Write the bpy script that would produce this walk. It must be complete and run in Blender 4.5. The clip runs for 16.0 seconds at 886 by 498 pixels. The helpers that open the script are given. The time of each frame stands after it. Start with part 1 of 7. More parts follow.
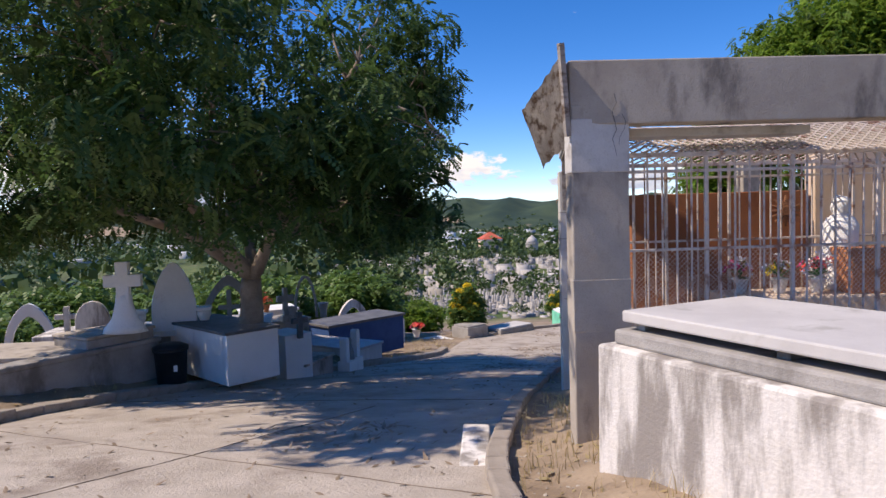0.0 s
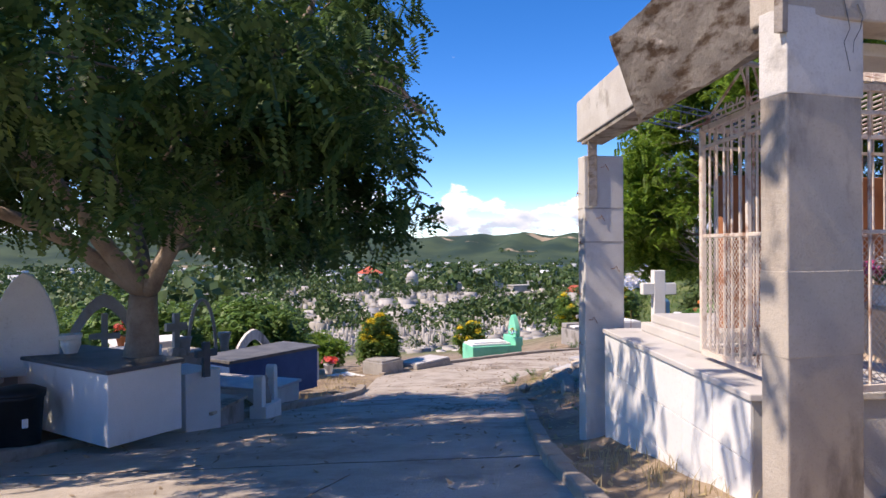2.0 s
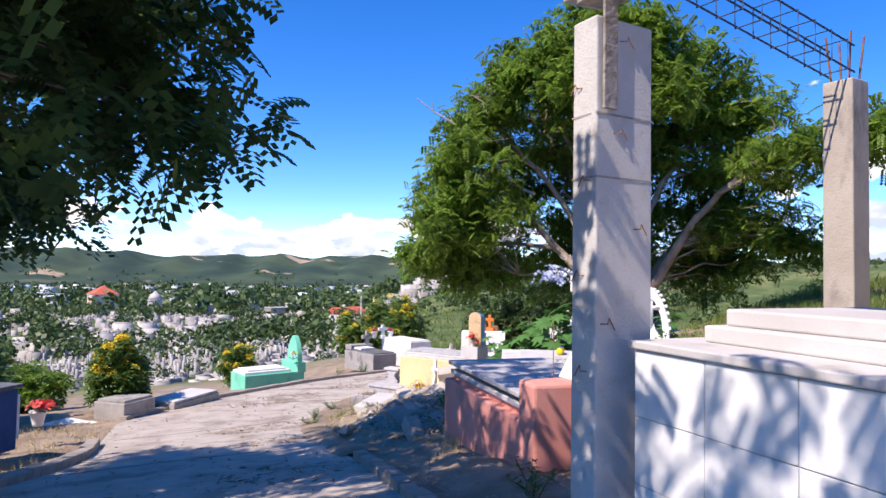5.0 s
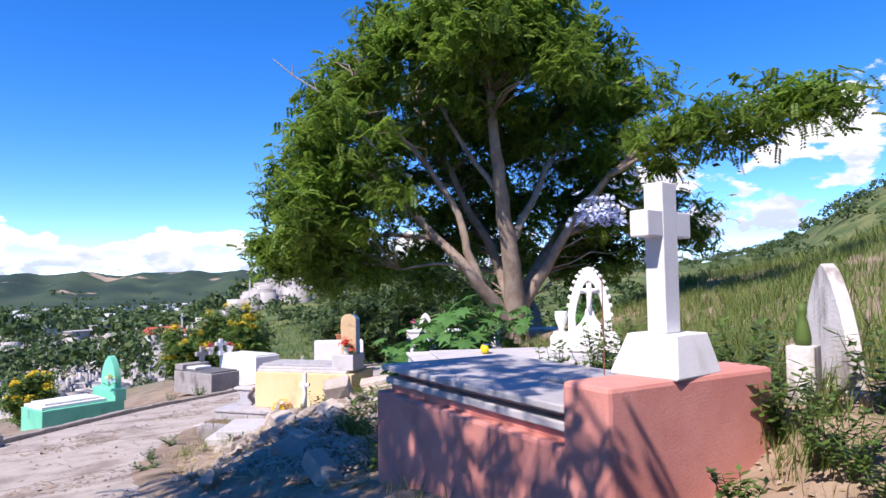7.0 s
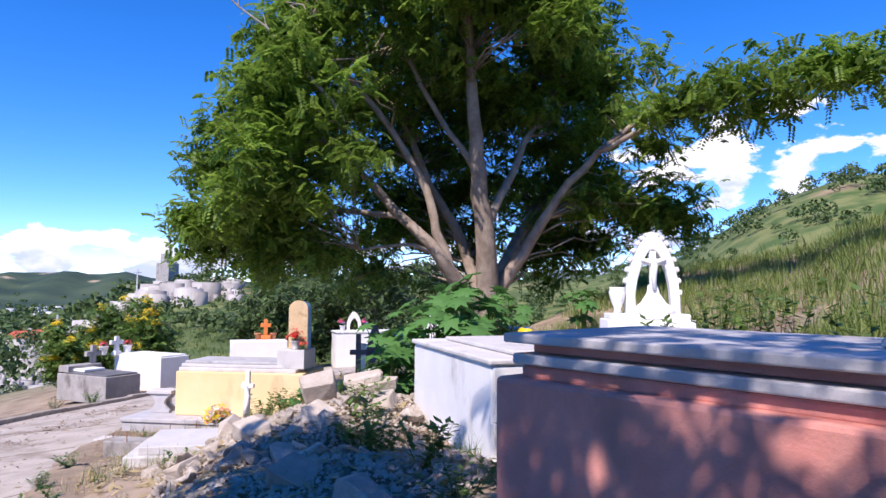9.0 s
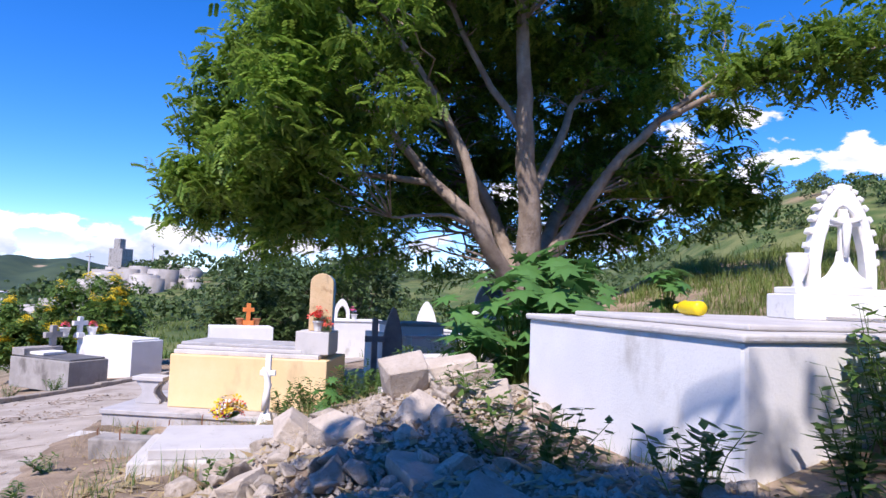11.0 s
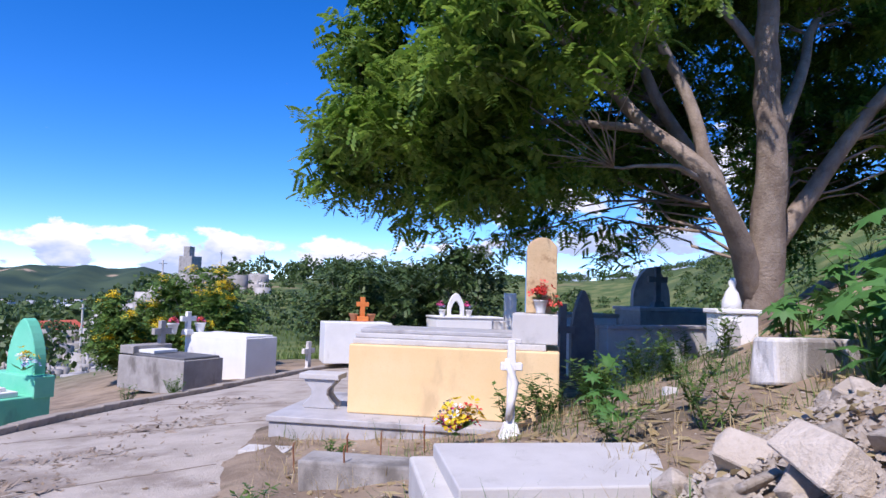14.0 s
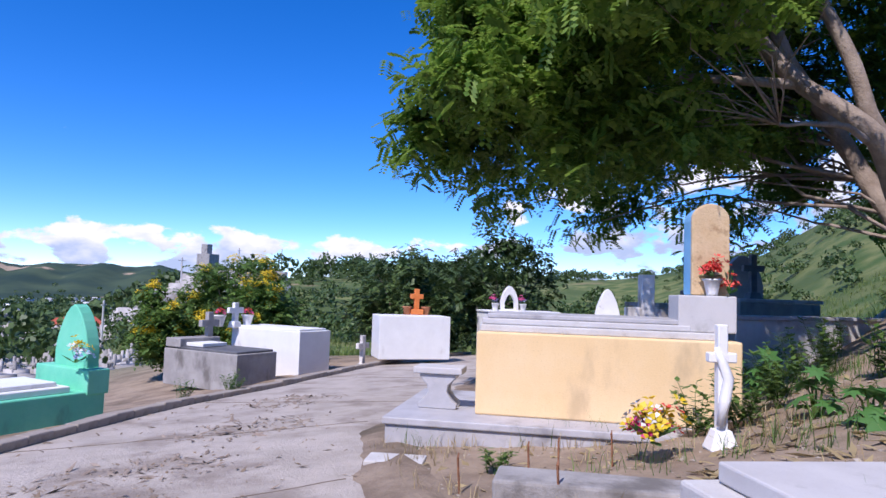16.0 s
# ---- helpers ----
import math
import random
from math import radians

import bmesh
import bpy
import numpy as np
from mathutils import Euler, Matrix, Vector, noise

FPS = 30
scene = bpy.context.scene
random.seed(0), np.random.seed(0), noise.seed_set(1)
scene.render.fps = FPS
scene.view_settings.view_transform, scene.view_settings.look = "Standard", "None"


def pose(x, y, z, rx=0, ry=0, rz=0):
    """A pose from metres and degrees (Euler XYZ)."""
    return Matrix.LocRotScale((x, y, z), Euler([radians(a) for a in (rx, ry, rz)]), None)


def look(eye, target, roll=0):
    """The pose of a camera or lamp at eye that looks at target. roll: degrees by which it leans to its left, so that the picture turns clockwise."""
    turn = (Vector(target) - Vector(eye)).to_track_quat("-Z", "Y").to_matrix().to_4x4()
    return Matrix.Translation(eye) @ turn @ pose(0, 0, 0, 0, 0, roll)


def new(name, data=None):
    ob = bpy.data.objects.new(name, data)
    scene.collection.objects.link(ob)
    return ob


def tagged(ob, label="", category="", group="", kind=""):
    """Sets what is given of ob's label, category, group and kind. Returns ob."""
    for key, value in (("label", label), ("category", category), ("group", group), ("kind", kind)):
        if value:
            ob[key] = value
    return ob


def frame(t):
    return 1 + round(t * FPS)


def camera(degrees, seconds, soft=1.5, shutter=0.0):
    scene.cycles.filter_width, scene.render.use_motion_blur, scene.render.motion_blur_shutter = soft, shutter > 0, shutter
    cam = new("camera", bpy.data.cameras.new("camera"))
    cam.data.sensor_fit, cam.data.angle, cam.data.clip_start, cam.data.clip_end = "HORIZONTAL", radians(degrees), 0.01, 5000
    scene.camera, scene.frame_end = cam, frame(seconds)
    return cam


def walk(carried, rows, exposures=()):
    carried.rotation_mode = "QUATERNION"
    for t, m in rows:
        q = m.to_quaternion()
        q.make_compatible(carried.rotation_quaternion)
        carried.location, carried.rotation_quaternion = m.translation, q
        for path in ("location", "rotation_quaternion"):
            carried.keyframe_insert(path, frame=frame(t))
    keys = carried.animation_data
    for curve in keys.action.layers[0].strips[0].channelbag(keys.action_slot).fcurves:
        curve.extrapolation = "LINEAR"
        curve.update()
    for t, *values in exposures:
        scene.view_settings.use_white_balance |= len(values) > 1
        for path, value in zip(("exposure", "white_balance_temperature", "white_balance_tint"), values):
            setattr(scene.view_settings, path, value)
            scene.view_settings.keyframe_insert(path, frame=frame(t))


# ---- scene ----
cam = camera(68.9, 16.0)
# seconds, place in metres, then yaw, tilt and roll in degrees
ROWS = [
    (0.0, 0.004, 0.003, 1.252, -0.11, 86.90, 1.67),
    (0.5, -0.302, 0.530, 1.141, -1.88, 87.16, 2.43),
    (0.8, -0.493, 0.898, 1.068, -3.07, 87.43, 2.40),
    (1.0, -0.621, 1.150, 1.020, -3.86, 87.59, 2.34),
    (1.5, -0.900, 1.800, 0.927, -6.75, 88.39, 1.17),
    (2.0, -1.154, 2.399, 0.819, -10.92, 89.85, 0.34),
    (2.5, -1.333, 3.029, 0.713, -16.28, 91.21, -0.42),
    (3.0, -1.446, 3.632, 0.672, -20.57, 92.60, -1.23),
    (3.2, -1.422, 3.878, 0.644, -21.87, 92.66, -1.25),
    (5.5, -0.844, 6.888, 0.216, -35.54, 91.94, -0.84),
    (6.0, -0.652, 7.526, 0.106, -39.48, 92.10, -0.67),
    (6.3, -0.552, 7.960, 0.042, -42.11, 92.26, -0.17),
    (6.5, -0.501, 8.241, 0.002, -43.82, 92.39, 0.13),
    (7.0, -0.324, 9.007, -0.120, -47.22, 93.05, 0.81),
    (7.5, -0.141, 9.745, -0.263, -50.02, 93.56, 0.38),
    (8.0, 0.041, 10.439, -0.400, -52.80, 93.71, 0.30),
    (10.3, 1.116, 13.284, -0.875, -59.04, 93.84, -1.69),
    (10.5, 1.186, 13.518, -0.917, -59.56, 93.84, -1.84),
    (11.0, 1.290, 14.062, -1.004, -59.83, 93.63, -2.19),
    (11.5, 1.458, 14.593, -1.090, -59.46, 93.45, -2.52),
    (12.0, 1.620, 15.111, -1.180, -58.53, 93.70, -2.19),
    (12.5, 1.763, 15.597, -1.241, -57.43, 93.74, -1.48),
    (13.0, 1.908, 16.210, -1.350, -56.53, 94.08, -1.55),
    (13.5, 2.054, 16.790, -1.426, -55.59, 93.86, -1.64),
    (14.0, 2.202, 17.461, -1.528, -54.94, 93.92, -1.63),
    (14.5, 2.340, 18.070, -1.596, -54.67, 93.73, -2.21),
    (15.0, 2.425, 18.555, -1.666, -54.49, 93.92, -2.20),
    (15.5, 2.486, 18.988, -1.737, -54.47, 93.82, -2.22),
    (16.0, 2.524, 19.337, -1.791, -53.78, 93.82, -1.85),
]
walk(cam, [(t, pose(x, y, z, tilt, roll, yaw)) for t, x, y, z, yaw, tilt, roll in ROWS],
     exposures=[(0.0, 0.12, 7450, 17), (1.5, 0.33, 7700, 18), (3.2, 0.62, 7450, 18), (6.0, 0.56, 6750, 21), (9.0, 0.52, 6550, 22), (12.5, 0.36, 6300, 21), (16.0, 0.14, 6050, 22)])

# ---- sky, sun ----
SUN_TO = Vector((-0.99, -0.14, 0.0)).normalized()
SUN_EL = radians(50)
world = bpy.data.worlds.new("sky")
scene.world = world
world.use_nodes = True
wn, wl = world.node_tree.nodes, world.node_tree.links
wn.clear()


def wnode(kind, **values):
    n = wn.new(kind)
    for k, v in values.items():
        n.inputs[k].default_value = v
    return n


def wmath(op, a, b):
    n = wn.new("ShaderNodeMath")
    n.operation = op
    n.use_clamp = op in ("MULTIPLY",)
    for i, v in enumerate((a, b)):
        if isinstance(v, (int, float)):
            n.inputs[i].default_value = v
        else:
            wl.new(v, n.inputs[i])
    return n.outputs[0]


sky = wn.new("ShaderNodeTexSky")
sky.sky_type = "NISHITA"
sky.sun_disc = False
sky.sun_elevation = SUN_EL
sky.sun_rotation = math.atan2(SUN_TO.x, SUN_TO.y)
sky.air_density, sky.dust_density, sky.ozone_density, sky.altitude = 0.75, 0.0, 5.0, 800
hue = wnode("ShaderNodeHueSaturation", Hue=0.508, Saturation=1.3, Value=1.28)
wl.new(sky.outputs[0], hue.inputs["Color"])
coord = wn.new("ShaderNodeTexCoord")
split = wn.new("ShaderNodeSeparateXYZ")
wl.new(coord.outputs["Generated"], split.inputs[0])
stretch = wn.new("ShaderNodeMapping")
stretch.inputs["Scale"].default_value = (1, 1, 2.1)
stretch.inputs["Location"].default_value = (0.37, 0.12, 0.0)
wl.new(coord.outputs["Generated"], stretch.inputs[0])
big = wnode("ShaderNodeTexNoise", Scale=11.0, Detail=10.0, Roughness=0.56)
wl.new(stretch.outputs[0], big.inputs["Vector"])


def wrange(src, a, b, c, d, smooth=False):
    r = wn.new("ShaderNodeMapRange")
    if smooth:
        r.interpolation_type = "SMOOTHSTEP"
    for k, v in (("From Min", a), ("From Max", b), ("To Min", c), ("To Max", d)):
        r.inputs[k].default_value = v
    wl.new(src, r.inputs["Value"])
    return r.outputs[0]


# cumulus: a low belt over the far hills that banks up higher in the east
crest = wrange(split.outputs[0], 0.80, 0.97, 0.074, 0.235, True)
rise = wmath("DIVIDE", split.outputs[2], crest)
gain = wn.new("ShaderNodeValToRGB")
for k, (at, v) in enumerate(((0.0, 0.42), (0.26, 0.545), (0.58, 0.575), (0.92, 0.37), (1.0, 0.34))):
    e = gain.color_ramp.elements[k] if k < 2 else gain.color_ramp.elements.new(at)
    e.position, e.color = at, (v, v, v, 1)
wl.new(wmath("DIVIDE", rise, 1.5), gain.inputs[0])
dens = wmath("ADD", big.outputs[0], wmath("SUBTRACT", gain.outputs[0], 0.5))
mask = wn.new("ShaderNodeMapRange")
mask.interpolation_type = "SMOOTHSTEP"
mask.inputs["From Min"].default_value, mask.inputs["From Max"].default_value = 0.535, 0.60
wl.new(dens, mask.inputs["Value"])
fluff = wnode("ShaderNodeTexNoise", Scale=26.0, Detail=6.0)
wl.new(stretch.outputs[0], fluff.inputs["Vector"])
tone = wn.new("ShaderNodeValToRGB")
tone.color_ramp.elements[0].position, tone.color_ramp.elements[0].color = 0.38, (3.0, 3.7, 5.0, 1)
tone.color_ramp.elements[1].position, tone.color_ramp.elements[1].color = 0.62, (5.9, 6.0, 6.3, 1)
wl.new(wmath("ADD", wmath("MULTIPLY", fluff.outputs[0], 0.6), wrange(rise, 0.3, 0.95, 0.06, 0.34)), tone.inputs[0])
mix = wn.new("ShaderNodeMix")
mix.data_type = "RGBA"
wl.new(mask.outputs[0], mix.inputs[0])
wl.new(hue.outputs[0], mix.inputs[6])
wl.new(tone.outputs[0], mix.inputs[7])
bg = wnode("ShaderNodeBackground", Strength=0.155)
wl.new(mix.outputs[2], bg.inputs["Color"])
wl.new(bg.outputs[0], wn.new("ShaderNodeOutputWorld").inputs[0])

sun = new("sun", bpy.data.lights.new("sun", "SUN"))
sun.data.energy, sun.data.angle, sun.data.color = 4.6, radians(0.53), (1.0, 0.955, 0.88)
sun.matrix_world = look(SUN_TO * 50 * math.cos(SUN_EL) + Vector((0, 0, 50 * math.sin(SUN_EL))), (0, 0, 0))


# ---- materials ----
def surface(name, a, b, rough=0.85, scale=3.0, grain=60.0, bump=0.25, metal=0.0, stain=None, stain_size=1.2, stain_amount=0.5,
            streak=1.0, island=0.0, seed=0.0, each=0.0):
    """Two-scale mottled surface; stain: a third colour in large patches, drawn out upright where streak is under 1."""
    m = bpy.data.materials.new(name)
    m.use_nodes = True
    n, l = m.node_tree.nodes, m.node_tree.links
    p = n["Principled BSDF"]
    p.inputs["Roughness"].default_value, p.inputs["Metallic"].default_value = rough, metal
    p.inputs["Specular IOR Level"].default_value = 0.3
    c = n.new("ShaderNodeTexCoord")
    mp = n.new("ShaderNodeMapping")
    mp.inputs["Location"].default_value = (seed, seed * 1.7, seed * 0.6)
    l.new(c.outputs["Object"], mp.inputs[0])

    def tex(s, detail, src):
        t = n.new("ShaderNodeTexNoise")
        t.inputs["Scale"].default_value, t.inputs["Detail"].default_value = s, detail
        t.inputs["Roughness"].default_value = 0.62
        l.new(src, t.inputs["Vector"])
        return t

    def blend(f, x, y):
        q = n.new("ShaderNodeMix")
        q.data_type = "RGBA"
        l.new(f, q.inputs[0])
        for s, v in ((6, x), (7, y)):
            if isinstance(v, tuple):
                q.inputs[s].default_value = (*v, 1)
            else:
                l.new(v, q.inputs[s])
        return q.outputs[2]

    def ramp(src, lo, hi, top=1.0):
        r = n.new("ShaderNodeMapRange")
        r.interpolation_type = "SMOOTHSTEP"
        r.inputs["From Min"].default_value, r.inputs["From Max"].default_value, r.inputs["To Max"].default_value = lo, hi, top
        l.new(src, r.inputs["Value"])
        return r.outputs[0]

    wide, fine = tex(scale, 6, mp.outputs[0]), tex(grain, 3, mp.outputs[0])
    col = blend(ramp(wide.outputs[0], 0.32, 0.68), a, b)
    dark = tuple(v * 0.72 for v in a)
    col = blend(ramp(fine.outputs[0], 0.5, 0.85, 0.55), col, dark)
    if stain:
        sm = n.new("ShaderNodeMapping")
        sm.inputs["Scale"].default_value = (1, 1, streak)
        l.new(mp.outputs[0], sm.inputs[0])
        st = tex(stain_size, 7, sm.outputs[0])
        col = blend(ramp(st.outputs[0], 0.62 - 0.25 * stain_amount, 0.78 - 0.2 * stain_amount, 0.9), col, stain)
    if island or each:
        src = n.new("ShaderNodeNewGeometry").outputs["Random Per Island"] if island else n.new("ShaderNodeObjectInfo").outputs["Random"]
        hs = n.new("ShaderNodeHueSaturation")
        k = island or each
        v = n.new("ShaderNodeMapRange")
        v.inputs["To Min"].default_value, v.inputs["To Max"].default_value = 1 - k, 1 + k
        l.new(src, v.inputs["Value"])
        l.new(v.outputs[0], hs.inputs["Value"])
        l.new(col, hs.inputs["Color"])
        col = hs.outputs[0]
    l.new(col, p.inputs["Base Color"])
    if bump:
        add = n.new("ShaderNodeMath")
        add.operation = "MULTIPLY_ADD"
        l.new(wide.outputs[0], add.inputs[0])
        add.inputs[1].default_value = 1.5
        l.new(fine.outputs[0], add.inputs[2])
        bp = n.new("ShaderNodeBump")
        bp.inputs["Strength"].default_value, bp.inputs["Distance"].default_value = bump, 0.02
        l.new(add.outputs[0], bp.inputs["Height"])
        l.new(bp.outputs[0], p.inputs["Normal"])
    return m


def leafy(name, a, b, glow=0.35, spread=0.35, rough=0.5):
    """Leaves: colour by island, some light let through."""
    m = bpy.data.materials.new(name)
    m.use_nodes = True
    n, l = m.node_tree.nodes, m.node_tree.links
    p, out = n["Principled BSDF"], n["Material Output"]
    geo = n.new("ShaderNodeNewGeometry")
    q = n.new("ShaderNodeMix")
    q.data_type = "RGBA"
    q.inputs[6].default_value, q.inputs[7].default_value = (*a, 1), (*b, 1)
    l.new(geo.outputs["Random Per Island"], q.inputs[0])
    t = n.new("ShaderNodeTexNoise")
    t.inputs["Scale"].default_value, t.inputs["Detail"].default_value = 0.9, 4
    c = n.new("ShaderNodeTexCoord")
    l.new(c.outputs["Object"], t.inputs["Vector"])
    hs = n.new("ShaderNodeHueSaturation")
    v = n.new("ShaderNodeMapRange")
    v.inputs["From Min"].default_value, v.inputs["From Max"].default_value = 0.3, 0.7
    v.inputs["To Min"].default_value, v.inputs["To Max"].default_value = 1 - spread, 1 + spread
    l.new(t.outputs[0], v.inputs["Value"])
    l.new(v.outputs[0], hs.inputs["Value"])
    l.new(q.outputs[2], hs.inputs["Color"])
    l.new(hs.outputs[0], p.inputs["Base Color"])
    p.inputs["Roughness"].default_value = rough
    p.inputs["Specular IOR Level"].default_value = 0.35
    tr = n.new("ShaderNodeBsdfTranslucent")
    l.new(hs.outputs[0], tr.inputs[0])
    ms = n.new("ShaderNodeMixShader")
    ms.inputs[0].default_value = glow
    l.new(p.outputs[0], ms.inputs[1])
    l.new(tr.outputs[0], ms.inputs[2])
    l.new(ms.outputs[0], out.inputs[0])
    return m


CONCRETE = surface("weathered concrete", (0.39, 0.335, 0.28), (0.48, 0.425, 0.36), 0.92, 2.0, 70, 0.28, stain=(0.15, 0.13, 0.115), stain_size=2.4, stain_amount=0.5, streak=0.4)
PALE_CONCRETE = surface("pale concrete", (0.52, 0.49, 0.46), (0.62, 0.60, 0.57), 0.9, 2.0, 60, 0.25, stain=(0.33, 0.30, 0.27), stain_size=2.5, stain_amount=0.25)
GREY_TOMB = surface("grey render", (0.30, 0.28, 0.26), (0.40, 0.375, 0.35), 0.92, 2.5, 60, 0.3, stain=(0.15, 0.135, 0.12), stain_size=1.8, stain_amount=0.4, streak=0.5)
DARK_STONE = surface("dark stone", (0.10, 0.10, 0.105), (0.17, 0.165, 0.165), 0.6, 3.0, 80, 0.15)
OLD_WHITE = surface("worn whitewash", (0.78, 0.74, 0.70), (0.70, 0.66, 0.61), 0.9, 2.5, 45, 0.35, stain=(0.25, 0.22, 0.195), stain_size=4.2, stain_amount=0.85, streak=0.22)
WHITE = surface("white paint", (0.80, 0.79, 0.77), (0.74, 0.73, 0.71), 0.75, 2.0, 50, 0.12, stain=(0.50, 0.47, 0.43), stain_size=1.6, stain_amount=0.15, streak=0.5)
TILE = surface("white tile", (0.82, 0.81, 0.79), (0.76, 0.75, 0.74), 0.3, 1.5, 30, 0.03, each=0.03)
GROUT = surface("grout", (0.42, 0.40, 0.38), (0.50, 0.48, 0.45), 0.9)
SLAB = surface("pale granite slab", (0.50, 0.475, 0.46), (0.58, 0.555, 0.535), 0.75, 2.0, 140, 0.12, stain=(0.36, 0.34, 0.31), stain_size=3.0, stain_amount=0.2)
GREY_SLAB = surface("grey marble slab", (0.40, 0.385, 0.385), (0.50, 0.48, 0.48), 0.6, 3.0, 90, 0.08, stain=(0.25, 0.235, 0.23), stain_size=2.0, stain_amount=0.3)
PINK = surface("salmon paint", (0.60, 0.235, 0.19), (0.68, 0.30, 0.245), 0.85, 2.0, 60, 0.2, stain=(0.42, 0.20, 0.165), stain_size=1.5, stain_amount=0.25, streak=0.5)
YELLOW = surface("buff paint", (0.80, 0.565, 0.29), (0.84, 0.62, 0.35), 0.88, 1.5, 60, 0.15, stain=(0.60, 0.43, 0.24), stain_size=1.6, stain_amount=0.22, streak=0.4)
GREEN_PAINT = surface("sea green paint", (0.14, 0.56, 0.37), (0.20, 0.62, 0.42), 0.8, 1.5, 50, 0.12, stain=(0.12, 0.36, 0.26), stain_size=2, stain_amount=0.2, streak=0.4)
BLUE_PAINT = surface("blue paint", (0.03, 0.08, 0.22), (0.045, 0.11, 0.27), 0.8, 2, 50, 0.1)
SKY_PAINT = surface("light blue paint", (0.17, 0.42, 0.68), (0.24, 0.50, 0.74), 0.8, 2, 50, 0.1)
ORANGE = surface("orange paint", (0.62, 0.17, 0.04), (0.70, 0.22, 0.06), 0.7, 3, 50, 0.1)
BLACK = surface("black plastic", (0.018, 0.018, 0.02), (0.03, 0.03, 0.032), 0.5, 3, 50, 0.05)
BARK = surface("bark", (0.23, 0.175, 0.135), (0.36, 0.29, 0.23), 0.95, 3.0, 26, 0.8, stain=(0.40, 0.33, 0.27), stain_size=2.6, stain_amount=0.3, streak=0.4)
DEAD_WOOD = surface("bleached wood", (0.40, 0.34, 0.29), (0.52, 0.46, 0.40), 0.9, 4, 40, 0.4)
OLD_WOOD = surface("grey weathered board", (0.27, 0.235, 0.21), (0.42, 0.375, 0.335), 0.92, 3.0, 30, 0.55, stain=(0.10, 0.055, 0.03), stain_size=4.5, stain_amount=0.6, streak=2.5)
RUST = surface("rusty iron", (0.20, 0.085, 0.045), (0.34, 0.16, 0.085), 0.9, 14, 90, 0.4)
IRON_WHITE = surface("flaking white iron", (0.66, 0.57, 0.50), (0.74, 0.66, 0.59), 0.7, 6, 60, 0.2, stain=(0.28, 0.12, 0.065), stain_size=6, stain_amount=0.55)
REBAR = surface("blue grey steel bar", (0.05, 0.075, 0.13), (0.08, 0.10, 0.15), 0.6, 10, 90, 0.2)
BROWN_WALL = surface("brown painted wall", (0.30, 0.115, 0.055), (0.36, 0.145, 0.07), 0.9, 1.5, 50, 0.2, stain=(0.20, 0.075, 0.04), stain_size=2, stain_amount=0.25)
SAND_WALL = surface("sandy render", (0.66, 0.50, 0.37), (0.72, 0.57, 0.44), 0.9, 1.5, 50, 0.2)
SAND_PAPER = surface("faded buff stele paint", (0.58, 0.40, 0.22), (0.66, 0.49, 0.29), 0.85, 4, 40, 0.3, stain=(0.36, 0.22, 0.11), stain_size=5, stain_amount=0.35)
PLASTER = surface("white plaster", (0.84, 0.82, 0.79), (0.78, 0.76, 0.73), 0.7, 3, 40, 0.15, stain=(0.5, 0.47, 0.43), stain_size=5, stain_amount=0.15)
SOIL = surface("dry soil", (0.20, 0.145, 0.10), (0.36, 0.275, 0.195), 0.97, 1.3, 30, 0.8, stain=(0.11, 0.085, 0.055), stain_size=0.8, stain_amount=0.4)
RUBBLE = surface("broken concrete", (0.40, 0.335, 0.27), (0.53, 0.46, 0.385), 0.95, 3, 40, 0.6, stain=(0.27, 0.22, 0.17), stain_size=4, stain_amount=0.35, each=0.22)
ROAD = surface("cement road", (0.39, 0.335, 0.28), (0.50, 0.435, 0.37), 0.95, 1.9, 38, 0.75, stain=(0.26, 0.21, 0.17), stain_size=1.1, stain_amount=0.5)
JOINT = surface("packed dirt in a joint", (0.13, 0.10, 0.075), (0.19, 0.15, 0.115), 0.97, 4, 60, 0.2)
KERB = surface("kerb concrete", (0.31, 0.265, 0.22), (0.42, 0.36, 0.305), 0.95, 2, 40, 0.5, stain=(0.17, 0.13, 0.10), stain_size=2, stain_amount=0.4)
# one kind of leaf in two tones: darkened for backlight, brightened for sun
LEAF_BACKLIT = leafy("fine leaves darkened as backlit", (0.050, 0.105, 0.030), (0.105, 0.175, 0.048), 0.38)
LEAF_SUN = leafy("fine leaves brightened as sunlit", (0.090, 0.185, 0.024), (0.250, 0.360, 0.055), 0.54)
POD = leafy("green pods", (0.10, 0.17, 0.03), (0.24, 0.28, 0.05), 0.3)
BROAD = leafy("broad leaves", (0.05, 0.15, 0.035), (0.10, 0.24, 0.06), 0.3, 0.2)
WEED = leafy("weeds", (0.075, 0.155, 0.028), (0.16, 0.25, 0.06), 0.35, 0.3)
GRASS = leafy("tall grass", (0.11, 0.19, 0.035), (0.26, 0.30, 0.085), 0.4, 0.25)
STRAW = leafy("dry grass", (0.36, 0.27, 0.14), (0.50, 0.40, 0.22), 0.3, 0.25)
FAR_LEAF = leafy("far trees", (0.036, 0.074, 0.021), (0.108, 0.158, 0.045), 0.2, 0.4)
YELLOW_FLOWER = leafy("yellow blossom", (0.75, 0.52, 0.02), (0.85, 0.66, 0.05), 0.3, 0.15)
RED_FLOWER = leafy("red cloth flowers", (0.75, 0.05, 0.04), (0.85, 0.17, 0.12), 0.2, 0.2)
MAGENTA_FLOWER = leafy("magenta cloth flowers", (0.70, 0.03, 0.20), (0.80, 0.12, 0.32), 0.2, 0.2)
BLUE_FLOWER = leafy("pale blue cloth flowers", (0.30, 0.40, 0.68), (0.55, 0.62, 0.80), 0.2, 0.2)
WHITE_FLOWER = leafy("white cloth flowers", (0.75, 0.75, 0.75), (0.82, 0.80, 0.78), 0.2, 0.1)
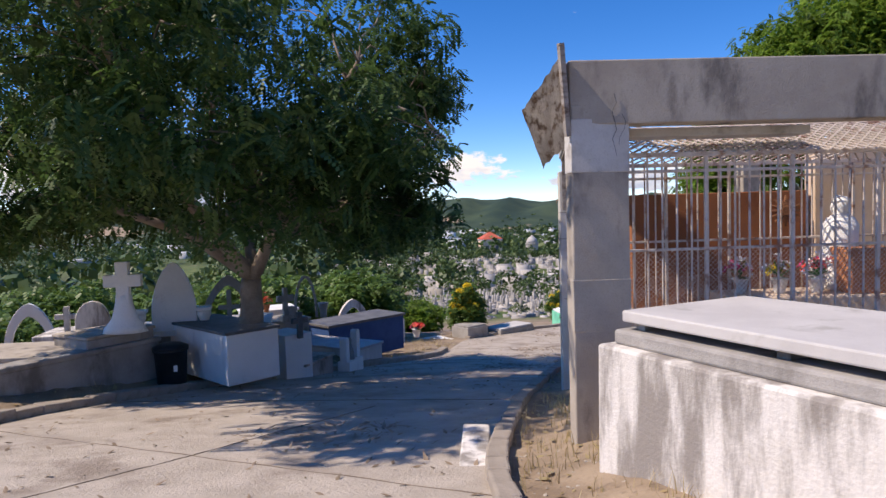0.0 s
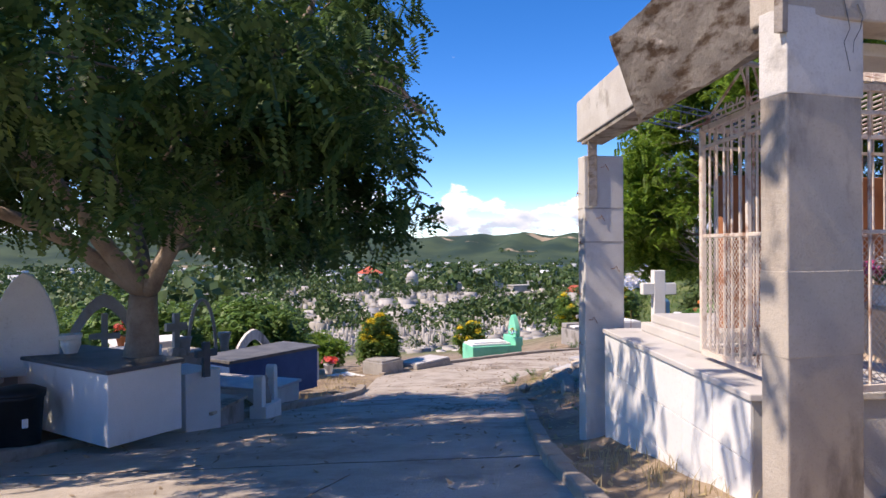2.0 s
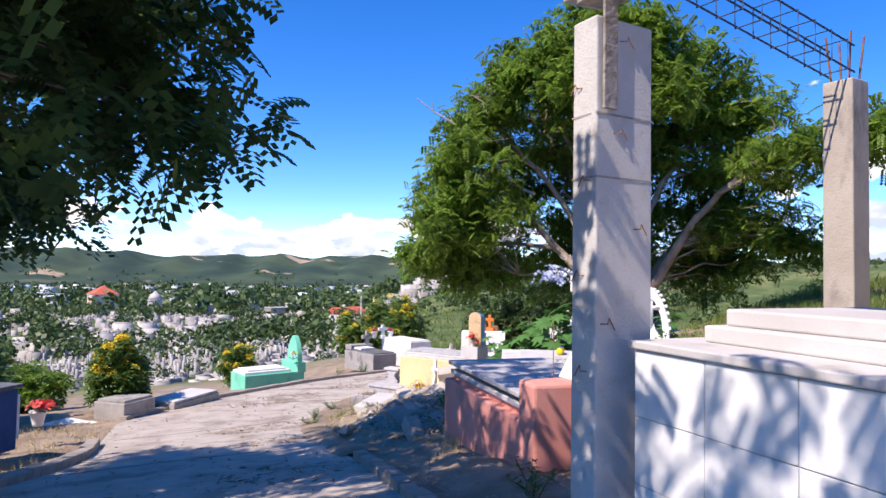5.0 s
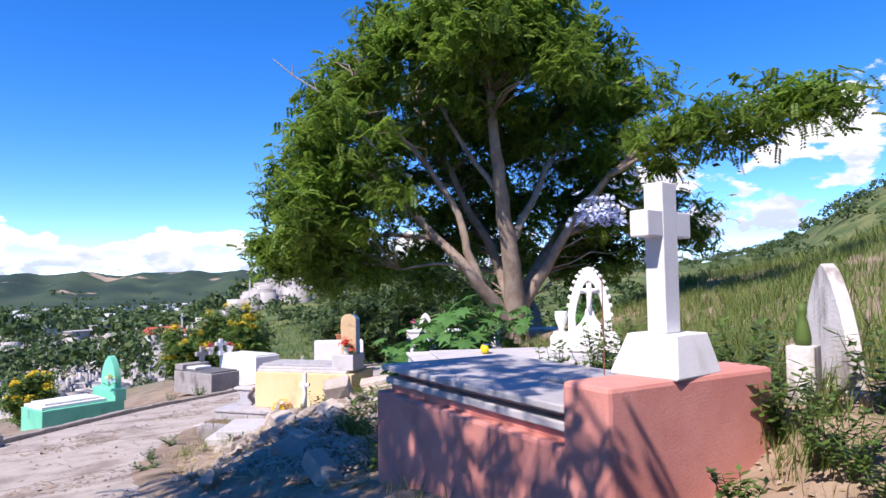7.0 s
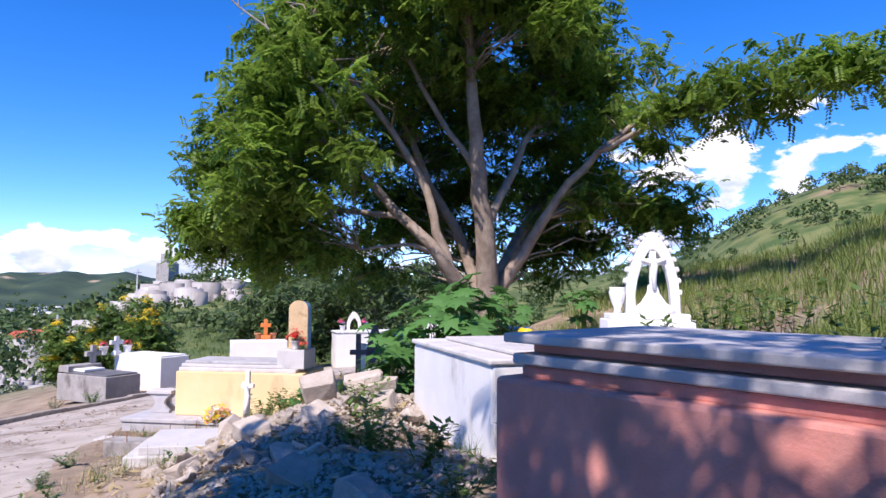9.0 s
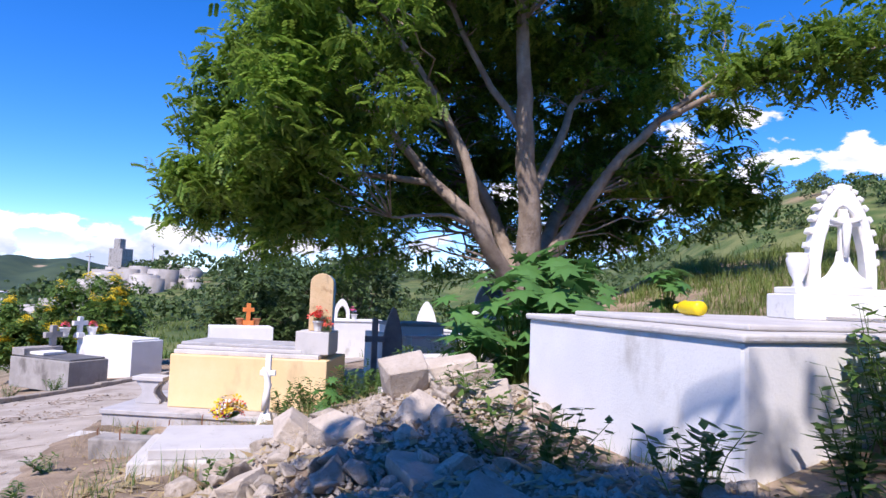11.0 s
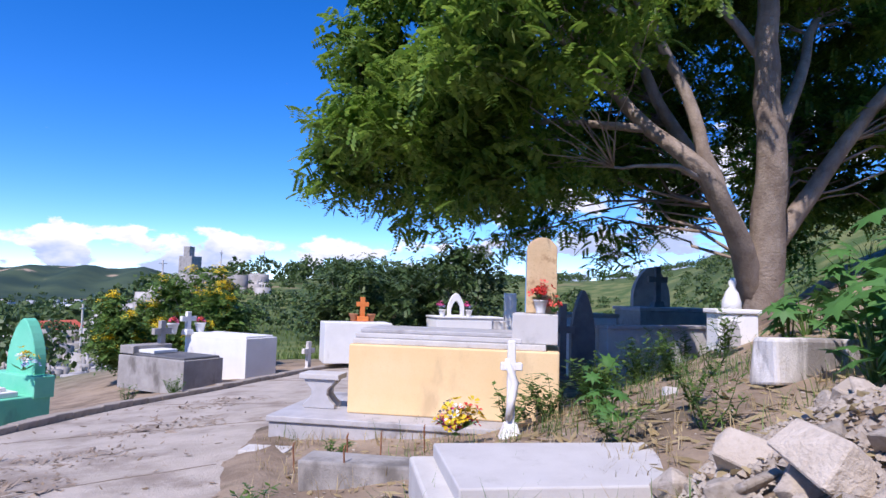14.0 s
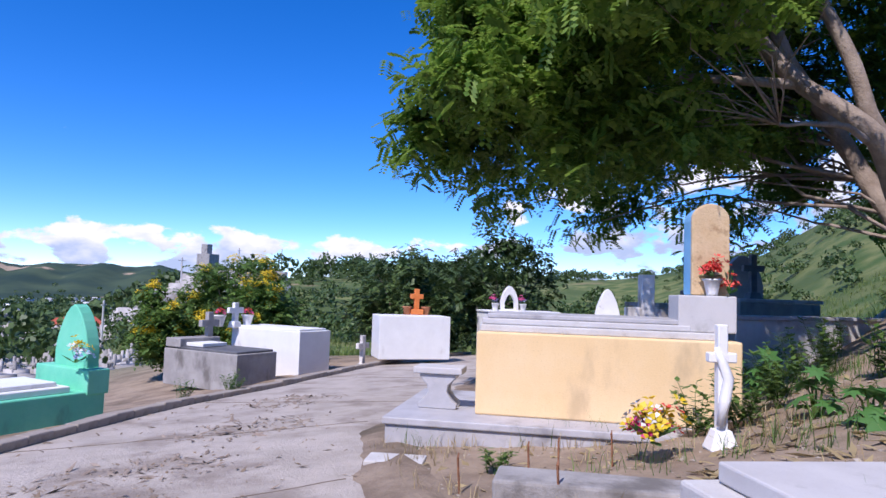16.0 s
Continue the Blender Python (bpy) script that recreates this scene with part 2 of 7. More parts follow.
CLAY = surface("clay pot", (0.42, 0.17, 0.08), (0.50, 0.22, 0.11), 0.85, 4, 50, 0.1)
SOAP = surface("yellow plastic", (0.80, 0.58, 0.01), (0.84, 0.63, 0.03), 0.35, 3, 50, 0.0)
SOAP_LABEL = surface("blue label", (0.03, 0.12, 0.50), (0.04, 0.16, 0.55), 0.4, 3, 50, 0.0)
ROOF_RED = surface("red roof", (0.50, 0.10, 0.06), (0.58, 0.15, 0.09), 0.85, 0.5, 10, 0.1)
PEACH = surface("peach wall", (0.75, 0.52, 0.40), (0.80, 0.58, 0.46), 0.85, 0.5, 10, 0.1)
FAR_WHITE = surface("far whitewash", (0.46, 0.43, 0.40), (0.32, 0.295, 0.27), 0.85, 0.3, 3, 0.0, island=0.28)
FAR_ROOF = surface("far roofs", (0.40, 0.42, 0.45), (0.58, 0.58, 0.60), 0.7, 0.05, 1, 0.0, island=0.35)


# ---- mesh helpers ----
def smooth01(a, b, v):
    t = min(1.0, max(0.0, (v - a) / (b - a)))
    return t * t * (3 - 2 * t)


def thing(name, x, y, z, turn, label, category, group=""):
    ob = new(name)
    ob.matrix_world = pose(x, y, z, 0, 0, turn)
    ob.empty_display_size = 0.1
    return tagged(ob, label, category, group)


def part(name, bm, material, parent=None, label="", shade=False):
    me = bpy.data.meshes.new(name)
    bm.to_mesh(me)
    bm.free()
    me.materials.append(material)
    if shade:
        me.polygons.foreach_set("use_smooth", [True] * len(me.polygons))
    ob = new(name, me)
    ob.parent = parent
    if label:
        ob["label"] = label
    return ob


def raw(name, verts, faces, material, parent=None, label="", kind=""):
    me = bpy.data.meshes.new(name)
    me.from_pydata(verts, [], faces)
    me.materials.append(material)
    ob = new(name, me)
    ob.parent = parent
    return tagged(ob, label, "", "", kind)


def block(sx, sy, sz, x=0, y=0, z=0, bevel=0.012, bm=None, turn=0.0, jitter=0.0):
    """Box with its foot at z, its middle at x, y, with softened, slightly uneven edges."""
    bm = bm or bmesh.new()
    made = bmesh.ops.create_cube(bm, size=1)["verts"]
    m = pose(x, y, z + sz / 2, 0, 0, turn)
    for v in made:
        v.co = m @ Vector((v.co.x * sx + random.uniform(-jitter, jitter), v.co.y * sy + random.uniform(-jitter, jitter), v.co.z * sz + random.uniform(-jitter, jitter)))
    if bevel:
        es = list({e for v in made for e in v.link_edges})
        bmesh.ops.bevel(bm, geom=es, offset=bevel, segments=2, profile=0.5, affect="EDGES")
    return bm


def plate(outline, thick, bevel=0.012, holes=()):
    """Upright plate: outline in x, z, thickness along y, foot at 0; holes are cut by building a ring between outline and hole."""
    bm = bmesh.new()
    if holes:
        inner = holes[0]
        n = len(outline)
        rows = []
        for y in (-thick / 2, thick / 2):
            rows.append(([bm.verts.new((x, y, z)) for x, z in outline], [bm.verts.new((x, y, z)) for x, z in inner]))
        for i in range(n):
            j = (i + 1) % n
            (o0, i0), (o1, i1) = rows
            bm.faces.new((o0[i], o0[j], i0[j], i0[i]))
            bm.faces.new((o1[j], o1[i], i1[i], i1[j]))
            bm.faces.new((o0[j], o0[i], o1[i], o1[j]))
            bm.faces.new((i0[i], i0[j], i1[j], i1[i]))
    else:
        f = bm.faces.new([bm.verts.new((x, -thick / 2, z)) for x, z in outline])
        g = bmesh.ops.extrude_face_region(bm, geom=[f])["geom"]
        bmesh.ops.translate(bm, vec=(0, thick, 0), verts=[v for v in g if isinstance(v, bmesh.types.BMVert)])
    bmesh.ops.recalc_face_normals(bm, faces=bm.faces)
    if bevel:
        es = [e for e in bm.edges if len(e.link_faces) == 2 and e.calc_face_angle(0) > 0.6]
        bmesh.ops.bevel(bm, geom=es, offset=bevel, segments=1, affect="EDGES")
    return bm


def arch_line(w, h, n=14, sharp=0.0, foot=0.0):
    """Closed outline of a pointed or round arch w wide and h high, straight up to foot."""
    pts = [(-w / 2, 0.0)] + ([(-w / 2, foot)] if foot else [])
    for i in range(1, n):
        a = math.pi * i / n
        x = -math.cos(a) * w / 2
        r = math.sin(a) ** (1.0 - 0.0 * sharp)
        z = foot + (h - foot) * ((1 - sharp) * r + sharp * (1 - abs(2 * x / w) ** 1.5))
        pts.append((x, z))
    pts += ([(w / 2, foot)] if foot else []) + [(w / 2, 0.0)]
    return pts


def tube(bm, pts, radii, sides=7, cap=True):
    """Tapered tube along points."""
    rings = []
    up = Vector((0.13, 0.31, 0.94))
    for i, p in enumerate(pts):
        d = (pts[min(i + 1, len(pts) - 1)] - pts[max(i - 1, 0)]).normalized()
        a = d.cross(up)
        a = a.normalized() if a.length > 0.05 else d.cross(Vector((1, 0, 0))).normalized()
        b = d.cross(a)
        rings.append([bm.verts.new(p + (a * math.cos(k * math.tau / sides) + b * math.sin(k * math.tau / sides)) * radii[i]) for k in range(sides)])
    for r, s in zip(rings, rings[1:]):
        for k in range(sides):
            bm.faces.new((r[k], r[(k + 1) % sides], s[(k + 1) % sides], s[k]))
    if cap:
        bm.faces.new(rings[0][::-1])
        bm.faces.new(rings[-1])
    return bm


def rod(a, b, r, sides=6, bm=None):
    return tube(bm or bmesh.new(), [Vector(a), Vector(b)], [r, r], sides)


def lathe(profile, sides=16, bm=None):
    """Turned body from radius, height pairs."""
    bm = bm or bmesh.new()
    rings = [[bm.verts.new((r * math.cos(k * math.tau / sides), r * math.sin(k * math.tau / sides), z)) for k in range(sides)] for r, z in profile]
    for r, s in zip(rings, rings[1:]):
        for k in range(sides):
            bm.faces.new((r[k], r[(k + 1) % sides], s[(k + 1) % sides], s[k]))
    bm.faces.new(rings[0][::-1])
    bm.faces.new(rings[-1])
    return bm


def cross_bm(w, h, arm, thick, arm_z, flare=0.0):
    """Latin cross, foot at 0."""
    a, s = arm / 2, w / 2
    o = [(-s, 0), (s, 0), (s, arm_z - s), (a + flare, arm_z - s - flare), (a + flare, arm_z + s + flare), (s, arm_z + s), (s + flare, h), (-s - flare, h), (-s, arm_z + s),
         (-a - flare, arm_z + s + flare), (-a - flare, arm_z - s - flare), (-s, arm_z - s)]
    return plate(o, thick, 0.008)


def rough_up(bm, amount, size):
    for v in bm.verts:
        v.co += noise.noise_vector(v.co * size) * amount
    return bm


def blossoms(n, spread, size, seed, petals=5):
    """Petal heads scattered in a ball-like bunch: vertices and faces."""
    rng = random.Random(seed)
    vs, fs = [], []
    for _ in range(n):
        c = Vector((rng.gauss(0, 0.45), rng.gauss(0, 0.45), abs(rng.gauss(0, 0.5)))) * spread
        nrm = (c + Vector((0, 0, spread * 0.5))).normalized()
        m = nrm.to_track_quat("Z", "Y").to_matrix()
        turn = rng.random() * 6
        for k in range(petals):
            a = turn + k * math.tau / petals
            b = len(vs)
            for da, rr, zz in ((-0.5, 0.35, 0), (-0.35, 1, 0.35), (0.35, 1, 0.35), (0.5, 0.35, 0)):
                vs.append(c + m @ Vector((math.cos(a + da) * rr * size, math.sin(a + da) * rr * size, zz * size * 0.8)))
            fs.append((b, b + 1, b + 2, b + 3))
    return vs, fs


# ---- the lie of the land ----
PROFILE_Y = np.array([-60.0, -20.0, 0.0, 7.0, 13.7, 19.0, 23.0, 31.0, 45.0, 80.0])
PROFILE_Z = np.array([5.0, 2.6, 0.03, -0.98, -2.04, -2.92, -3.27, -3.82, -4.5, -6.0])
ROAD_LEFT = [(-9.5, -12.0), (-8.0, 0.0), (-5.4, 7.6), (-4.6, 10.0), (-3.2, 12.4), (-1.6, 15.2), (-0.2, 17.9), (0.1, 20.0), (0.7, 23.0), (3.8, 25.8), (8.2, 28.4), (14.0, 30.5), (19.0, 32.0), (22.5, 32.6)]
ROAD_RIGHT = [(6.0, -12.0), (0.4, 0.5), (0.25, 4.7), (0.85, 8.0), (1.5, 10.4), (2.2, 12.7), (2.8, 15.4), (3.4, 18.2), (4.6, 20.6), (6.2, 22.6), (8.0, 24.3), (14.0, 26.6), (19.0, 28.0), (22.5, 28.9)]


def spline(pts, n):
    """n points along a smooth line through pts."""
    P = np.array(pts)
    s = np.concatenate([[0], np.cumsum(np.hypot(*np.diff(P, axis=0).T))])
    u = np.linspace(0, s[-1], n)
    out = np.stack([np.interp(u, s, P[:, i]) for i in (0, 1)], 1)
    for _ in range(int(n / 25)):
        out[1:-1] = (out[:-2] + 2 * out[1:-1] + out[2:]) / 4
    return out


LEFT_EDGE, RIGHT_EDGE = spline(ROAD_LEFT, 160), spline(ROAD_RIGHT, 160)


def sstep(a, b, v):
    t = np.clip((v - a) / (b - a), 0, 1)
    return t * t * (3 - 2 * t)


def profile(y):
    k = [np.interp(y + d, PROFILE_Y, PROFILE_Z) for d in (-2, -1, 0, 1, 2)]
    return sum(k) / 5


def land(x, y):
    """Height of the ground, for arrays."""
    x, y = np.asarray(x, float), np.asarray(y, float)
    r = np.hypot(x - 2, y - 15)
    az = np.degrees(np.arctan2(x - 2, y - 15)) % 360
    near = profile(y)
    side = np.interp(y, LEFT_EDGE[:, 1], LEFT_EDGE[:, 0])
    near = near + 0.28 * sstep(0.25, 0.9, side - x) * (1 - sstep(15, 18, y))
    rs = np.interp(y, RIGHT_EDGE[:, 1], RIGHT_EDGE[:, 0])
    near = near + 0.12 * sstep(0.3, 1.0, x - rs) * (1 - sstep(19, 22, y))
    near = near + 0.165 * np.clip(x - 5.5, 0, 14) * (1 - sstep(17.5, 22, y)) * sstep(-4, 3, y)
    near = near + 0.45 * sstep(3.3, 5.0, x) * (1 - sstep(11.5, 13.5, y)) * sstep(6.5, 8.6, y)
    near = near - 0.10 * np.clip(-x - 5.2, 0, 60) - 0.05 * np.clip(y - 25.5 - 0.33 * np.clip(x, 0, 40), 0, 40) * 2.2 * (1 - sstep(9, 16, x))
    valley = np.interp(r, [0, 18, 40, 100, 170, 400, 1000, 2000, 5000], [-3.2, -4.2, -7.6, -12.5, -15.5, -25, -40, -52, -60])
    elev = np.interp(az, [0, 18, 25, 32, 40, 54, 66, 78, 90, 120, 200, 260, 300, 360], [-5.2, -4.6, -3.0, 0.2, 0.6, 0.9, 1.5, 2.8, 4.8, 6.0, 5.0, -2.0, -5.2, -5.2])
    top = -1.2 + 220 * np.tan(np.radians(elev))
    s = sstep(30, 225, r)
    s = s + (sstep(8, 120, r) - s) * sstep(66, 86, az)
    hill = np.interp(r, [0, 15, 28, 60, 90], [-3.4, -3.8, -5.0, -8.0, -8.5]) * (1 - s) + top * s
    dip = sstep(260, 900, r)
    hill = hill * (1 - dip) + dip * (-45)
    w = sstep(20, 34, az) * (1 - sstep(235, 285, az))
    far = valley * (1 - w) + hill * w
    rough = np.sin(x * 0.031 + 1.3) * np.cos(y * 0.027 + 0.4) * 1.6 + np.sin(x * 0.083 - 0.7) * np.sin(y * 0.071) * 0.7
    far = far + rough * sstep(60, 160, r)
    # the range across the valley
    ridge = 50 + 13 * np.sin(np.radians(az) * 5.3 + 0.6) + 9 * np.sin(np.radians(az) * 13 + 2) + 5 * np.sin(np.radians(az) * 29) + 4 * np.sin(np.radians(az) * 61 + 1)
    gully = 1 + 0.16 * np.sin(np.radians(az) * 90 + 2.0 * np.sin(r / 260)) * (1 - sstep(2600, 3000, r))
    far = far + (ridge + 52) * sstep(1900, 2900, r) * gully * (1 - 0.25 * sstep(3000, 4600, r))
    m = sstep(20, 48, r)
    return near * (1 - m) + far * m


def ground_z(x, y):
    return float(land(x, y))


def build_ground():
    ang = np.linspace(0, 2 * np.pi, 421)[:-1]
    rad = np.concatenate([np.arange(0.35, 24, 0.28), np.geomspace(24, 4700, 120)])
    A, Rr = np.meshgrid(ang, rad)
    x, y = 2 + Rr * np.sin(A), 15 + Rr * np.cos(A)
    z = land(x, y)
    # rough soil beside the road
    fine = np.array([noise.noise(Vector((a * 2.3, b * 2.3, 0))) + 0.5 * noise.noise(Vector((a * 6, b * 6, 3))) for a, b in zip(x[:85].ravel(), y[:85].ravel())]).reshape(x[:85].shape)
    z[:85] += 0.035 * fine
    # the sheet stays under the road
    xl = np.interp(y, LEFT_EDGE[:, 1], LEFT_EDGE[:, 0])
    xr = np.interp(y, RIGHT_EDGE[:, 1], RIGHT_EDGE[:, 0])
    yl = np.interp(x, LEFT_EDGE[60:, 0], LEFT_EDGE[60:, 1])
    inside = ((x > xl - 0.05) & (x < xr + 0.05) & (y < 24)) | ((x > 3) & (y > np.interp(x, RIGHT_EDGE[80:, 0], RIGHT_EDGE[80:, 1])) & (y < yl))
    z[inside] -= 0.06
    n = len(ang)
    verts = [(2, 15, ground_z(2, 15) - 0.06)] + list(zip(x.ravel().tolist(), y.ravel().tolist(), z.ravel().tolist()))
    faces = [(0, 1 + (k + 1) % n, 1 + k) for k in range(n)]
    for i in range(len(rad) - 1):
        a, b = 1 + i * n, 1 + (i + 1) * n
        faces += [(a + k, a + (k + 1) % n, b + (k + 1) % n, b + k) for k in range(n)]
    ob = raw("ground", verts, faces, LAND)
    ob.data.polygons.foreach_set("use_smooth", [True] * len(ob.data.polygons))
    tagged(ob, "dry soil, grass slopes and a wooded valley with low hills", "ground", "", "structure")


def land_material():
    """Soil near by, green scrub farther out, bluer in the distance hills."""
    m = surface("soil and scrub", (0.22, 0.16, 0.11), (0.38, 0.29, 0.205), 0.97, 1.2, 26, 0.6, stain=(0.13, 0.10, 0.065), stain_size=0.7, stain_amount=0.35)
    n, l = m.node_tree.nodes, m.node_tree.links
    p = n["Principled BSDF"]
    near = p.inputs["Base Color"].links[0].from_socket
    geo = n.new("ShaderNodeNewGeometry")
    dist = n.new("ShaderNodeVectorMath")
    dist.operation = "DISTANCE"
    dist.inputs[1].default_value = (2, 15, -3)
    l.new(geo.outputs["Position"], dist.inputs[0])

    def mapped(src, a, b):
        r = n.new("ShaderNodeMapRange")
        r.interpolation_type = "SMOOTHSTEP"
        r.inputs["From Min"].default_value, r.inputs["From Max"].default_value = a, b
        l.new(src, r.inputs["Value"])
        return r.outputs[0]

    def noise_of(scale, detail=6):
        t = n.new("ShaderNodeTexNoise")
        t.inputs["Scale"].default_value, t.inputs["Detail"].default_value = scale, detail
        l.new(geo.outputs["Position"], t.inputs["Vector"])
        return t.outputs[0]

    def mixed(f, a, b):
        q = n.new("ShaderNodeMix")
        q.data_type = "RGBA"
        l.new(f, q.inputs[0])
        for s, v in ((6, a), (7, b)):
            if isinstance(v, tuple):
                q.inputs[s].default_value = (*v, 1)
            else:
                l.new(v, q.inputs[s])
        return q.outputs[2]

    scrub = mixed(mapped(noise_of(0.35, 9), 0.35, 0.65), (0.060, 0.105, 0.026), (0.175, 0.190, 0.065))
    scrub = mixed(mapped(noise_of(0.06, 6), 0.45, 0.65), scrub, (0.070, 0.105, 0.030))
    scrub = mixed(mapped(noise_of(0.035, 8), 0.63, 0.70), scrub, (0.33, 0.235, 0.14))
    plain = mixed(mapped(noise_of(0.02, 9), 0.4, 0.62), (0.028, 0.060, 0.022), (0.075, 0.100, 0.045))
    plain = mixed(mapped(noise_of(0.0045, 7), 0.60, 0.66), plain, (0.30, 0.25, 0.17))
    col = mixed(mapped(dist.outputs["Value"], 22, 40), near, scrub)
    col = mixed(mapped(dist.outputs["Value"], 260, 600), col, plain)
    haze = mixed(mapped(noise_of(0.006, 8), 0.35, 0.7), (0.022, 0.046, 0.032), (0.058, 0.088, 0.046))
    haze = mixed(mapped(noise_of(0.0042, 7), 0.60, 0.64), haze, (0.40, 0.30, 0.20))
    col = mixed(mapped(dist.outputs["Value"], 1200, 2400), col, haze)
    l.new(col, p.inputs["Base Color"])
    return m


LAND = land_material()
build_ground()


def build_road():
    n = len(LEFT_EDGE)
    verts, faces = [], []
    cols = 14
    for a, b in zip(LEFT_EDGE, RIGHT_EDGE):
        for k in range(cols + 1):
            q = a + (b - a) * k / cols
            verts.append((q[0], q[1], ground_z(q[0], q[1]) + 0.012 * noise.noise(Vector((q[0] * 0.8, q[1] * 0.8, 0))) + 0.005))
    for i in range(n - 1):
        for k in range(cols):
            a = i * (cols + 1) + k
            faces.append((a, a + 1, a + cols + 2, a + cols + 1))
    ob = raw("road", verts, faces, ROAD)
    ob.data.polygons.foreach_set("use_smooth", [True] * len(ob.data.polygons))
    tagged(ob, "narrow worn cement lane sloping downhill", "road", "", "structure")


build_road()


def lane_joint(a, b, n=24):
    """Open joint between two cement bays of the lane."""
    a, b = Vector(a), Vector(b)
    pts = []
    for k in range(n + 1):
        q = a.lerp(b, k / n)
        pts.append((q.x, q.y + 0.01 * math.sin(k * 1.7), ground_z(q.x, q.y) + 0.012 * noise.noise(Vector((q.x * 0.8, q.y * 0.8, 0))) + 0.004))
    ob = part("joint", tube(bmesh.new(), [Vector(p) for p in pts], [0.007] * len(pts), 5), JOINT, bpy.data.objects["road"])
    return ob


for a, b in (((-4.9, 6.95), (0.3, 4.0)), ((-3.6, 3.1), (-2.2, 5.4)), ((-2.2, 5.4), (-0.9, 8.0)), ((-4.6, 9.2), (1.0, 8.3)), ((-0.6, 16.3), (2.9, 15.8)), ((0.3, 20.0), (4.3, 20.0)), ((2.2, 24.3), (6.2, 22.9)), ((5.2, 26.6), (8.4, 24.7)), ((8.6, 28.3), (10.2, 25.4)), ((12.6, 29.8), (13.6, 26.7))):
    lane_joint(a, b)


def crack(parent, pts, r=0.0035):
    """Thin dark crack lying on a face."""
    return part("crack", tube(bmesh.new(), [Vector(p) for p in pts], [r * (1 - 0.6 * i / len(pts)) for i in range(len(pts))], 4), DARK_STONE, parent)


def kerb_run(edge, start, stop, out, w, h, name, label):
    """Kerb stones laid end to end along a road edge."""
    pts = [(p, q) for p, q in zip(edge, edge[1:]) if start <= p[1] <= stop]
    root = tagged(new(name), label, "kerb", "", "structure")
    for p, q in pts:
        d = q - p
        ln = float(np.hypot(*d))
        nrm = np.array([-d[1], d[0]]) / ln * out
        c = (p + q) / 2 + nrm * (w / 2 - 0.02)
        z0, z1 = ground_z(*p), ground_z(*q)
        bm = block(ln * 1.02, w * random.uniform(0.9, 1.1), h + 0.16, 0, 0, -0.16, 0.02, jitter=0.008)
        ob = part("kerb_stone", bm, KERB, root)
        ob.matrix_world = Matrix.Translation((c[0], c[1], (z0 + z1) / 2 + random.uniform(-0.012, 0.012))) @ pose(0, 0, 0, 0, -math.degrees(math.atan2(z1 - z0, ln)), math.degrees(math.atan2(d[1], d[0])))
    return root


kerb_run(LEFT_EDGE, 1.0, 19.5, 1, 0.22, 0.13, "kerb_left", "low worn concrete kerb along the lane")
kerb_run(LEFT_EDGE, 22.8, 34.5, 1, 0.18, 0.10, "kerb_far", "cracked low kerb along the lane bend")
kerb_run(RIGHT_EDGE, 3.2, 13.6, -1, 0.16, 0.10, "kerb_right", "concrete kerb beside the tombs")


def verge():
    """Soil washed over the ragged edge of the lane."""
    vs, fs, rows = [], [], 0
    for p, q in zip(RIGHT_EDGE[:-1], RIGHT_EDGE[1:]):
        if not 13.8 < p[1] < 27.5:
            continue
        d = (q - p) / np.hypot(*(q - p))
        nrm = np.array([d[1], -d[0]])
        for h in (0.0, 0.5):
            c = p + (q - p) * h
            w = 0.10 + 0.16 * noise.noise(Vector((c[0] * 1.6, c[1] * 1.6, 3))) + 0.05 * noise.noise(Vector((c[0] * 6, c[1] * 6, 1)))
            for off, lift in ((-max(w, 0.0) - 0.03, 0.002), (0.02, 0.035), (0.25, 0.045), (0.6, -0.04)):
                g = c + nrm * off
                vs.append((g[0], g[1], ground_z(*g) + lift + 0.01 * noise.noise(Vector((g[0] * 5, g[1] * 5, 8)))))
            rows += 1
    for i in range(rows - 1):
        for k in range(3):
            a = i * 4 + k
            fs.append((a, a + 1, a + 5, a + 4))
    ob = raw("verge", vs, fs, SOIL)
    ob.data.polygons.foreach_set("use_smooth", [True] * len(ob.data.polygons))
    tagged(ob, "dry soil washed over the lane edge", "soil", "", "structure")


verge()


# ---- trees ----
def sprays(points, n_per, spread, droop, leaf, rng, pairs=6, length=0.27):
    """Feathery leaf sprays round the clump centres, as one vertex array and face array."""
    total = len(points) * n_per
    c = np.repeat(points, n_per, 0)
    off = np.clip(rng.normal(size=(total, 3)), -1.7, 1.7) * spread * np.array([1, 1, 0.55])
    base = c + off
    yaw = rng.uniform(0, 2 * np.pi, total)
    pitch = rng.normal(-droop, 0.45, total)
    d = np.stack([np.cos(yaw) * np.cos(pitch), np.sin(yaw) * np.cos(pitch), np.sin(pitch)], 1)
    side = np.stack([-np.sin(yaw), np.cos(yaw), rng.normal(0, 0.35, total)], 1)
    ln = length * rng.uniform(0.6, 1.2, total)
    sz = leaf * rng.uniform(0.7, 1.25, total)
    quads = []
    for k in range(pairs):
        f = (k + 0.6) / pairs
        mid = base + d * (ln * f)[:, None] - np.array([0, 0, 1.0]) * (ln * f * f * 0.35)[:, None]
        for s in (-1, 1):
            wv = d * (sz * 0.40)[:, None]
            tip = side * (s * sz)[:, None] - np.array([0, 0, 1.0]) * (sz * 0.35)[:, None]
            a = mid
            quads.append(np.stack([a, a + tip * 0.5 + wv, a + tip, a + tip * 0.5 - wv], 1))
    v = np.concatenate(quads, 0).reshape(-1, 3)
    f = np.arange(len(v)).reshape(-1, 4)
    return v, f


